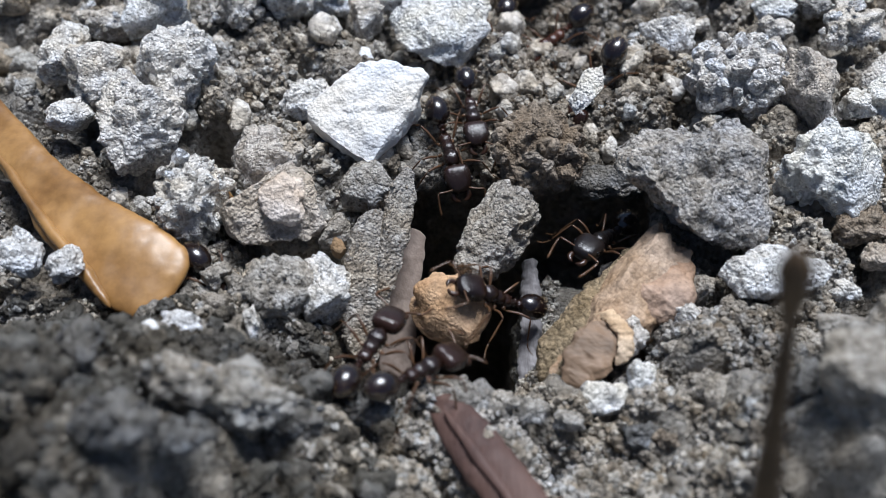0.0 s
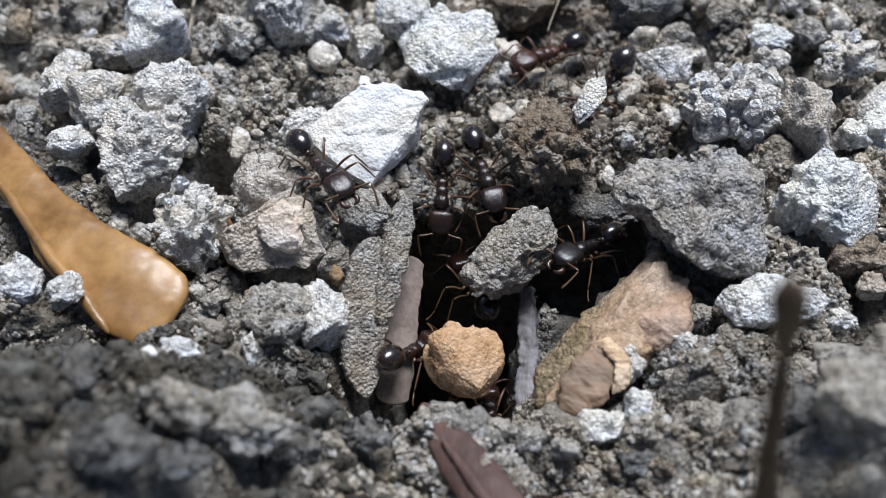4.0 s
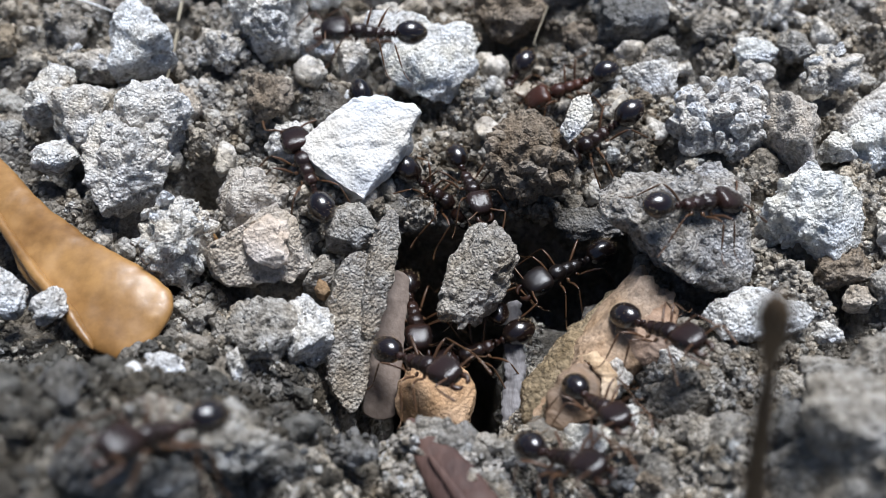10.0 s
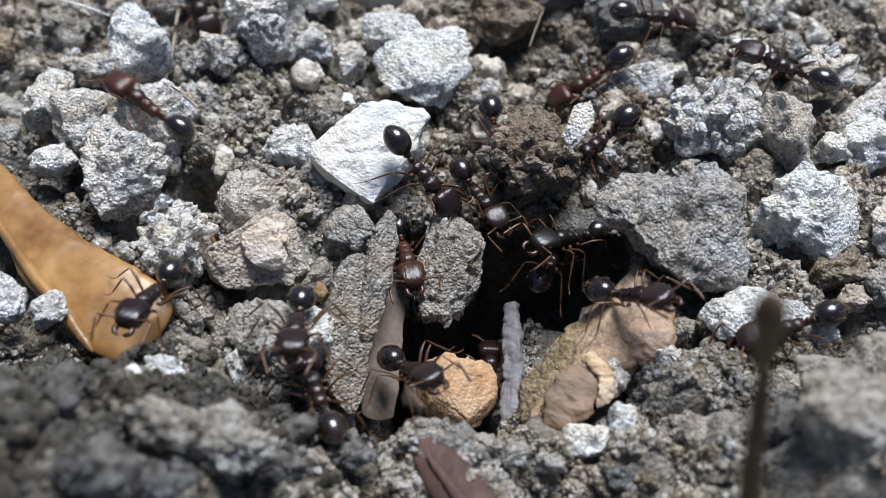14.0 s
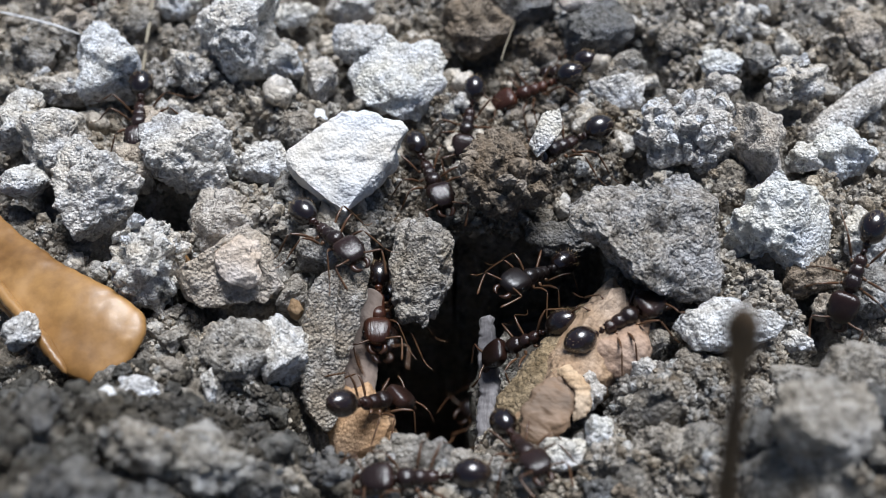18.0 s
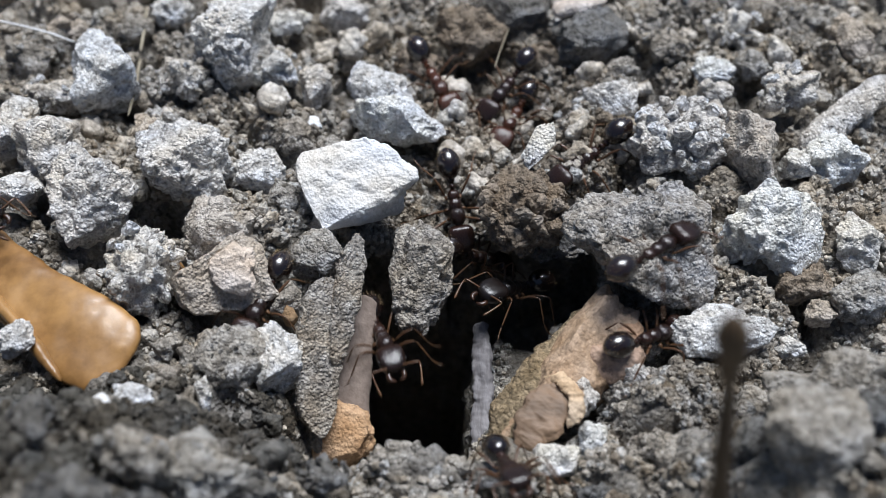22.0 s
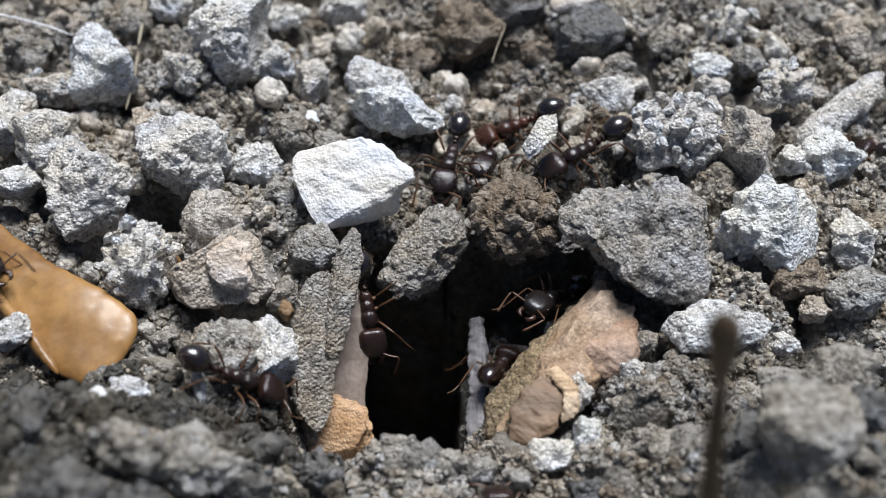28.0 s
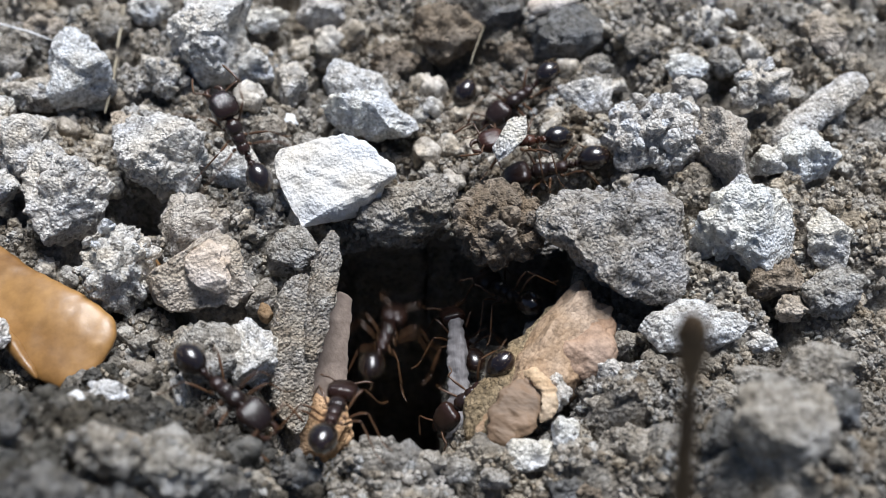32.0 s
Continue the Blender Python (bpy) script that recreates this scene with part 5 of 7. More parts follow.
ANT_LABELS = {"dark": "dark brown worker ant with a glossy black rear body", "brown": "reddish brown worker ant with a glossy black rear body",
              "red": "rust-red worker ant with a dark glossy rear body", "black": "near-black glossy worker ant in the shade of the hole"}
HERD = {}
for tone, count in (("dark", 13), ("brown", 27), ("red", 5), ("black", 1)):
    model = tagged(ant_model(tone), ANT_LABELS[tone], "ant", "ants at the nest hole")
    HERD[tone] = [model] + [copy_thing(model, mm(0, 0, 0)) for _ in range(count - 1)]


def ant(tone, size, rows):
    """An ant that goes along rows of seconds, millimetres, pitch and heading, its legs and feelers stirring as it goes."""
    ob = HERD[tone].pop()
    ob.scale = (size, size, size)
    walk(ob, [(t, mm(x, y, z, p, 0, h)) for t, x, y, z, p, h in rows])
    rng = random.Random(int(abs(rows[0][1]) * 100) + len(rows))
    times = []
    for a, b in zip(rows, rows[1:]):
        gone = math.dist(a[1:4], b[1:4])
        n = max(1, min(int((b[0] - a[0]) / 0.2), int(gone / 0.9), 12))
        times += [a[0] + (b[0] - a[0]) * i / n for i in range(n)]
    times.append(rows[-1][0])
    for i, leg in enumerate(c for c in ob.children if c.name.startswith("leg")):
        rest = leg.matrix_basis.copy()
        side = 1 if rest.translation.x > 0 else -1
        phase = 1 if (i % 3 + (side > 0)) % 2 else -1
        walk(leg, [(t, rest @ pose(0, 0, 0, 0, -rng.uniform(-4, 14) * side if j % 2 else 0, phase * (14 if j % 2 else -14) + rng.uniform(-6, 6))) for j, t in enumerate(times)])
    head = next(c for c in ob.children if c.name.startswith("head"))
    for feeler in (c for c in head.children if c.name.startswith("antenna")):
        rest = feeler.matrix_basis.copy()
        walk(feeler, [(t, rest @ pose(0, 0, 0, rng.uniform(-14, 14), 0, rng.uniform(-16, 16))) for t in times])
    return ob


def ants_walk():
    ant('dark', 1.13, [(0.00, 5.7, 7.2, 0.6, -35, 143), (1.00, 5.7, 7.5, 0.8, -30, 135), (2.00, 6.4, 7.8, 1.0, -20, 136), (3.00, 6.4, 9.6, 0.6, -29, 138), (5.50, 5.8, 8.6, 1.0, -25, 129), (6.00, 6.2, 9.1, 1.0, -30, 121), (7.00, 6.3, 8.6, 1.2, -24, 111), (8.00, 5.6, 6.3, 2.5, -7, 122), (9.00, 6.4, 6.5, 2.0, -25, 113), (10.00, 6.6, 5.7, 1.7, -20, 123), (11.00, 6.7, 6.1, 1.1, -15, 113), (12.00, 7.5, 5.8, 1.7, -16, 132), (13.00, 7.2, 5.4, 2.8, -8, 110), (14.00, 6.8, 5.4, 1.6, -18, 129), (15.00, 6.4, 5.2, 1.7, -18, 135), (17.50, 6.6, 5.8, 2.0, -10, 122), (18.00, 6.5, 5.7, 2.3, -3, 121), (19.00, 7.3, 4.8, 2.4, -8, 123), (20.00, 7.6, 5.1, 1.9, -24, 111), (21.00, 8.3, 4.9, 2.8, -5, 125), (22.00, 8.3, 6.1, 1.4, -21, 125), (23.00, 8.2, 6.4, 1.3, -34, 128), (24.00, 7.9, 6.6, 1.4, -30, 119), (25.00, 7.9, 5.2, 2.7, -7, 108), (27.50, 8.2, 6.3, 1.8, -10, 119), (28.00, 8.1, 5.4, 2.4, -11, 122), (29.00, 7.9, 5.3, 2.6, -6, 103), (30.00, 7.7, 5.4, 1.8, -7, 92), (31.00, 7.7, 4.4, 2.0, -15, 110), (32.00, 7.7, 5.0, 1.5, -12, 97)])
    ant('red', 1.06, [(0.00, 3.5, 11.8, 0.1, -18, 129), (1.00, 2.4, 12.0, 0.3, -21, 143), (2.00, 3.2, 13.2, 0.1, -24, 113), (3.00, 2.9, 10.7, 1.7, 20, 133), (6.00, 4.4, 14.0, 1.2, -23, 109), (7.00, 4.5, 13.8, 0.6, -10, 97), (8.00, 4.9, 11.6, 1.8, -7, 93), (9.00, 5.6, 12.2, 0.9, -17, 103), (10.00, 5.3, 10.4, 1.2, -18, 105), (11.00, 7.3, 9.5, 2.9, -10, 94), (12.00, 6.8, 11.2, 1.1, -28, 42), (13.00, 7.2, 12.3, 1.2, -38, 60), (14.00, 6.6, 10.5, 1.8, -27, 114), (15.00, 6.8, 10.4, 1.8, -22, 108), (18.00, 5.2, 11.7, 1.0, -18, 105), (19.00, 5.6, 10.7, 1.5, -11, 96), (20.00, 6.2, 9.6, 2.1, -19, 105), (21.00, 6.1, 10.5, 1.2, -27, 115), (22.00, 4.4, 10.8, 0.1, -7, 155), (23.00, 3.1, 7.6, 1.5, 12, 185), (23.50, 4.1, 8.3, 1.3, -8, 152), (24.00, 5.2, 9.0, 1.1, -28, 119), (25.00, 4.9, 10.5, -0.1, -29, 120), (28.00, 4.5, 8.5, 1.3, -18, 107), (29.00, 4.9, 9.4, 1.4, -20, 108), (30.00, 5.4, 7.0, 2.7, 6, 124), (31.00, 5.7, 6.2, 2.6, 11, 110), (32.00, 6.0, 6.1, 2.7, 13, 108)])
    ant('dark', 1.08, [(0.00, -2.3, 2.3, 0.8, -17, -162), (1.00, -2.3, 2.0, 1.1, -10, -152), (2.00, -1.8, 2.0, 1.1, -2, -173), (3.00, -0.7, 2.8, 1.0, -4, -162), (6.00, 0.3, 2.7, -0.0, -15, -178), (7.00, 1.0, -1.3, -0.0, 5, -188), (8.00, -1.5, 3.2, 1.2, -1, -143), (8.50, -1.4, 3.7, 0.3, -19, -112), (9.00, -1.3, 4.1, -0.6, -38, -81), (10.00, -2.0, 3.0, -0.3, -38, -108), (11.00, -3.2, 0.8, 3.2, -27, -124), (12.00, -2.3, 1.4, 2.4, -38, -129), (13.00, -2.3, 1.3, 3.1, -38, -144), (14.00, -2.5, 1.1, 3.5, -31, -132), (15.00, -2.0, 1.2, 3.0, -38, -140), (17.50, -1.2, 5.5, 0.7, -11, -160), (18.00, -0.9, 4.8, 1.0, -1, -160), (19.00, 0.2, 2.8, 1.2, -12, -181), (20.00, -0.1, 5.1, -0.4, -38, -152), (21.00, 0.3, 4.5, -0.6, -38, -162), (22.00, 0.9, 3.2, 0.6, -38, -167), (23.00, 0.9, 3.8, 1.7, -30, -174), (24.00, 0.6, 5.6, 1.6, -5, -186), (25.00, 0.7, 3.1, 2.3, -8, -175), (28.00, 0.8, 5.7, 1.5, -6, -192), (29.00, 1.4, 7.2, 0.6, -3, -202), (30.00, 1.7, 9.1, -0.9, -36, -219), (31.00, 1.7, 7.9, 0.6, -17, -205), (32.00, 1.8, 10.5, -0.7, -37, -218)])
    ant('dark', 1.01, [(0.00, -1.1, 4.8, 1.3, -5, -170), (1.00, -1.9, 5.4, 1.1, 5, -160), (2.00, -3.1, 5.9, -0.5, -38, -187), (3.00, -3.0, 1.6, -0.6, -38, -183), (6.00, -1.8, 3.5, 1.4, 3, -172), (7.00, -2.0, 2.0, 1.9, 4, -163), (8.00, -1.7, 5.8, 1.3, 6, -167), (9.00, -1.2, 6.2, 1.2, 3, -150), (10.00, -0.3, 3.1, 0.7, 3, -160), (11.00, -0.1, 3.5, -0.7, -35, -146), (12.00, -0.5, 2.8, 0.4, 3, -170), (13.00, 0.5, 1.9, 0.3, -6, -167), (14.00, 0.5, 2.0, 0.9, -2, -150), (15.00, -0.1, 1.7, 1.2, 7, -170), (18.00, 1.3, 8.8, 1.2, -16, -190), (19.00, 1.1, 7.4, 0.8, -1, -199), (20.00, 2.3, 8.4, 0.7, -8, -171), (21.00, 3.2, 4.8, 2.1, 15, -159), (21.50, 2.8, 3.2, -0.0, -11, -116), (22.00, 2.4, 1.7, -2.1, -38, -74), (22.33, 2.3, 1.7, -0.8, -24, -114), (22.67, 2.2, 1.7, 0.5, -11, -154), (23.00, 2.1, 1.7, 1.9, 3, -194), (24.00, 2.7, 1.7, 2.8, 24, -168), (26.00, -0.7, -9.5, -26.6, -20, -180), (30.70, -0.7, -9.5, -26.6, -20, -180), (32.00, -0.5, -9.5, -26.6, -20, -180)])
    ant('black', 1.08, [(0.00, 6.1, -3.0, 0.0, 24, 143), (1.00, 5.6, -2.0, 0.0, 24, 129), (2.00, 5.6, -1.6, -0.3, 17, 141), (3.00, 5.4, -1.7, 0.0, 24, 138), (6.00, 5.3, -1.6, -0.5, 12, 142), (7.00, 5.2, -1.9, -0.6, 9, 146), (8.00, 5.1, -1.9, -0.2, 18, 138), (9.00, 5.0, -1.8, -0.1, 20, 134), (10.00, 5.0, -1.6, -0.9, 3, 124), (11.00, 4.8, -2.1, -0.6, 9, 123), (12.00, 5.1, -1.9, -0.5, 13, 128), (13.00, 5.8, -0.6, -1.7, -15, 105), (14.00, 5.3, -0.0, -0.0, 23, 125), (15.00, 5.6, -1.2, -1.1, -1, 118), (18.00, 4.9, -1.6, -0.1, 22, 133), (19.00, 5.4, -1.6, -0.3, 16, 135), (20.00, 5.3, -0.8, -0.3, 16, 125), (21.00, 6.3, -1.2, -0.3, 16, 134), (22.00, 4.1, -1.1, -1.3, 28, 129), (25.00, 3.6, -1.2, -1.1, 35, 124), (28.00, 6.5, -2.8, -0.4, 27, 138), (28.50, 5.8, -1.7, -1.6, -2, 92), (29.00, 5.1, -0.6, -2.8, -32, 45), (31.00, 5.4, -0.6, -2.7, -29, 31), (32.00, 5.1, -0.6, -2.6, -27, 35)])
    ant('brown', 1.1, [(0.00, -5.4, -12.1, 2.9, -10, -24), (1.00, -5.3, -12.0, 2.8, -16, -21), (2.00, -4.0, -8.3, 0.5, -28, -25), (3.00, -3.8, -7.5, -1.8, -38, -38), (6.00, -3.0, -6.7, -2.2, -27, -26), (6.50, -2.9, -8.4, -0.3, 6, -75), (7.00, -2.8, -10.0, 1.6, 38, -124), (8.00, -2.6, -9.7, 0.9, 38, -127), (9.00, -2.5, -10.1, 1.3, 34, -124), (10.00, -2.5, -9.5, 1.4, 26, -130), (11.00, -2.6, -9.5, 1.3, 25, -142), (11.50, -2.6, -8.2, -0.3, -6, -103), (12.00, -2.6, -7.0, -1.9, -38, -64), (12.50, -2.6, -8.2, -0.6, -11, -107), (13.00, -2.5, -9.4, 0.8, 16, -149), (14.00, -2.8, -9.9, 1.5, 37, -145), (14.50, -3.1, -9.4, 0.7, 0, -103), (15.00, -3.3, -9.0, -0.1, -38, -62), (16.25, -3.4, -9.9, 0.8, 0, -101), (17.50, -3.4, -10.9, 1.6, 38, -139), (17.75, -3.4, -10.2, 0.6, 0, -96), (18.00, -3.5, -9.5, -0.5, -38, -53), (19.00, -2.3, -9.2, -1.8, -38, -53), (20.00, -2.1, -9.5, -1.2, -20, -64), (21.00, -3.0, -9.1, -2.1, -38, -34), (22.00, -1.9, -7.4, -24.6, -20, -29), (23.00, -0.7, -3.7, -25.3, -20, 1), (23.50, -2.6, -14.4, 1.9, -29, 12), (24.00, -2.8, -14.3, 2.5, -30, 18), (25.00, -1.1, -12.7, 1.6, -33, -13), (26.00, -1.9, -3.1, -29.5, -20, -1), (30.70, -1.9, -3.1, -29.5, -20, -1), (32.00, -1.8, -6.2, -25.3, -20, 0)])
    ant('brown', 1.08, [(0.00, 23.4, -4.5, 2.6, -25, -67), (3.70, 23.4, -4.5, 2.6, -25, -67), (4.13, 22.3, -4.5, 2.4, -29, -22), (4.57, 21.1, -4.5, 2.2, -34, 24), (5.00, 20.0, -4.5, 2.0, -38, 69), (5.50, 8.2, -5.6, 0.9, -38, 55), (5.67, 8.1, -6.2, 1.9, -13, 110), (5.83, 8.0, -6.9, 2.9, 13, 164), (6.00, 7.9, -7.5, 4.0, 38, 219), (7.00, 7.9, -8.4, 3.5, 37, 220), (8.00, 8.9, -8.9, 3.6, 25, 219), (9.00, 9.0, -8.7, 3.8, 32, 222), (10.00, 9.0, -8.8, 3.7, 29, 223), (10.50, 9.0, -7.3, 2.6, 7, 255), (11.00, 9.0, -5.8, 1.5, -15, 287), (12.00, 7.5, -6.0, 3.7, 38, 231), (12.33, 7.4, -3.6, 2.1, 17, 286), (12.67, 7.2, -1.3, 0.4, -5, 341), (13.00, 7.1, 1.1, -1.2, -26, 396), (13.33, 7.4, -1.6, 0.5, -5, 339), (13.67, 7.6, -4.3, 2.2, 17, 282), (14.00, 7.9, -6.9, 3.9, 38, 225), (14.33, 8.0, -6.3, 4.3, 38, 277), (14.67, 8.1, -5.6, 4.8, 38, 330), (15.00, 8.2, -4.9, 5.3, 38, 382), (15.75, 8.2, -5.8, 3.3, 10, 351), (16.50, 8.3, -6.7, 1.3, -19, 320), (18.00, 8.8, -6.2, 1.9, 1, 301), (19.00, 9.6, -5.7, 3.5, 24, 324), (19.33, 10.7, -5.3, 3.4, 25, 370), (19.67, 11.8, -5.0, 3.4, 26, 416), (20.00, 12.9, -4.6, 3.3, 26, 462), (20.33, 15.3, -4.9, 3.0, 15, 404), (20.67, 17.6, -5.3, 2.7, 5, 347), (21.00, 19.9, -5.6, 2.3, -6, 289), (22.00, 26.7, -5.2, 1.5, -24, 290), (30.70, 26.7, -5.2, 1.5, -24, 290), (32.00, 31.9, -5.3, 1.2, -22, 287)])
    ant('brown', 1.01, [(0.00, 2.5, -20.8, 2.0, -29, -6), (2.70, 2.5, -20.8, 2.0, -29, -6), (4.00, 2.6, -19.4, 1.9, -27, -6), (6.00, 6.5, -15.3, 2.7, -22, 10), (7.00, 4.3, -12.3, 2.5, -21, 40), (7.33, 4.6, -12.4, 2.6, -3, 96), (7.67, 5.0, -12.6, 2.8, 14, 152), (8.00, 5.4, -12.7, 3.0, 31, 209), (9.00, 5.4, -12.7, 2.9, 28, 196), (10.00, 5.9, -12.7, 3.1, 33, 207), (11.00, 3.1, -10.4, 0.6, 4, 161), (11.50, 3.0, -9.1, -0.5, -17, 126), (12.00, 3.0, -7.8, -1.5, -38, 91), (12.33, 3.0, -7.0, -1.5, -25, 48), (12.67, 3.0, -6.2, -1.5, -12, 6), (13.00, 3.1, -5.5, -1.5, 1, -36), (14.00, 1.2, -5.5, -4.8, -19, 0), (15.07, 1.4, -7.0, -3.4, 0, -52), (16.13, 1.6, -8.6, -2.0, 19, -104), (17.20, 1.8, -10.1, -0.6, 38, -156), (18.00, 3.6, -13.2, 1.4, 25, -158), (19.00, 5.6, -21.0, 4.5, 37, -179), (20.20, 5.6, -21.0, 4.5, 37, -179), (20.63, 4.4, -19.7, 4.0, 17, -121), (21.07, 3.3, -18.3, 3.4, -4, -62), (21.50, 2.2, -17.0, 2.9, -25, -4), (21.67, 2.5, -16.4, 3.1, -4, -58), (21.83, 2.8, -15.7, 3.2, 17, -113), (22.00, 3.1, -15.1, 3.4, 38, -167), (23.00, 5.8, -20.9, 3.9, 38, -156), (26.70, 5.8, -20.9, 3.9, 38, -156), (27.13, 4.9, -19.8, 3.4, 17, -102), (27.57, 4.0, -18.7, 2.8, -4, -49), (28.00, 3.1, -17.6, 2.3, -25, 5), (28.33, 3.1, -15.3, 1.6, -4, -47), (28.67, 3.1, -12.9, 0.9, 17, -99), (29.00, 3.2, -10.6, 0.2, 38, -152), (29.33, 3.1, -9.6, -0.3, 21, -104), (29.67, 3.0, -8.6, -0.8, 3, -56), (30.00, 3.0, -7.6, -1.3, -14, -8), (30.33, 3.1, -8.3, -0.6, -8, 49), (30.67, 3.3, -9.0, 0.0, -2, 107), (31.00, 3.5, -9.6, 0.7, 5, 165), (32.00, 2.9, -8.8, -0.8, -38, 120)])
    ant('dark', 1.1, [(0.00, -13.0, -7.7, 1.0, -11, -131), (1.00, -8.5, -13.4, 4.0, 23, -144), (2.00, 0.7, -15.5, 1.9, -29, -85), (2.50, 0.9, -14.5, 1.7, -30, -55), (3.00, 1.1, -13.5, 1.6, -32, -24), (4.00, 0.4, -9.1, -5.1, -26, 9), (4.67, 0.8, -8.9, -3.5, -11, 64), (5.33, 1.2, -8.7, -1.8, 4, 119), (6.00, 1.5, -8.5, -0.2, 19, 174), (6.33, 1.0, -9.1, -1.0, 0, 226), (6.67, 0.4, -9.7, -1.8, -19, 279), (7.00, -0.1, -10.3, -2.6, -38, 331), (7.33, 0.4, -10.2, -1.7, -17, 278), (7.67, 1.0, -10.1, -0.8, 5, 225), (8.00, 1.5, -10.0, 0.1, 26, 171), (9.00, 2.4, -12.7, 1.5, 26, 171), (10.00, 4.1, -16.3, 4.3, 38, 224), (11.00, 4.4, -22.1, 3.8, 35, 182), (30.70, 4.4, -22.1, 3.8, 35, 182), (32.00, 6.4, -24.1, 5.5, 37, 179)])
    ant('brown', 1.1, [(0.00, -3.0, -13.2, 2.7, -22, -48), (0.33, -2.0, -12.2, 2.0, -2, 7), (0.67, -1.0, -11.2, 1.2, 18, 63), (1.00, -0.1, -10.2, 0.5, 38, 118), (1.50, -0.3, -9.7, -0.5, 18, 74), (2.00, -0.5, -9.1, -1.6, -1, 29), (3.00, -0.8, -8.7, -3.3, -38, 48), (4.50, -1.3, -7.5, -26.7, -20, 21), (5.70, -1.3, -7.5, -26.7, -20, 21), (7.00, -1.4, -2.5, -29.1, -20, 11), (7.33, -1.9, -4.0, -19.5, -8, -42), (7.67, -2.5, -5.6, -9.9, 4, -95), (8.00, -3.1, -7.1, -0.3, 16, -148), (9.00, 0.2, -4.4, -3.1, -2, -187), (10.00, 0.3, -5.9, -2.6, -7, -245), (11.00, 0.4, -7.4, -2.2, -12, -302), (12.00, 0.5, -8.9, -1.7, -17, -360), (12.20, 0.2, -8.8, -1.8, -4, -305), (12.40, -0.0, -8.6, -1.9, 9, -250), (12.60, -0.2, -8.5, -2.0, 23, -196), (14.00, -1.8, -3.4, -27.8, -20, -201), (30.70, -1.8, -3.4, -27.8, -20, -201), (31.13, -1.8, -3.5, -28.3, -20, -254), (31.57, -1.9, -3.7, -28.7, -20, -307), (32.00, -1.9, -3.8, -29.1, -20, -360)])
    ant('dark', 1.06, [(0.00, 0.5, -7.2, 0.3, 38, 103), (0.33, 1.5, -6.1, -0.3, 24, 50), (0.67, 2.5, -5.0, -1.0, 10, -2), (1.00, 3.6, -3.9, -1.7, -5, -55), (2.00, 4.2, -0.4, -1.8, -18, -30), (3.00, 0.5, -2.1, -3.6, -14, 22), (6.00, -1.3, -0.6, -1.6, -13, 19), (6.33, -0.5, -0.6, -1.1, -11, 67), (6.67, 0.2, -0.6, -0.7, -8, 116), (7.00, 0.9, -0.6, -0.2, -5, 164), (8.00, 3.2, -3.9, -1.0, 13, 193), (8.33, 2.4, -2.7, -1.7, 7, 248), (8.67, 1.5, -1.5, -2.4, 2, 302), (9.00, 0.7, -0.2, -3.2, -4, 356), (12.00, 3.1, -5.0, -2.1, -26, 390), (13.00, 6.6, 1.5, -1.7, -16, 412), (13.50, 5.6, 1.0, -2.1, -15, 375), (14.00, 4.7, 0.6, -2.6, -15, 337), (14.33, 4.4, 0.4, -1.8, -3, 392), (14.67, 4.1, 0.1, -1.0, 9, 447), (15.00, 3.7, -0.1, -0.1, 21, 502), (17.50, 3.9, -5.6, -1.1, -38, 451), (18.00, 4.1, -5.7, -0.6, -38, 453), (19.00, -1.1, -3.0, -25.0, -20, 486), (20.00, 3.7, -7.4, 0.2, 30, 506), (20.50, 5.2, -6.7, 0.5, -4, 456), (21.00, 6.8, -6.0, 0.8, -38, 406), (22.00, -0.4, -3.0, -25.0, -20, 375), (30.70, -0.4, -3.0, -25.0, -20, 375), (32.00, -1.2, -3.2, -25.0, -20, 378)])
    ant('brown', 1.1, [(0.00, -11.4, 23.9, 2.2, 15, -1), (0.13, -10.8, 19.4, 2.6, 9, -57), (0.27, -10.3, 14.8, 3.1, 2, -114), (0.40, -9.8, 10.2, 3.5, -4, -171), (1.00, -8.7, 7.1, 4.5, 22, -144), (2.00, -9.5, 5.3, 2.7, -4, -169), (3.00, -8.9, 1.8, 3.8, 2, -147), (5.50, -8.6, -1.6, 3.7, 12, -143), (6.00, -7.5, -2.5, 4.0, 15, -148), (7.00, -7.6, -2.6, 2.1, 7, -174), (8.00, -3.7, -3.6, -0.9, 14, -191), (8.33, -3.6, -3.6, -0.6, 3, -250), (8.67, -3.6, -3.7, -0.3, -7, -309), (9.00, -3.6, -3.7, -0.0, -17, -369), (9.33, -3.5, -3.4, -1.2, -9, -422), (9.67, -3.4, -3.1, -2.4, -1, -476), (10.00, -3.2, -2.8, -3.7, 8, -529), (10.50, -2.2, -4.7, -11.3, -1, -473), (11.00, -1.1, -6.6, -18.9, -11, -416), (11.50, 0.0, -8.4, -26.5, -20, -360), (32.00, 0.0, -8.4, -26.5, -20, -360)])
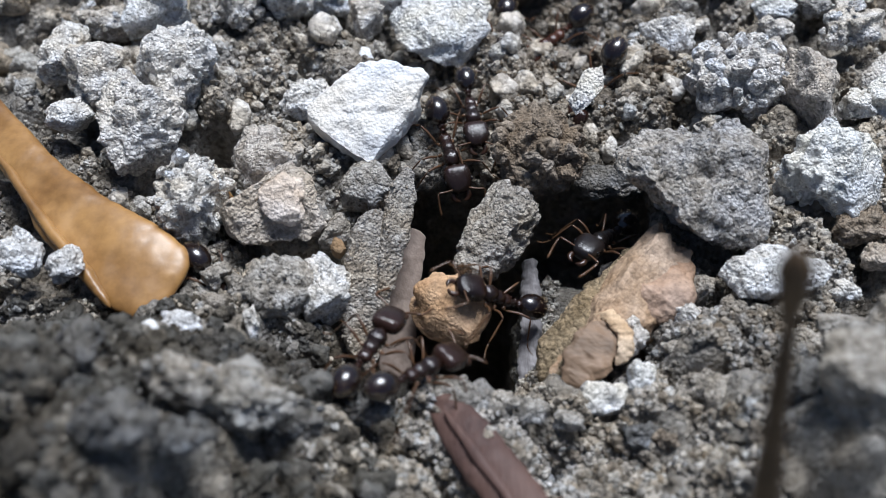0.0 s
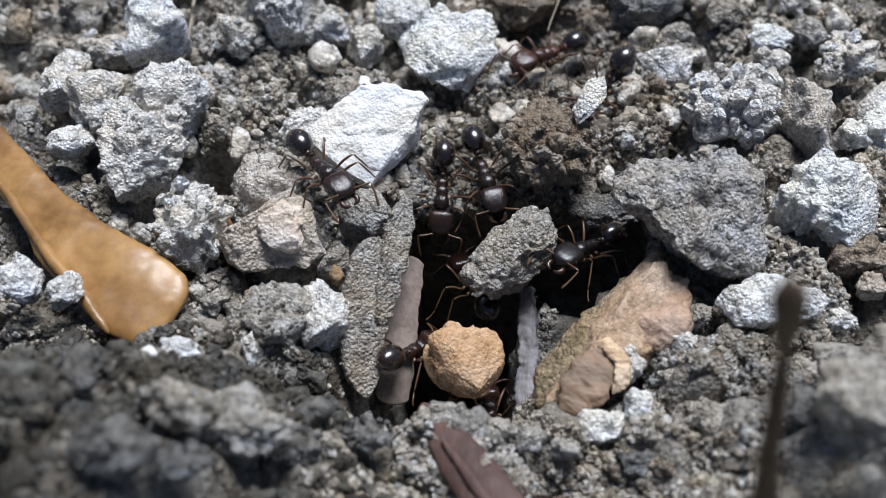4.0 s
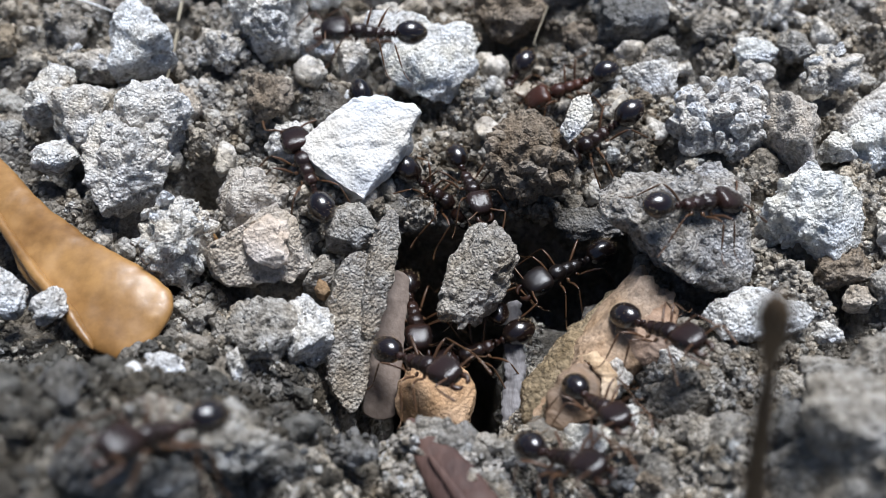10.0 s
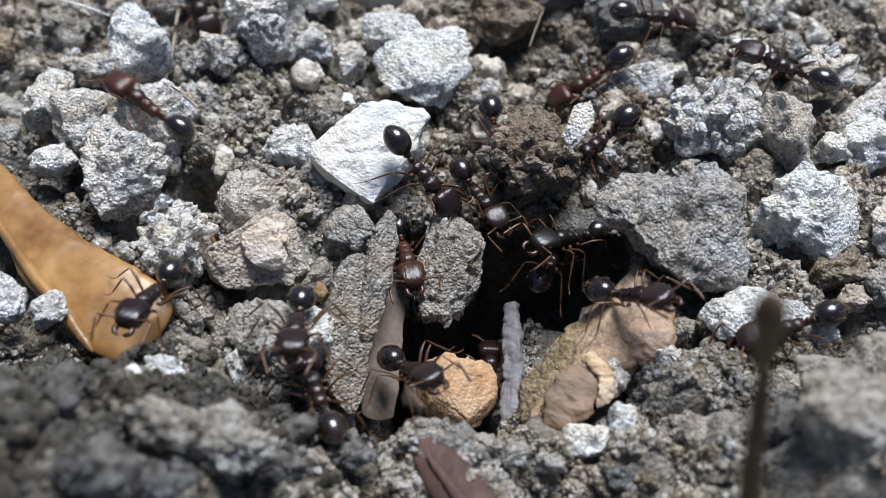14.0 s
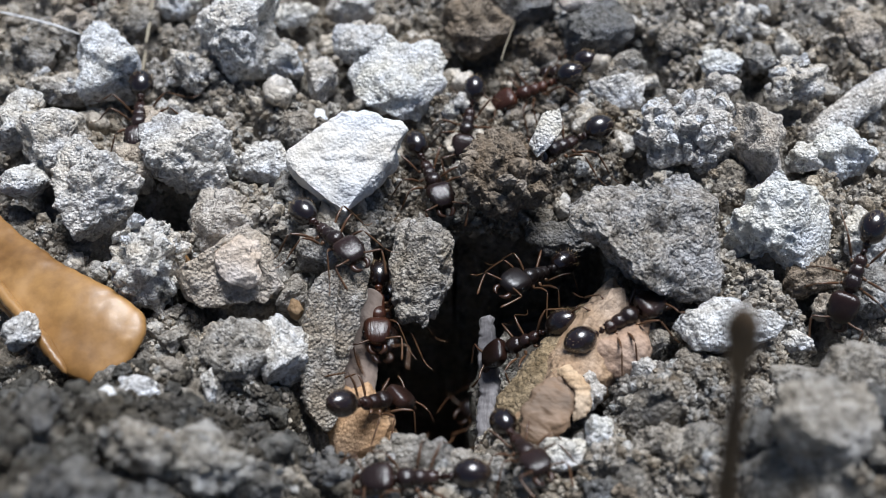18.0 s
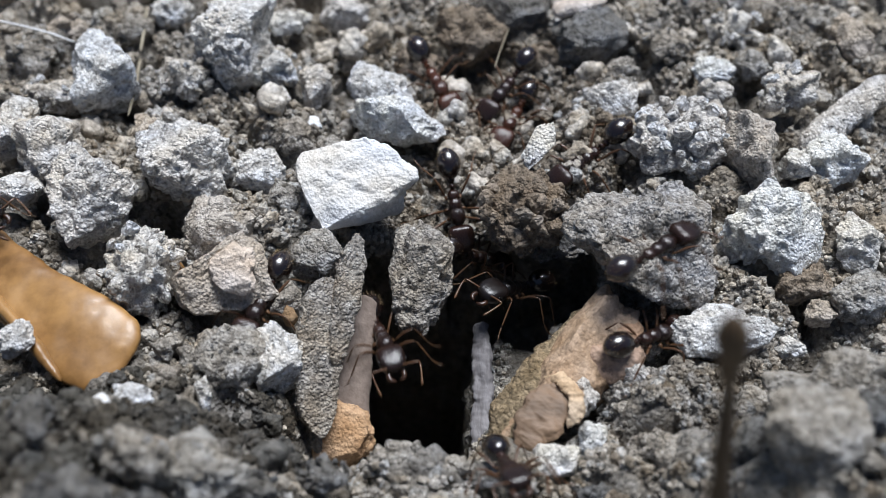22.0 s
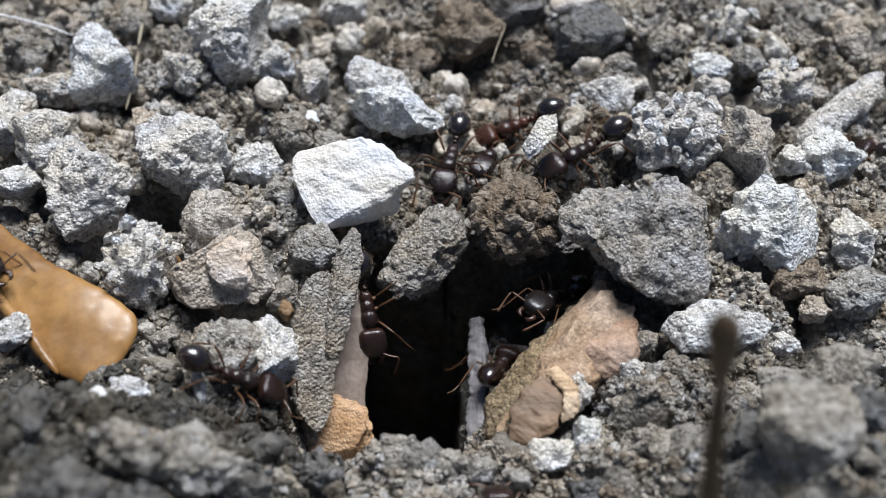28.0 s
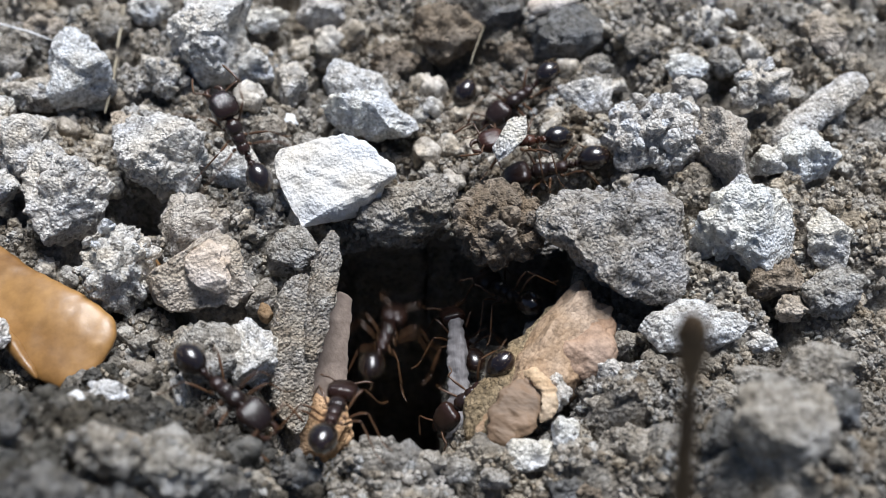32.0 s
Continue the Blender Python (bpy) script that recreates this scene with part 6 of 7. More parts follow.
    ant('brown', 1.15, [(0.00, -6.2, 26.3, 2.7, 14, -7), (3.20, -6.2, 26.3, 2.7, 14, -7), (3.63, -7.6, 23.5, 1.7, 2, -57), (4.07, -9.0, 20.8, 0.6, -10, -107), (4.50, -10.4, 18.0, -0.4, -21, -157), (5.50, -7.0, 7.5, 1.5, -26, -133), (6.00, -5.7, 3.3, 5.3, -24, -131), (7.00, -3.5, 3.0, 2.5, -38, -75), (8.00, -5.4, 1.8, 3.9, -38, -80), (8.33, -5.6, 1.1, 3.7, -13, -29), (8.67, -5.8, 0.2, 3.4, 13, 22), (9.00, -5.9, 0.8, 1.5, 38, 73), (10.00, -9.1, 2.0, 2.7, 9, 23), (11.00, -12.8, 1.9, 5.4, 24, 36), (12.00, -18.0, 6.1, 5.0, -11, 52), (13.00, -25.4, 11.2, 3.5, 0, 49), (14.00, -36.7, 19.1, 1.6, 11, 61), (30.70, -36.7, 19.1, 1.6, 11, 61), (32.00, -37.0, 21.6, 1.7, 12, 60)])
    ant('brown', 1.1, [(0.00, -9.7, 25.4, 3.3, 17, -6), (3.70, -9.7, 25.4, 3.3, 17, -6), (4.13, -9.9, 19.9, 3.3, 16, -53), (4.57, -10.0, 14.5, 3.3, 16, -99), (5.00, -10.2, 9.0, 3.2, 15, -146), (6.00, -7.9, 7.2, 3.4, 27, -133), (6.50, -5.4, 8.8, 1.8, -6, -90), (7.00, -2.9, 10.3, 0.2, -38, -47), (7.50, -2.5, 8.2, 1.5, -7, -98), (8.00, -2.2, 6.0, 2.9, 24, -150), (9.00, -3.2, 7.3, 3.6, -23, -184), (10.00, -6.1, 7.3, -0.0, -38, -161), (11.00, -7.5, -2.7, 2.9, 2, -187), (12.00, -7.8, -4.8, 2.6, 21, -186), (13.00, -8.2, -7.2, 3.7, 22, -198), (14.00, -8.2, -9.5, 4.5, 24, -178), (14.50, -6.7, -7.5, 4.0, 31, -216), (15.00, -5.2, -5.6, 3.4, 38, -255), (17.50, -5.0, -3.7, 3.8, 38, -235), (17.75, -5.6, -2.5, 3.3, 23, -188), (18.00, -6.1, -1.3, 2.8, 9, -141), (18.33, -7.0, -1.0, 3.0, 6, -192), (18.67, -7.9, -0.6, 3.2, 4, -243), (19.00, -8.8, -0.2, 3.5, 2, -294), (20.00, -8.8, -0.7, 3.7, 4, -297), (21.00, -7.3, -0.6, 2.6, -10, -338), (21.33, -8.0, -1.9, 2.2, -9, -292), (21.67, -8.6, -3.1, 1.8, -7, -246), (22.00, -9.3, -4.4, 1.4, -6, -200), (22.50, -7.4, -9.4, 2.6, -22, -141), (23.00, -5.5, -14.3, 3.8, -38, -83), (24.00, -2.4, -19.3, 1.6, -38, -103), (30.70, -2.4, -19.3, 1.6, -38, -103), (32.00, 0.1, -23.2, 3.4, 32, -157)])
    ant('red', 1.06, [(0.00, 0.1, -8.9, -27.8, -20, 3), (4.20, 0.1, -8.9, -27.8, -20, 3), (5.50, -1.8, -7.6, -28.9, -20, 12), (6.40, -4.4, -4.5, 2.2, -19, 8), (6.70, -4.3, -5.0, 2.0, -29, -52), (7.00, -4.2, -5.5, 1.8, -38, -111), (8.00, -1.5, -7.2, -29.5, -20, -171), (9.20, -1.5, -7.2, -29.5, -20, -171), (9.63, -1.2, -7.3, -29.3, -20, -230), (10.07, -1.0, -7.5, -29.1, -20, -290), (10.50, -0.8, -7.6, -28.9, -20, -349), (11.50, -4.2, -3.4, -2.3, -8, -361), (11.67, -3.9, -4.3, -1.6, 2, -302), (11.83, -3.5, -5.1, -0.9, 11, -242), (12.00, -3.2, -6.0, -0.2, 20, -183), (13.00, -3.2, -3.3, -1.4, 14, -156), (14.00, -3.5, -1.7, 0.4, 10, -167), (14.33, -2.8, -2.2, -9.6, 0, -113), (14.67, -2.2, -2.7, -19.5, -10, -60), (15.00, -1.5, -3.2, -29.5, -20, -7), (17.00, -2.6, -0.3, -3.6, -14, 15), (17.33, -2.9, -1.3, -2.7, -8, 70), (17.67, -3.3, -2.3, -1.7, -2, 125), (18.00, -3.6, -3.3, -0.8, 5, 181), (19.00, 0.1, -3.1, -25.7, -20, 190), (30.70, 0.1, -3.1, -25.7, -20, 190), (32.00, 0.0, -3.1, -25.7, -20, 189)])
    ant('dark', 1.1, [(0.00, -29.5, -7.2, 4.3, 38, 167), (7.70, -29.5, -7.2, 4.3, 38, 167), (8.13, -21.2, 4.2, 4.0, 32, 111), (8.57, -12.9, 15.5, 3.8, 25, 54), (9.00, -4.6, 26.9, 3.5, 19, -3), (9.50, -5.4, 18.6, 4.4, 15, 49), (10.00, -6.2, 10.3, 5.3, 11, 101), (10.50, -7.0, 2.0, 6.1, 7, 153), (12.00, -14.6, -2.6, 3.8, -2, 114), (13.00, -15.3, -3.4, 0.5, -38, 100), (13.50, -15.4, -5.7, 2.5, -8, 133), (14.00, -15.5, -7.9, 4.4, 22, 166), (14.50, -13.6, -12.7, 8.3, 18, 200), (15.00, -11.7, -17.6, 12.3, 15, 234), (16.00, -4.4, -22.0, 5.1, 26, 213), (30.70, -4.4, -22.0, 5.1, 26, 213), (32.00, -2.9, -22.5, 1.6, -38, 246)])
    ant('red', 1.08, [(0.00, -14.0, 29.7, 2.5, 22, -7), (9.70, -14.0, 29.7, 2.5, 22, -7), (10.13, -11.8, 26.8, 2.1, 9, -64), (10.57, -9.6, 24.0, 1.8, -4, -120), (11.00, -7.3, 21.1, 1.5, -16, -177), (11.33, -7.2, 14.1, 2.0, -14, -229), (11.67, -7.1, 7.1, 2.6, -13, -282), (12.00, -6.9, 0.1, 3.1, -11, -334), (13.00, -10.6, 0.0, 2.8, 25, -285), (14.00, -17.8, 4.7, 5.0, 15, -302), (15.00, -32.5, 14.8, 2.5, 11, -299), (30.70, -32.5, 14.8, 2.5, 11, -299), (32.00, -35.3, 22.5, 1.0, 18, -296)])
    ant('brown', 1.13, [(0.00, -20.5, 28.2, 3.4, 17, 6), (12.20, -20.5, 28.2, 3.4, 17, 6), (12.63, -20.0, 25.9, 2.7, 6, -49), (13.07, -19.4, 23.6, 2.1, -5, -104), (13.50, -18.9, 21.2, 1.5, -17, -159), (15.00, -12.0, 9.9, 2.5, -34, -118), (15.50, -8.5, 6.8, 3.3, -5, -123), (16.50, -5.1, -2.0, 4.4, 7, -162), (17.00, -5.2, -1.5, 2.7, 22, -198), (17.50, -5.2, -1.0, 1.0, 38, -235), (17.85, -3.9, -2.5, -1.3, 24, -201), (18.20, -2.5, -4.0, -3.6, 10, -166), (19.70, -1.5, -4.3, -28.7, -20, -179), (32.00, -1.5, -4.3, -28.7, -20, -179)])
    ant('brown', 1.08, [(0.00, -27.3, 28.0, 3.4, 20, 7), (12.20, -27.3, 28.0, 3.4, 20, 7), (12.63, -26.3, 25.8, 2.4, 5, -44), (13.07, -25.3, 23.6, 1.3, -11, -96), (13.50, -24.2, 21.4, 0.3, -27, -148), (15.00, -13.3, 4.1, 1.6, -35, -126), (15.50, -8.3, -2.0, 3.2, 3, -138), (16.50, -3.9, -4.9, -1.3, 16, -156), (18.00, -1.8, -9.2, -25.2, -20, -170), (30.70, -1.8, -9.2, -25.2, -20, -170), (32.00, -1.5, -9.2, -25.2, -20, -170)])
    ant('brown', 1.1, [(0.00, -1.8, -2.5, -29.1, -20, 12), (12.50, -1.8, -2.5, -29.1, -20, 12), (13.80, -3.8, -1.7, -4.3, -7, 11), (14.40, -4.7, 0.4, 0.9, 38, 70), (15.00, -6.7, 0.9, 3.7, 28, 67), (15.50, -8.2, 0.3, 4.8, 35, 56), (16.50, -13.8, 6.6, 3.4, 4, 51), (16.83, -14.8, 7.7, 2.6, -2, 98), (17.17, -15.7, 8.8, 1.7, -7, 146), (17.50, -16.7, 9.9, 0.9, -13, 193), (18.00, -17.5, 7.9, 2.5, -3, 186), (19.00, -15.8, 3.6, 3.6, -13, 197), (19.50, -17.8, 4.4, 3.3, 5, 143), (20.00, -19.8, 5.3, 3.0, 23, 90), (21.00, -30.4, 10.3, 1.8, -6, 70), (30.70, -30.4, 10.3, 1.8, -6, 70), (32.00, -32.5, 9.9, 1.7, -6, 71)])
    ant('brown', 1.06, [(0.00, -28.9, 26.0, 2.6, 21, 7), (16.70, -28.9, 26.0, 2.6, 21, 7), (17.13, -27.3, 24.9, 2.2, 9, -42), (17.57, -25.8, 23.8, 1.8, -3, -92), (18.00, -24.2, 22.7, 1.3, -15, -141), (19.00, -23.7, 12.2, 0.8, -37, -110), (20.00, -7.9, 7.5, 2.4, -7, -90), (20.50, -5.6, 2.4, 4.6, -9, -122), (21.00, -3.2, -0.5, 4.2, -11, -153), (22.00, -3.0, -5.0, -0.6, 9, -162), (23.00, -0.7, -5.5, -25.7, -20, -170), (30.70, -0.7, -5.5, -25.7, -20, -170), (32.00, -1.5, -5.5, -25.7, -20, -170)])
    ant('red', 1.08, [(0.00, -4.3, 29.4, 2.8, 21, -3), (18.70, -4.3, 29.4, 2.8, 21, -3), (19.13, -3.0, 28.4, 1.8, 6, -62), (19.57, -1.7, 27.4, 0.8, -8, -121), (20.00, -0.4, 26.3, -0.2, -22, -180), (21.00, -0.5, 17.9, 1.4, -18, -187), (22.00, -0.2, 12.4, 1.6, -21, -150), (23.00, 0.5, 1.6, 2.0, 1, -210), (23.50, -0.3, 0.8, 3.5, 18, -260), (24.00, -1.1, -0.1, 4.9, 34, -311), (25.00, -7.5, 12.5, 4.2, 26, -356), (26.00, -9.6, 28.9, 3.7, 33, -359), (30.70, -9.6, 28.9, 3.7, 33, -359), (32.00, -8.5, 33.5, 4.5, 37, -360)])
    ant('dark', 1.08, [(0.00, -33.8, -2.6, 1.0, -20, 74), (20.70, -33.8, -2.6, 1.0, -20, 74), (21.13, -30.9, -1.6, 1.9, -10, 129), (21.57, -28.0, -0.5, 2.8, -1, 184), (22.00, -25.1, 0.5, 3.7, 9, 239), (23.00, -21.8, -0.7, 3.8, 14, 240), (24.00, -14.7, -6.7, 2.9, -20, 261), (25.00, -10.7, -8.8, 2.5, -23, 247), (26.00, -4.3, -14.5, 3.6, 32, 219), (27.00, -0.1, -20.7, 4.7, 29, 210), (30.70, -0.1, -20.7, 4.7, 29, 210), (32.00, 0.9, -22.8, 2.9, 31, 210)])
    ant('dark', 1.1, [(0.00, -32.1, -6.8, 1.7, -23, 73), (26.70, -32.1, -6.8, 1.7, -23, 73), (27.13, -29.5, -5.7, 2.2, -11, 128), (27.57, -26.8, -4.6, 2.7, 1, 184), (28.00, -24.1, -3.5, 3.3, 12, 239), (29.00, -15.6, -5.9, 2.4, -38, 267), (30.00, -7.6, -11.7, 1.4, -21, 244), (31.00, -3.2, -17.5, 5.1, 28, 234), (32.00, 2.3, -19.1, 2.0, -38, 285)])
    ant('brown', 1.06, [(0.00, -31.2, -10.0, 1.3, -23, 75), (25.20, -31.2, -10.0, 1.3, -23, 75), (25.63, -26.7, -9.1, 2.0, -14, 132), (26.07, -22.2, -8.2, 2.7, -5, 190), (26.50, -17.7, -7.3, 3.5, 4, 248), (27.50, -12.4, -8.7, 2.4, 7, 247), (28.00, -9.5, -10.0, 2.4, -36, 268), (29.00, -8.3, -11.5, 2.0, -20, 247), (29.50, -6.4, -10.5, 1.7, -3, 212), (30.00, -4.4, -9.5, 1.3, 15, 176), (30.33, -3.0, -8.8, -8.9, 3, 231), (30.67, -1.5, -8.0, -19.1, -8, 287), (31.00, -0.1, -7.3, -29.3, -20, 343), (32.00, -1.6, -3.9, -2.5, -12, 344)])
    ant('brown', 1.1, [(0.00, -1.8, -2.5, -29.1, -20, 12), (27.30, -1.8, -2.5, -29.1, -20, 12), (28.60, -0.2, -3.2, -24.6, -20, 19), (30.00, -3.5, -2.4, 0.7, 15, -8), (30.50, -4.7, -0.3, 1.1, 24, 24), (31.00, -5.8, -0.0, 4.0, 33, 55), (32.00, -9.5, 4.0, 5.0, 38, 34)])
    ant('dark', 1.1, [(0.00, -25.3, 27.8, 3.6, 19, 7), (27.20, -25.3, 27.8, 3.6, 19, 7), (27.63, -23.2, 26.1, 2.9, 7, 65), (28.07, -21.1, 24.5, 2.1, -5, 123), (28.50, -19.0, 22.8, 1.4, -17, 181), (30.00, -18.8, 12.2, 1.5, -13, 173), (31.00, -14.8, -0.7, 4.5, -10, 187), (32.00, -8.8, -11.4, 3.5, -8, 229)])
    ant('brown', 1.06, [(0.00, -1.8, -9.5, -24.7, -20, -5), (25.70, -1.8, -9.5, -24.7, -20, -5), (27.00, -2.8, -1.7, -4.7, -17, 7), (27.20, -3.2, -3.0, -2.0, 1, 62), (27.40, -3.5, -4.2, 0.8, 20, 116), (27.60, -3.9, -5.5, 3.5, 38, 171), (28.00, -3.6, -3.8, -0.2, -38, 192), (28.33, -3.4, -5.7, -0.9, -38, 234), (28.67, -3.1, -7.6, -1.6, -38, 275), (29.00, -2.9, -9.5, -2.3, -38, 316), (30.00, -2.5, -9.5, -2.4, -38, 324), (31.00, -1.3, -12.3, 1.2, -35, 330), (32.00, -3.7, -12.1, 2.8, -25, 350)])
    ant('brown', 1.1, [(0.00, -0.9, -3.8, -27.8, -20, 139), (0.33, 0.7, -3.1, -20.1, -19, 89), (0.67, 2.4, -2.4, -12.4, -18, 39), (1.00, 4.1, -1.7, -4.8, -17, -11), (1.17, 5.1, -3.6, -1.9, 1, -52), (1.33, 6.1, -5.6, 0.9, 20, -93), (1.50, 7.1, -7.5, 3.7, 38, -134), (1.75, 9.8, -5.8, 4.2, 17, -97), (2.00, 12.4, -4.1, 4.8, -4, -61), (2.33, 15.5, 0.3, 4.1, -3, -108), (2.67, 18.6, 4.6, 3.4, -3, -156), (3.00, 21.6, 8.9, 2.7, -2, -203), (3.33, 24.2, 10.2, 2.5, -2, -156), (3.67, 26.9, 11.6, 2.3, -2, -108), (4.00, 29.5, 12.9, 2.1, -2, -60), (30.70, 29.5, 12.9, 2.1, -2, -60), (32.00, 38.0, 15.5, 1.8, 3, -65)])
    ant('brown', 1.06, [(0.00, 11.8, -22.9, 5.0, -38, -79), (0.33, 10.2, -21.3, 4.8, -36, -35), (0.67, 8.6, -19.8, 4.6, -34, 10), (1.00, 7.0, -18.3, 4.4, -31, 55), (2.00, 7.0, -18.2, 3.6, -38, 55), (3.00, 8.1, -18.1, 4.2, -38, 29), (3.33, 9.3, -19.7, 4.2, -38, -13), (3.67, 10.5, -21.3, 4.3, -38, -55), (4.00, 11.7, -22.8, 4.3, -38, -98), (30.70, 11.7, -22.8, 4.3, -38, -98), (32.00, 14.2, -24.2, 5.6, -38, -110)])
    ant('brown', 1.1, [(0.00, 19.7, 30.8, 2.2, 20, -3), (5.20, 19.7, 30.8, 2.2, 20, -3), (5.63, 19.1, 28.0, 1.9, 10, 48), (6.07, 18.5, 25.1, 1.7, 1, 99), (6.50, 17.8, 22.2, 1.4, -8, 151), (8.00, 12.8, 15.3, 1.2, -31, 111), (9.00, 9.2, 3.8, 0.2, -37, 137), (9.33, 9.9, 1.7, 2.0, -31, 189), (9.67, 10.5, -0.4, 3.8, -25, 242), (10.00, 11.1, -2.4, 5.6, -19, 294), (11.00, 13.3, -1.8, 7.8, 29, 283), (11.50, 16.6, -0.3, 5.9, 26, 243), (12.00, 19.9, 1.1, 3.9, 23, 203), (12.33, 20.2, 2.9, 4.5, 25, 258), (12.67, 20.5, 4.7, 5.0, 27, 312), (13.00, 20.7, 6.4, 5.5, 30, 367), (13.50, 19.0, 7.8, 5.0, 19, 397), (14.00, 17.3, 9.2, 4.5, 8, 428), (15.00, 12.5, 4.5, 3.5, -38, 459), (16.50, 7.8, -2.8, 4.3, -38, 419), (17.00, 6.9, -2.5, 1.2, -7, 451), (17.50, 6.0, -2.1, -1.9, 25, 484), (19.00, -1.5, -3.6, -27.8, -20, 474), (32.00, -1.5, -3.6, -27.8, -20, 474)])
    ant('brown', 1.08, [(0.00, 25.6, -4.2, 1.2, -21, -66), (9.70, 25.6, -4.2, 1.2, -21, -66), (10.13, 24.8, -4.2, 1.8, -6, -6), (10.57, 23.9, -4.3, 2.3, 9, 53), (11.00, 23.0, -4.3, 2.9, 24, 113), (11.50, 21.3, -4.0, 2.3, -7, 65), (12.00, 19.5, -3.7, 1.8, -38, 18), (13.00, 18.4, -4.5, 1.3, -26, 43), (13.50, 17.0, -5.9, 1.6, -14, 77), (14.00, 15.7, -7.3, 2.0, -2, 110), (15.00, 10.4, -10.3, 4.1, 11, 111), (15.60, 7.9, -9.7, 2.8, -13, 78), (16.20, 5.4, -9.1, 1.5, -37, 45), (16.70, 1.8, -6.5, -11.6, -29, 101), (17.20, -1.9, -3.9, -24.7, -20, 157), (30.70, -1.9, -3.9, -24.7, -20, 157), (32.00, -1.2, -9.5, -29.5, -20, 158)])
    ant('dark', 1.1, [(0.00, 26.0, -1.1, 2.0, -20, -65), (14.70, 26.0, -1.1, 2.0, -20, -65), (15.13, 26.4, 0.4, 2.2, -14, -117), (15.57, 26.8, 2.0, 2.4, -8, -169), (16.00, 27.2, 3.5, 2.6, -1, -221), (18.00, 20.8, -4.1, 3.2, -35, -206), (18.33, 22.5, -4.2, 2.8, -26, -150), (18.67, 24.2, -4.2, 2.3, -17, -95), (19.00, 25.9, -4.3, 1.8, -8, -39), (19.33, 21.8, -4.2, 2.2, -2, 6), (19.67, 17.8, -4.2, 2.6, 4, 51), (20.00, 13.8, -4.1, 2.9, 10, 96), (20.33, 15.8, -4.5, 2.7, 4, 40), (20.67, 17.8, -4.9, 2.4, -2, -15), (21.00, 19.8, -5.4, 2.1, -8, -71), (22.00, 28.5, -3.8, 2.2, -14, -68), (30.70, 28.5, -3.8, 2.2, -14, -68), (32.00, 32.9, -3.1, 0.8, -12, -70)])
    ant('brown', 1.08, [(0.00, -1.7, -6.9, -24.6, -20, 10), (17.70, -1.7, -6.9, -24.6, -20, 10), (19.00, -0.2, -9.1, -24.6, -20, -10), (20.00, 3.3, -6.2, -1.8, -18, -42), (20.50, 5.3, -7.1, 0.9, 10, -86), (21.00, 7.3, -8.0, 3.6, 38, -130), (21.50, 9.1, -7.3, 2.6, 10, -95), (22.00, 10.9, -6.5, 1.6, -17, -60), (23.00, 18.1, -5.2, 1.7, 4, -112), (24.00, 26.7, -6.2, 0.6, -29, -78), (30.70, 26.7, -6.2, 0.6, -29, -78), (32.00, 31.2, -7.4, 1.5, -27, -79)])
    ant('brown', 1.1, [(0.00, -0.9, -9.4, -24.7, -20, 46), (19.10, -0.9, -9.4, -24.7, -20, 46), (20.40, -1.4, -9.5, -27.8, -20, 26), (20.60, 1.1, -7.8, -18.3, -8, 81), (20.80, 3.6, -6.1, -8.8, 3, 136), (21.00, 6.1, -4.3, 0.6, 15, 191), (21.50, 8.6, -3.9, 2.7, 5, 249), (22.00, 11.0, -3.4, 4.7, -4, 306), (23.00, 25.4, 12.5, 4.3, 17, 363), (23.50, 22.3, 14.8, 2.8, -4, 410), (24.00, 19.2, 17.1, 1.2, -25, 458), (25.00, 13.8, 28.9, 3.1, 20, 404), (30.70, 13.8, 28.9, 3.1, 20, 404), (32.00, 16.1, 36.0, 2.2, 31, 419)])
    ant('brown', 1.08, [(0.00, 0.1, -9.1, -24.6, -20, 10), (22.00, 0.1, -9.1, -24.6, -20, 10), (23.30, 3.2, -4.7, -2.9, -21, -24), (24.00, 4.1, -4.5, -2.0, -24, -28), (24.50, 6.3, -4.9, 1.1, 7, -71), (25.00, 8.5, -5.3, 4.2, 38, -114), (25.65, 8.6, -6.1, 4.1, 29, -163), (26.30, 8.7, -6.9, 4.1, 19, -211), (27.50, 5.9, -3.9, -1.2, 18, -232), (27.67, 5.1, -4.4, -1.9, 0, -282), (27.83, 4.4, -4.9, -2.6, -19, -331), (28.00, 3.6, -5.3, -3.2, -38, -381), (29.00, -1.5, -6.0, -25.5, -20, -371), (30.70, -1.5, -6.0, -25.5, -20, -371), (32.00, -0.2, -6.0, -25.5, -20, -371)])
    ant('brown', 1.08, [(0.00, 28.8, 1.6, 0.9, -20, -70), (26.20, 28.8, 1.6, 0.9, -20, -70), (26.85, 29.0, 4.6, 1.0, -29, -17), (27.50, 29.2, 7.6, 1.1, -38, 36), (28.25, 23.2, 4.9, 2.3, -21, 75), (29.00, 17.3, 2.1, 3.6, -3, 114), (30.00, 15.4, 18.9, 1.6, -17, 94), (30.50, 13.5, 25.5, 1.8, 3, 61), (31.00, 11.7, 32.2, 2.1, 23, 28), (32.00, 11.5, 35.2, 2.1, 26, 30)])
    ant('brown', 1.08, [(0.00, -0.9, -6.9, -26.3, -20, 116), (27.20, -0.9, -6.9, -26.3, -20, 116), (28.50, 10.8, -3.6, 3.2, -38, 57), (29.30, 9.1, -3.8, 3.7, -38, 74), (30.00, 7.5, -4.8, 2.7, -38, 91), (31.00, 7.6, -2.8, -1.5, 12, 134), (31.50, 5.1, -2.5, -3.1, -2, 75), (32.00, 2.6, -2.2, -4.7, -16, 16)])
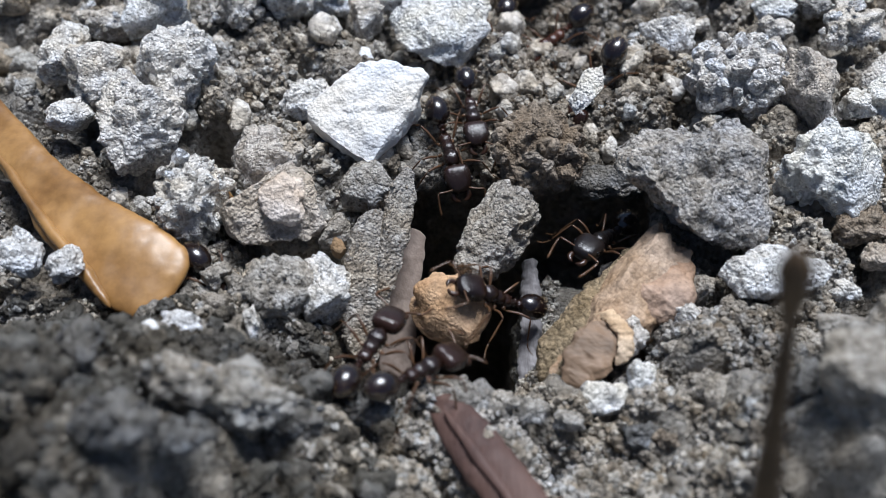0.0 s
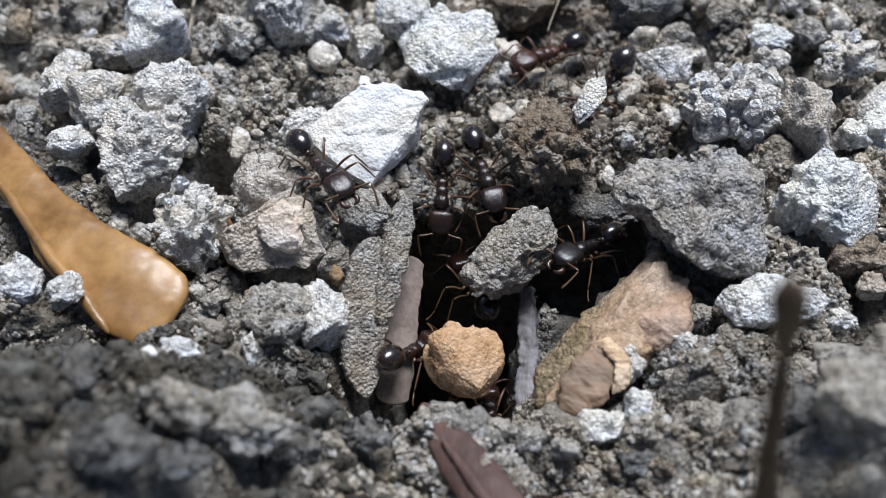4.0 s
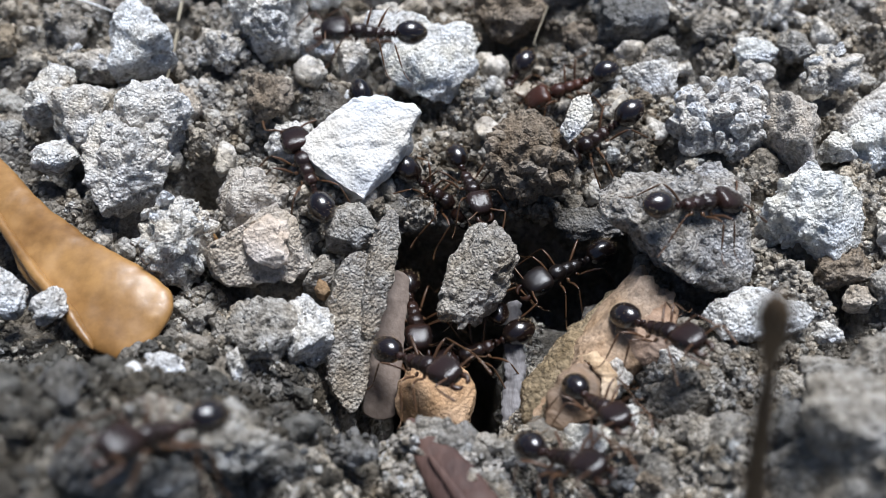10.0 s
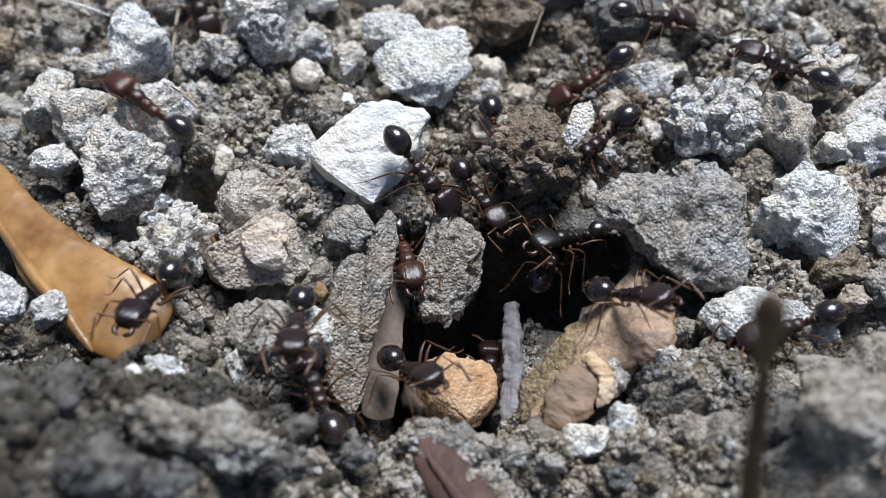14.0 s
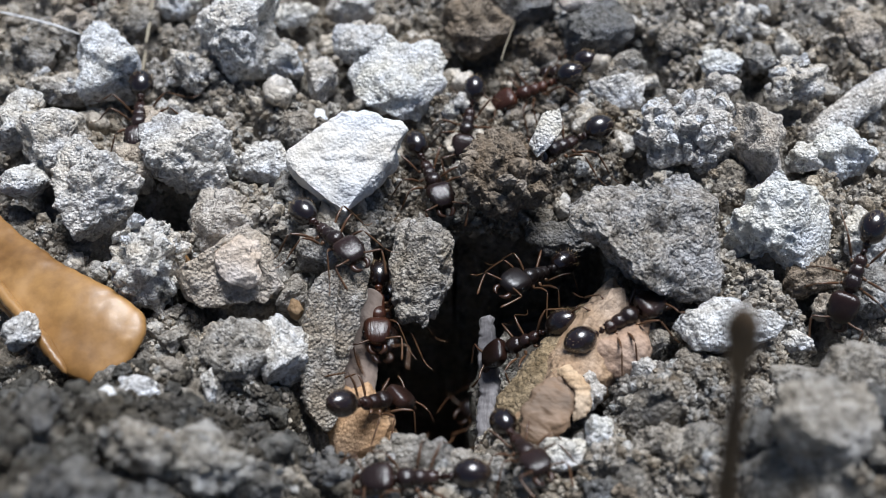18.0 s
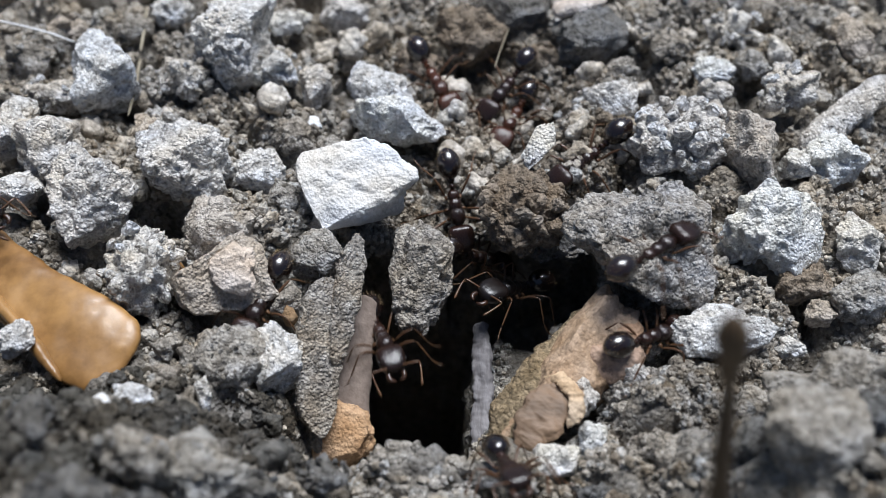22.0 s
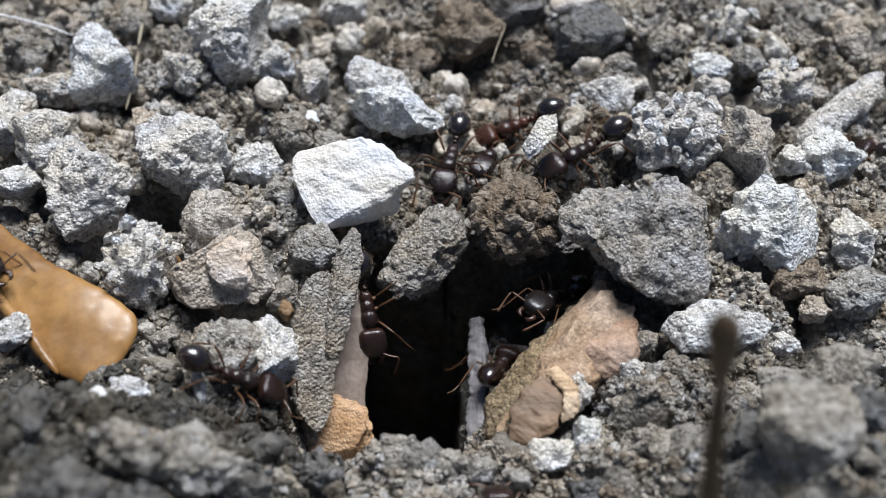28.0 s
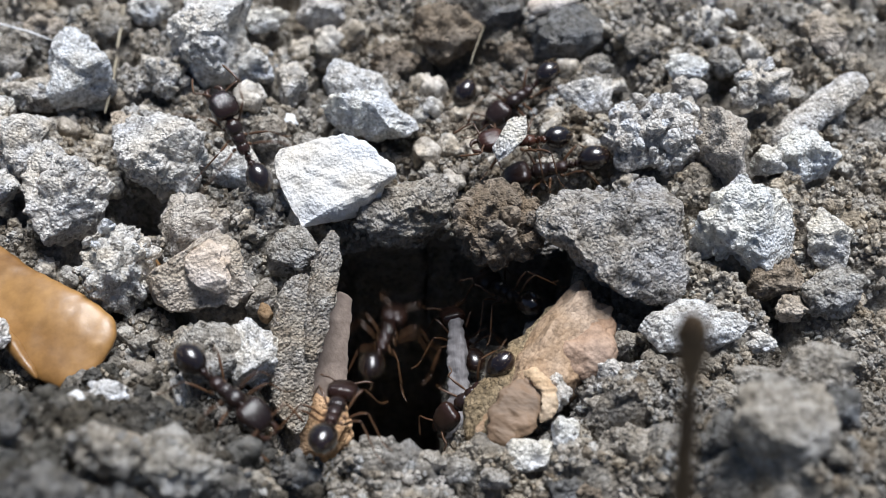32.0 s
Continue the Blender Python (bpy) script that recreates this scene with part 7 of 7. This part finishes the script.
    ant('brown', 1.06, [(0.00, 0.5, 11.5, 0.3, -10, 173), (0.50, 0.1, 10.7, 0.8, -24, 216), (1.00, -0.4, 10.0, 1.3, -38, 258), (1.33, -1.2, 14.1, 1.5, -23, 301), (1.67, -2.1, 18.2, 1.6, -7, 344), (2.00, -3.0, 22.4, 1.7, 8, 387), (3.70, -3.0, 22.4, 1.7, 8, 387), (4.13, -2.8, 21.4, 1.4, 0, 441), (4.57, -2.6, 20.4, 1.1, -8, 494), (5.00, -2.4, 19.4, 0.7, -16, 547), (6.00, -1.1, 14.3, 1.1, -11, 552), (7.00, -0.4, 14.7, 0.1, -22, 562), (8.00, -1.3, 9.2, 2.6, -35, 534), (9.00, 2.2, 12.3, -0.3, -25, 509), (10.00, 1.6, 11.2, -0.0, -16, 507), (11.00, 2.0, 12.2, 0.5, -5, 508), (12.00, 2.4, 12.6, -0.5, -38, 503), (12.50, 3.2, 14.0, -0.2, -38, 458), (13.00, 3.9, 15.3, 0.2, -38, 413), (13.33, 6.2, 15.0, 1.2, -32, 370), (13.67, 8.6, 14.8, 2.3, -25, 327), (14.00, 10.9, 14.5, 3.4, -19, 284), (14.33, 9.3, 14.1, 3.3, -19, 344), (14.67, 7.7, 13.6, 3.3, -19, 404), (15.00, 6.2, 13.2, 3.2, -19, 463), (15.50, 6.6, 21.5, 2.8, -1, 416), (16.00, 7.0, 29.8, 2.3, 17, 369), (30.70, 7.0, 29.8, 2.3, 17, 369), (32.00, 9.9, 33.0, 3.5, 20, 369)])
    ant('red', 1.06, [(0.00, -0.7, 27.4, 2.1, 21, 1), (8.70, -0.7, 27.4, 2.1, 21, 1), (9.13, -0.3, 25.5, 1.5, 8, 60), (9.57, 0.2, 23.5, 1.0, -6, 118), (10.00, 0.6, 21.6, 0.5, -19, 176), (11.00, 1.3, 8.9, 2.1, -3, 203), (12.00, 1.8, 4.1, 2.6, -6, 206), (13.00, 2.9, 7.2, -1.3, -38, 198), (14.00, 1.4, 5.7, 1.8, -3, 190), (15.00, 1.8, 2.0, 5.8, 17, 164), (15.75, 2.0, 1.2, 3.9, -11, 127), (16.50, 2.2, 0.5, 1.9, -38, 89), (17.00, 1.1, -1.7, -11.6, -29, 42), (17.50, -0.1, -3.9, -25.0, -20, -5), (30.70, -0.1, -3.9, -25.0, -20, -5), (32.00, -1.7, -3.9, -25.0, -20, -6)])
    ant('brown', 1.04, [(0.00, 6.8, 30.2, 2.4, 24, 0), (15.70, 6.8, 30.2, 2.4, 24, 0), (16.13, 7.7, 28.4, 1.6, 8, 56), (16.57, 8.6, 26.6, 0.8, -9, 111), (17.00, 9.5, 24.8, -0.1, -26, 167), (17.50, 8.0, 19.5, 0.1, -32, 118), (18.00, 6.6, 14.1, 0.3, -38, 69), (19.00, 7.0, 13.4, 1.4, -38, 46), (20.00, 8.7, 12.0, 2.8, -5, 88), (20.50, 7.4, 14.0, 2.0, 1, 46), (21.00, 6.2, 16.0, 1.2, 7, 5), (21.33, 5.4, 14.8, 1.1, -2, 51), (21.67, 4.6, 13.6, 1.0, -12, 97), (22.00, 3.9, 12.4, 1.0, -21, 143), (22.50, 5.2, 12.4, 1.6, -1, 193), (23.00, 6.5, 12.4, 2.2, 19, 243), (23.50, 6.3, 10.5, 2.6, 17, 190), (24.00, 6.1, 8.6, 3.0, 14, 136), (24.50, 6.7, 10.4, 2.0, -12, 95), (25.00, 7.3, 12.3, 1.0, -38, 53), (25.75, 6.0, 11.6, 1.3, -13, 94), (26.50, 4.8, 11.0, 1.5, 13, 136), (28.00, 3.3, 7.1, 0.6, 8, 155), (29.00, 3.1, 3.7, 3.2, 9, 151), (30.00, 6.0, 9.3, 2.3, 6, 143), (30.50, 6.2, 10.7, 1.5, -16, 105), (31.00, 6.4, 12.2, 0.6, -38, 67), (31.50, 6.4, 11.8, 0.9, -26, 98), (32.00, 6.3, 11.4, 1.1, -14, 130)])
    ant('dark', 1.1, [(0.00, -6.2, -23.3, 2.4, -38, -131), (3.20, -6.2, -23.3, 2.4, -38, -131), (3.63, -6.6, -22.7, 4.1, -13, -181), (4.07, -7.0, -22.1, 5.7, 13, -231), (4.50, -7.4, -21.6, 7.4, 38, -281), (6.00, -11.9, -17.7, 7.4, -4, -288), (7.00, -18.1, -10.7, 0.2, -24, -299), (7.50, -22.5, -10.3, 1.8, 7, -251), (8.00, -26.9, -10.0, 3.3, 38, -203), (30.70, -26.9, -10.0, 3.3, 38, -203), (31.35, -26.8, -8.6, 3.0, 9, -249), (32.00, -26.6, -7.3, 2.7, -20, -296)])
    ant('dark', 1.1, [(0.00, -3.0, -24.1, 4.9, 35, -161), (4.70, -3.0, -24.1, 4.9, 35, -161), (5.13, -3.9, -21.8, 4.4, 15, -102), (5.57, -4.9, -19.5, 3.9, -6, -42), (6.00, -5.9, -17.2, 3.4, -26, 17), (7.00, -7.9, -14.2, 4.5, -13, 26), (8.00, -8.1, -13.0, 5.0, -2, 20), (9.00, -18.1, -13.7, 1.0, -4, 69), (10.00, -28.1, -11.2, 0.2, -24, 70), (30.70, -28.1, -11.2, 0.2, -24, 70), (31.35, -26.9, -11.3, 1.7, 7, 115), (32.00, -25.8, -11.4, 3.3, 38, 160)])
    ant('brown', 1.08, [(0.00, -3.0, -23.1, 1.0, -38, -129), (5.70, -3.0, -23.1, 1.0, -38, -129), (6.13, -3.2, -21.4, 1.3, -35, -83), (6.57, -3.4, -19.8, 1.7, -32, -37), (7.00, -3.6, -18.2, 2.0, -28, 8), (8.00, -2.6, -13.3, 2.4, -24, -34), (8.33, -3.7, -14.5, 3.6, -4, 16), (8.67, -4.9, -15.7, 4.8, 17, 66), (9.00, -6.0, -16.8, 5.9, 38, 116), (10.00, -11.7, -20.0, 11.7, 30, 134), (11.00, -25.5, -16.3, -0.2, -35, 84), (30.70, -25.5, -16.3, -0.2, -35, 84), (32.00, -25.1, -14.5, -0.2, -34, 82)])
    ant('dark', 1.08, [(0.00, -10.4, -25.1, 4.1, -38, 137), (9.50, -10.4, -25.1, 4.1, -38, 137), (10.15, -10.2, -23.7, 6.9, 0, 107), (10.80, -10.1, -22.2, 9.7, 38, 76), (11.40, -11.9, -17.3, 6.4, 38, 30), (12.00, -13.6, -12.4, 3.1, 38, -17), (12.50, -18.4, -10.5, 1.8, 11, 22), (13.00, -23.3, -8.6, 0.5, -15, 60), (14.00, -29.4, -7.1, 1.8, -18, 67), (30.70, -29.4, -7.1, 1.8, -18, 67), (32.00, -27.9, -5.4, 2.1, -18, 65)])
    ant('brown', 1.08, [(0.00, -1.8, -8.6, -24.6, -20, 12), (11.70, -1.8, -8.6, -24.6, -20, 12), (13.00, -4.4, -8.4, -4.2, -30, 44), (14.00, -7.2, -12.0, 2.7, -5, 23), (14.33, -5.9, -12.8, 2.8, -4, -19), (14.67, -4.6, -13.6, 3.0, -2, -62), (15.00, -3.3, -14.4, 3.1, 0, -104), (16.50, 1.8, -20.1, 5.4, 35, -159), (16.83, 1.5, -18.5, 3.9, 11, -218), (17.17, 1.1, -16.8, 2.4, -14, -277), (17.50, 0.8, -15.2, 1.0, -38, -337), (17.75, -0.2, -15.3, 1.7, -18, -301), (18.00, -1.2, -15.5, 2.4, 1, -265), (18.50, -3.7, -18.5, 4.2, 20, -235), (19.00, -6.1, -21.5, 6.0, 38, -205), (19.33, -4.6, -19.0, 4.7, 15, -257), (19.67, -3.1, -16.5, 3.4, -7, -310), (20.00, -1.6, -14.0, 2.0, -30, -362), (21.00, -0.0, -9.0, -2.8, -33, -376), (22.00, -0.2, -7.1, -29.5, -20, -360), (30.70, -0.2, -7.1, -29.5, -20, -360), (32.00, -1.9, -7.1, -29.5, -20, -360)])


def motions():
    walk(white_stone, [
        (0.0, mm(-6.69, 3.10, 2.20, 25, 0, 0)),
        (8.0, mm(-6.55, 3.75, 2.20, 25, 0, 0)),
        (15.0, mm(-5.59, 3.52, 2.20, 25, 0, 0)),
        (17.5, mm(-5.76, 3.62, 2.30, 24, 2, -3)),
        (18.0, mm(-5.52, 3.95, 2.30, 24, 2, -4)),
        (19.0, mm(-4.18, 3.33, 2.00, 12, 8, -20)),
        (20.0, mm(-4.99, 2.83, 2.20, 20, 4, -32)),
        (23.0, mm(-4.87, 2.84, 2.20, 22, 4, -33)),
        (25.5, mm(-4.88, 2.70, 2.20, 22, 4, -33)),
        (28.0, mm(-4.94, 2.45, 2.20, 22, 4, -33)),
        (32.0, mm(-4.75, 2.90, 2.20, 22, 4, -33)),
    ])
    walk(hole_pebble, [
        (0.0, mm(0.44, -2.97, 0.20, 20, 0, -25)),
        (1.0, mm(1.20, -2.82, 0.10, 20, 0, -40)),
        (2.0, mm(1.01, -2.29, 0.00, 20, 0, -35)),
        (3.0, mm(1.29, -2.54, 0.00, 20, 0, -40)),
        (6.0, mm(1.36, -1.88, 0.00, 20, 0, -45)),
        (7.0, mm(1.30, -2.04, 0.00, 20, 0, -45)),
        (8.0, mm(0.18, -1.27, 0.20, 20, 0, -40)),
        (9.0, mm(0.09, -1.30, 0.20, 20, 0, -32)),
        (10.0, mm(0.25, -3.11, 0.20, 22, 0, -20)),
        (11.0, mm(-0.50, -2.95, 0.30, 28, 0, -12)),
        (12.0, mm(-1.32, -2.72, 0.30, 28, 0, -8)),
        (13.0, mm(-1.18, -2.48, 0.30, 28, 0, -10)),
        (14.0, mm(-1.14, -2.75, 0.30, 28, 0, -5)),
        (15.0, mm(-1.40, -2.87, 0.30, 28, 0, -6)),
        (17.5, mm(-1.08, -0.65, 0.40, 30, 0, 2)),
        (18.0, mm(-1.31, -1.73, 0.30, 30, 0, 0)),
        (19.0, mm(-2.55, -1.79, 0.30, 35, 0, 6)),
        (20.0, mm(-1.57, -1.51, 0.30, 35, 0, 5)),
        (21.0, mm(-2.14, -1.50, 0.20, 35, 5, 4)),
        (22.0, mm(-0.99, -1.72, 0.30, 35, 0, 0)),
        (23.0, mm(-0.78, -0.64, 0.40, 30, 0, -18)),
        (24.0, mm(0.70, -1.78, 0.20, 28, 0, -8)),
        (25.0, mm(0.06, -1.66, 0.20, 32, 0, 4)),
        (25.5, mm(-0.09, -1.48, 0.20, 32, 0, 4)),
        (27.5, mm(-0.49, -0.56, 0.50, 24, 0, -20)),
        (28.0, mm(-0.58, -0.59, 0.50, 20, 0, -35)),
        (29.0, mm(-0.88, 0.44, 0.80, 15, 0, -50)),
        (30.0, mm(-0.63, 0.96, 1.00, 12, 0, -58)),
        (31.0, mm(-0.45, 1.22, 1.20, 10, 0, -64)),
        (32.0, mm(-0.37, 2.06, 1.30, 8, 0, -70)),
    ])
    walk(orange_crumb, [
        (0.0, mm(-1.93, -7.45, -0.40, 0, 0, 0)),
        (1.0, mm(-2.18, -8.26, -0.60, 5, 10, 20)),
        (2.0, mm(0.10, -8.84, -1.80, 0, 20, 30)),
        (3.0, mm(-0.80, -7.82, -1.40, 0, 10, 10)),
        (6.0, mm(-1.28, -9.04, -1.80, 10, 0, -10)),
        (7.0, mm(-0.58, -8.40, -1.40, 0, 0, 0)),
        (8.0, mm(-0.53, -8.98, -1.80, 0, 0, 5)),
        (9.0, mm(-1.42, -9.38, -1.80, 10, 0, 15)),
        (10.0, mm(-1.77, -9.50, -2.00, 10, 0, 15)),
        (11.0, mm(-0.77, -9.75, -2.00, 0, 0, 10)),
        (12.0, mm(-1.25, -9.56, -2.00, 0, 0, 10)),
        (13.0, mm(-0.87, -9.22, -1.90, 0, 0, 0)),
        (14.0, mm(-0.70, -8.93, -1.70, 0, 0, -10)),
        (15.0, mm(-0.70, -8.27, -1.30, 0, -10, -25)),
        (17.5, mm(-2.97, -7.40, -1.60, 10, -10, -40)),
        (18.1, mm(-4.95, -9.57, -2.80, 20, -10, -50)),
        (19.0, mm(-5.55, -9.37, -3.20, 20, -10, -55)),
        (23.0, mm(-5.45, -8.97, -3.20, 20, -10, -55)),
        (28.0, mm(-5.35, -9.10, -3.20, 20, -10, -55)),
        (32.0, mm(-5.35, -8.80, -3.20, 20, -10, -55)),
    ])
    walk(clump, [
        (0.0, mm(2.62, 1.14, 2.00, 0, 0, 0)),
        (3.0, mm(3.35, 3.05, 2.00, 0, 0, 0)),
        (6.0, mm(2.93, 4.18, 2.00, 0, 0, 3)),
        (9.0, mm(2.99, 3.53, 2.00, 5, 0, 5)),
        (11.0, mm(3.40, 4.19, 2.00, 5, 0, 5)),
        (12.0, mm(4.09, 4.12, 2.20, 5, 0, 0)),
        (15.0, mm(3.31, 4.10, 2.20, 5, 0, 8)),
        (18.0, mm(3.31, 3.57, 2.20, 0, 0, 12)),
        (20.0, mm(3.74, 3.36, 2.20, 0, 0, 14)),
        (22.0, mm(4.68, 1.54, 2.00, -5, 0, 5)),
        (23.0, mm(4.74, 1.10, 1.90, -8, 0, 0)),
        (25.0, mm(4.64, 0.68, 1.90, -8, 0, 0)),
        (28.0, mm(4.40, 0.58, 2.00, -8, 0, 4)),
        (30.0, mm(4.67, 0.46, 2.00, -8, 0, 6)),
        (32.0, mm(4.64, 0.28, 2.00, -8, 0, 4)),
    ])
    walk(boulder, [
        (0.0, mm(-3.06, 11.15, 1.80, 34, 0, 0)),
        (3.0, mm(-2.53, 11.49, 1.80, 34, 0, 0)),
        (8.0, mm(-2.71, 11.86, 1.80, 34, 0, 0)),
        (15.0, mm(-3.06, 11.57, 1.80, 34, 0, 0)),
        (19.0, mm(-2.83, 11.70, 1.80, 34, 0, 0)),
        (20.2, mm(-3.09, 11.42, 1.90, 30, 0, 0)),
        (20.7, mm(-2.87, 10.28, 2.00, 5, 6, -6)),
        (21.3, mm(-2.5, 9.30, 1.60, -42, 6, -6)),
        (23.0, mm(-2.5, 9.1, 1.50, -44, 6, -6)),
        (25.0, mm(-2.48, 9.19, 1.50, -44, 6, -6)),
        (28.5, mm(-2.35, 9.51, 1.50, -44, 6, -6)),
        (32.0, mm(-2.66, 9.34, 1.50, -44, 6, -6)),
    ])
    walk(blue_slab, [
        (0.0, mm(-5.37, 13.78, 1.60, 25, 0, 30)),
        (3.0, mm(-5.21, 14.39, 1.60, 25, 0, 30)),
        (15.0, mm(-4.89, 14.54, 1.60, 25, 0, 30)),
        (20.0, mm(-5.12, 15.09, 1.60, 25, 0, 30)),
        (21.0, mm(-5.20, 14.96, 1.60, 25, 0, 30)),
        (21.6, mm(-4.34, 12.91, 1.60, 15, 0, 10)),
        (22.0, mm(-3.64, 11.55, 1.70, 10, 0, 0)),
        (23.0, mm(-3.64, 11.55, 1.70, 10, 0, 0)),
        (28.0, mm(-3.64, 11.55, 1.70, 10, 0, 0)),
        (32.0, mm(-3.64, 11.55, 1.70, 10, 0, 0)),
    ])
    walk(fallen_block, [
        (0.0, mm(-17.85, 6.62, 2.40, 0, 0, 60)),
        (8.0, mm(-18.34, 5.63, 2.40, 0, 0, 60)),
        (15.0, mm(-17.98, 5.74, 2.40, 0, 0, 60)),
        (15.2, mm(-16.16, 4.76, 3.20, 20, 30, 40)),
        (15.5, mm(-14.29, 5.07, 2.60, 30, 60, 20)),
        (17.5, mm(-14.17, 5.02, 2.50, 30, 60, 20)),
        (23.0, mm(-13.99, 4.99, 2.50, 30, 60, 20)),
        (28.0, mm(-13.93, 5.05, 2.50, 30, 60, 20)),
        (32.0, mm(-14.04, 5.34, 2.50, 30, 60, 20)),
    ])
    walk(pale_chip, [
        (0.0, mm(5.11, 3.87, 4.00, 20, 0, -30)),
        (2.0, mm(5.44, 5.15, 4.00, 20, 0, -30)),
        (6.0, mm(5.47, 5.44, 4.00, 20, 0, -30)),
        (8.0, mm(5.57, 5.26, 4.00, 20, 0, -25)),
        (10.0, mm(5.50, 5.03, 4.00, 20, 0, -25)),
        (12.0, mm(6.25, 5.46, 4.00, 20, 0, -30)),
        (14.0, mm(5.77, 4.62, 4.00, 20, 0, -25)),
        (15.0, mm(5.87, 4.98, 4.00, 20, 0, -30)),
        (18.0, mm(5.54, 5.07, 4.00, 20, 0, -28)),
        (20.0, mm(5.12, 4.98, 4.00, 20, 0, -28)),
        (22.0, mm(5.48, 4.61, 4.00, 20, 0, -32)),
        (23.0, mm(5.64, 4.92, 4.00, 20, 0, -35)),
        (25.0, mm(5.36, 5.26, 4.00, 20, 0, -35)),
        (28.0, mm(5.78, 4.96, 4.00, 20, 0, -35)),
        (30.0, mm(5.73, 5.39, 4.00, 20, 0, -35)),
        (32.0, mm(5.35, 4.96, 4.00, 20, 0, -35)),
    ])
    walk(carried_crumb, [
        (0.0, mm(-0.90, -6.00, -28.00, 0, 0, 0)),
        (4.6, mm(-0.90, -6.00, -28.00, 0, 0, 0)),
        (5.5, mm(-1.77, -2.67, 1.00, 0, 20, 0)),
        (6.0, mm(-1.41, -2.41, 2.20, 0, 20, 10)),
        (7.0, mm(-1.88, -1.27, 3.00, 0, 10, 30)),
        (8.0, mm(-2.91, -0.84, 3.20, 0, 0, 50)),
        (8.5, mm(-5.11, 0.27, 3.40, 0, 0, 70)),
        (9.0, mm(-8.69, 3.56, 3.40, 0, 0, 90)),
        (10.0, mm(-11.66, 7.23, 3.00, 0, 0, 90)),
        (11.0, mm(-15.99, 10.86, 2.80, 0, 0, 100)),
        (12.0, mm(-22.63, 10.93, 2.80, 0, 0, 110)),
        (13.0, mm(-30.27, 15.01, 2.80, 0, 0, 110)),
        (14.0, mm(-40.84, 19.19, 2.60, 0, 0, 110)),
        (32.0, mm(-41.26, 21.95, 2.60, 0, 0, 110)),
    ])
    walk(carried_lump, [
        (0.0, mm(-0.60, -6.00, -26.00, 0, 0, 0)),
        (13.6, mm(-0.60, -6.00, -26.00, 0, 0, 0)),
        (14.4, mm(-6.93, 1.95, 3.00, 0, 20, 0)),
        (15.0, mm(-10.30, 3.61, 3.00, 0, 20, 10)),
        (15.5, mm(-12.52, 5.78, 2.80, 0, 10, 30)),
        (16.5, mm(-17.80, 10.45, 2.80, 0, 0, 50)),
        (17.5, mm(-16.87, 3.93, 2.80, 0, 0, 70)),
        (18.0, mm(-17.09, 3.96, 2.60, 0, 0, 70)),
        (19.0, mm(-15.04, 0.98, 2.20, 0, 0, 40)),
        (20.0, mm(-23.08, 7.17, 2.60, 0, 0, 90)),
        (21.0, mm(-34.36, 11.07, 2.40, 0, 0, 90)),
        (32.0, mm(-36.30, 10.53, 2.40, 0, 0, 90)),
    ])
    x, y, z = sliver.location * 1000
    walk(sliver, [(0.0, mm(x, y, z)), (15.5, mm(x, y, z)), (17.3, mm(x + 2.2, y - 4.0, z - 1.8)), (32.0, mm(x + 2.2, y - 4.0, z - 1.8))])
    ants_walk()


motions()
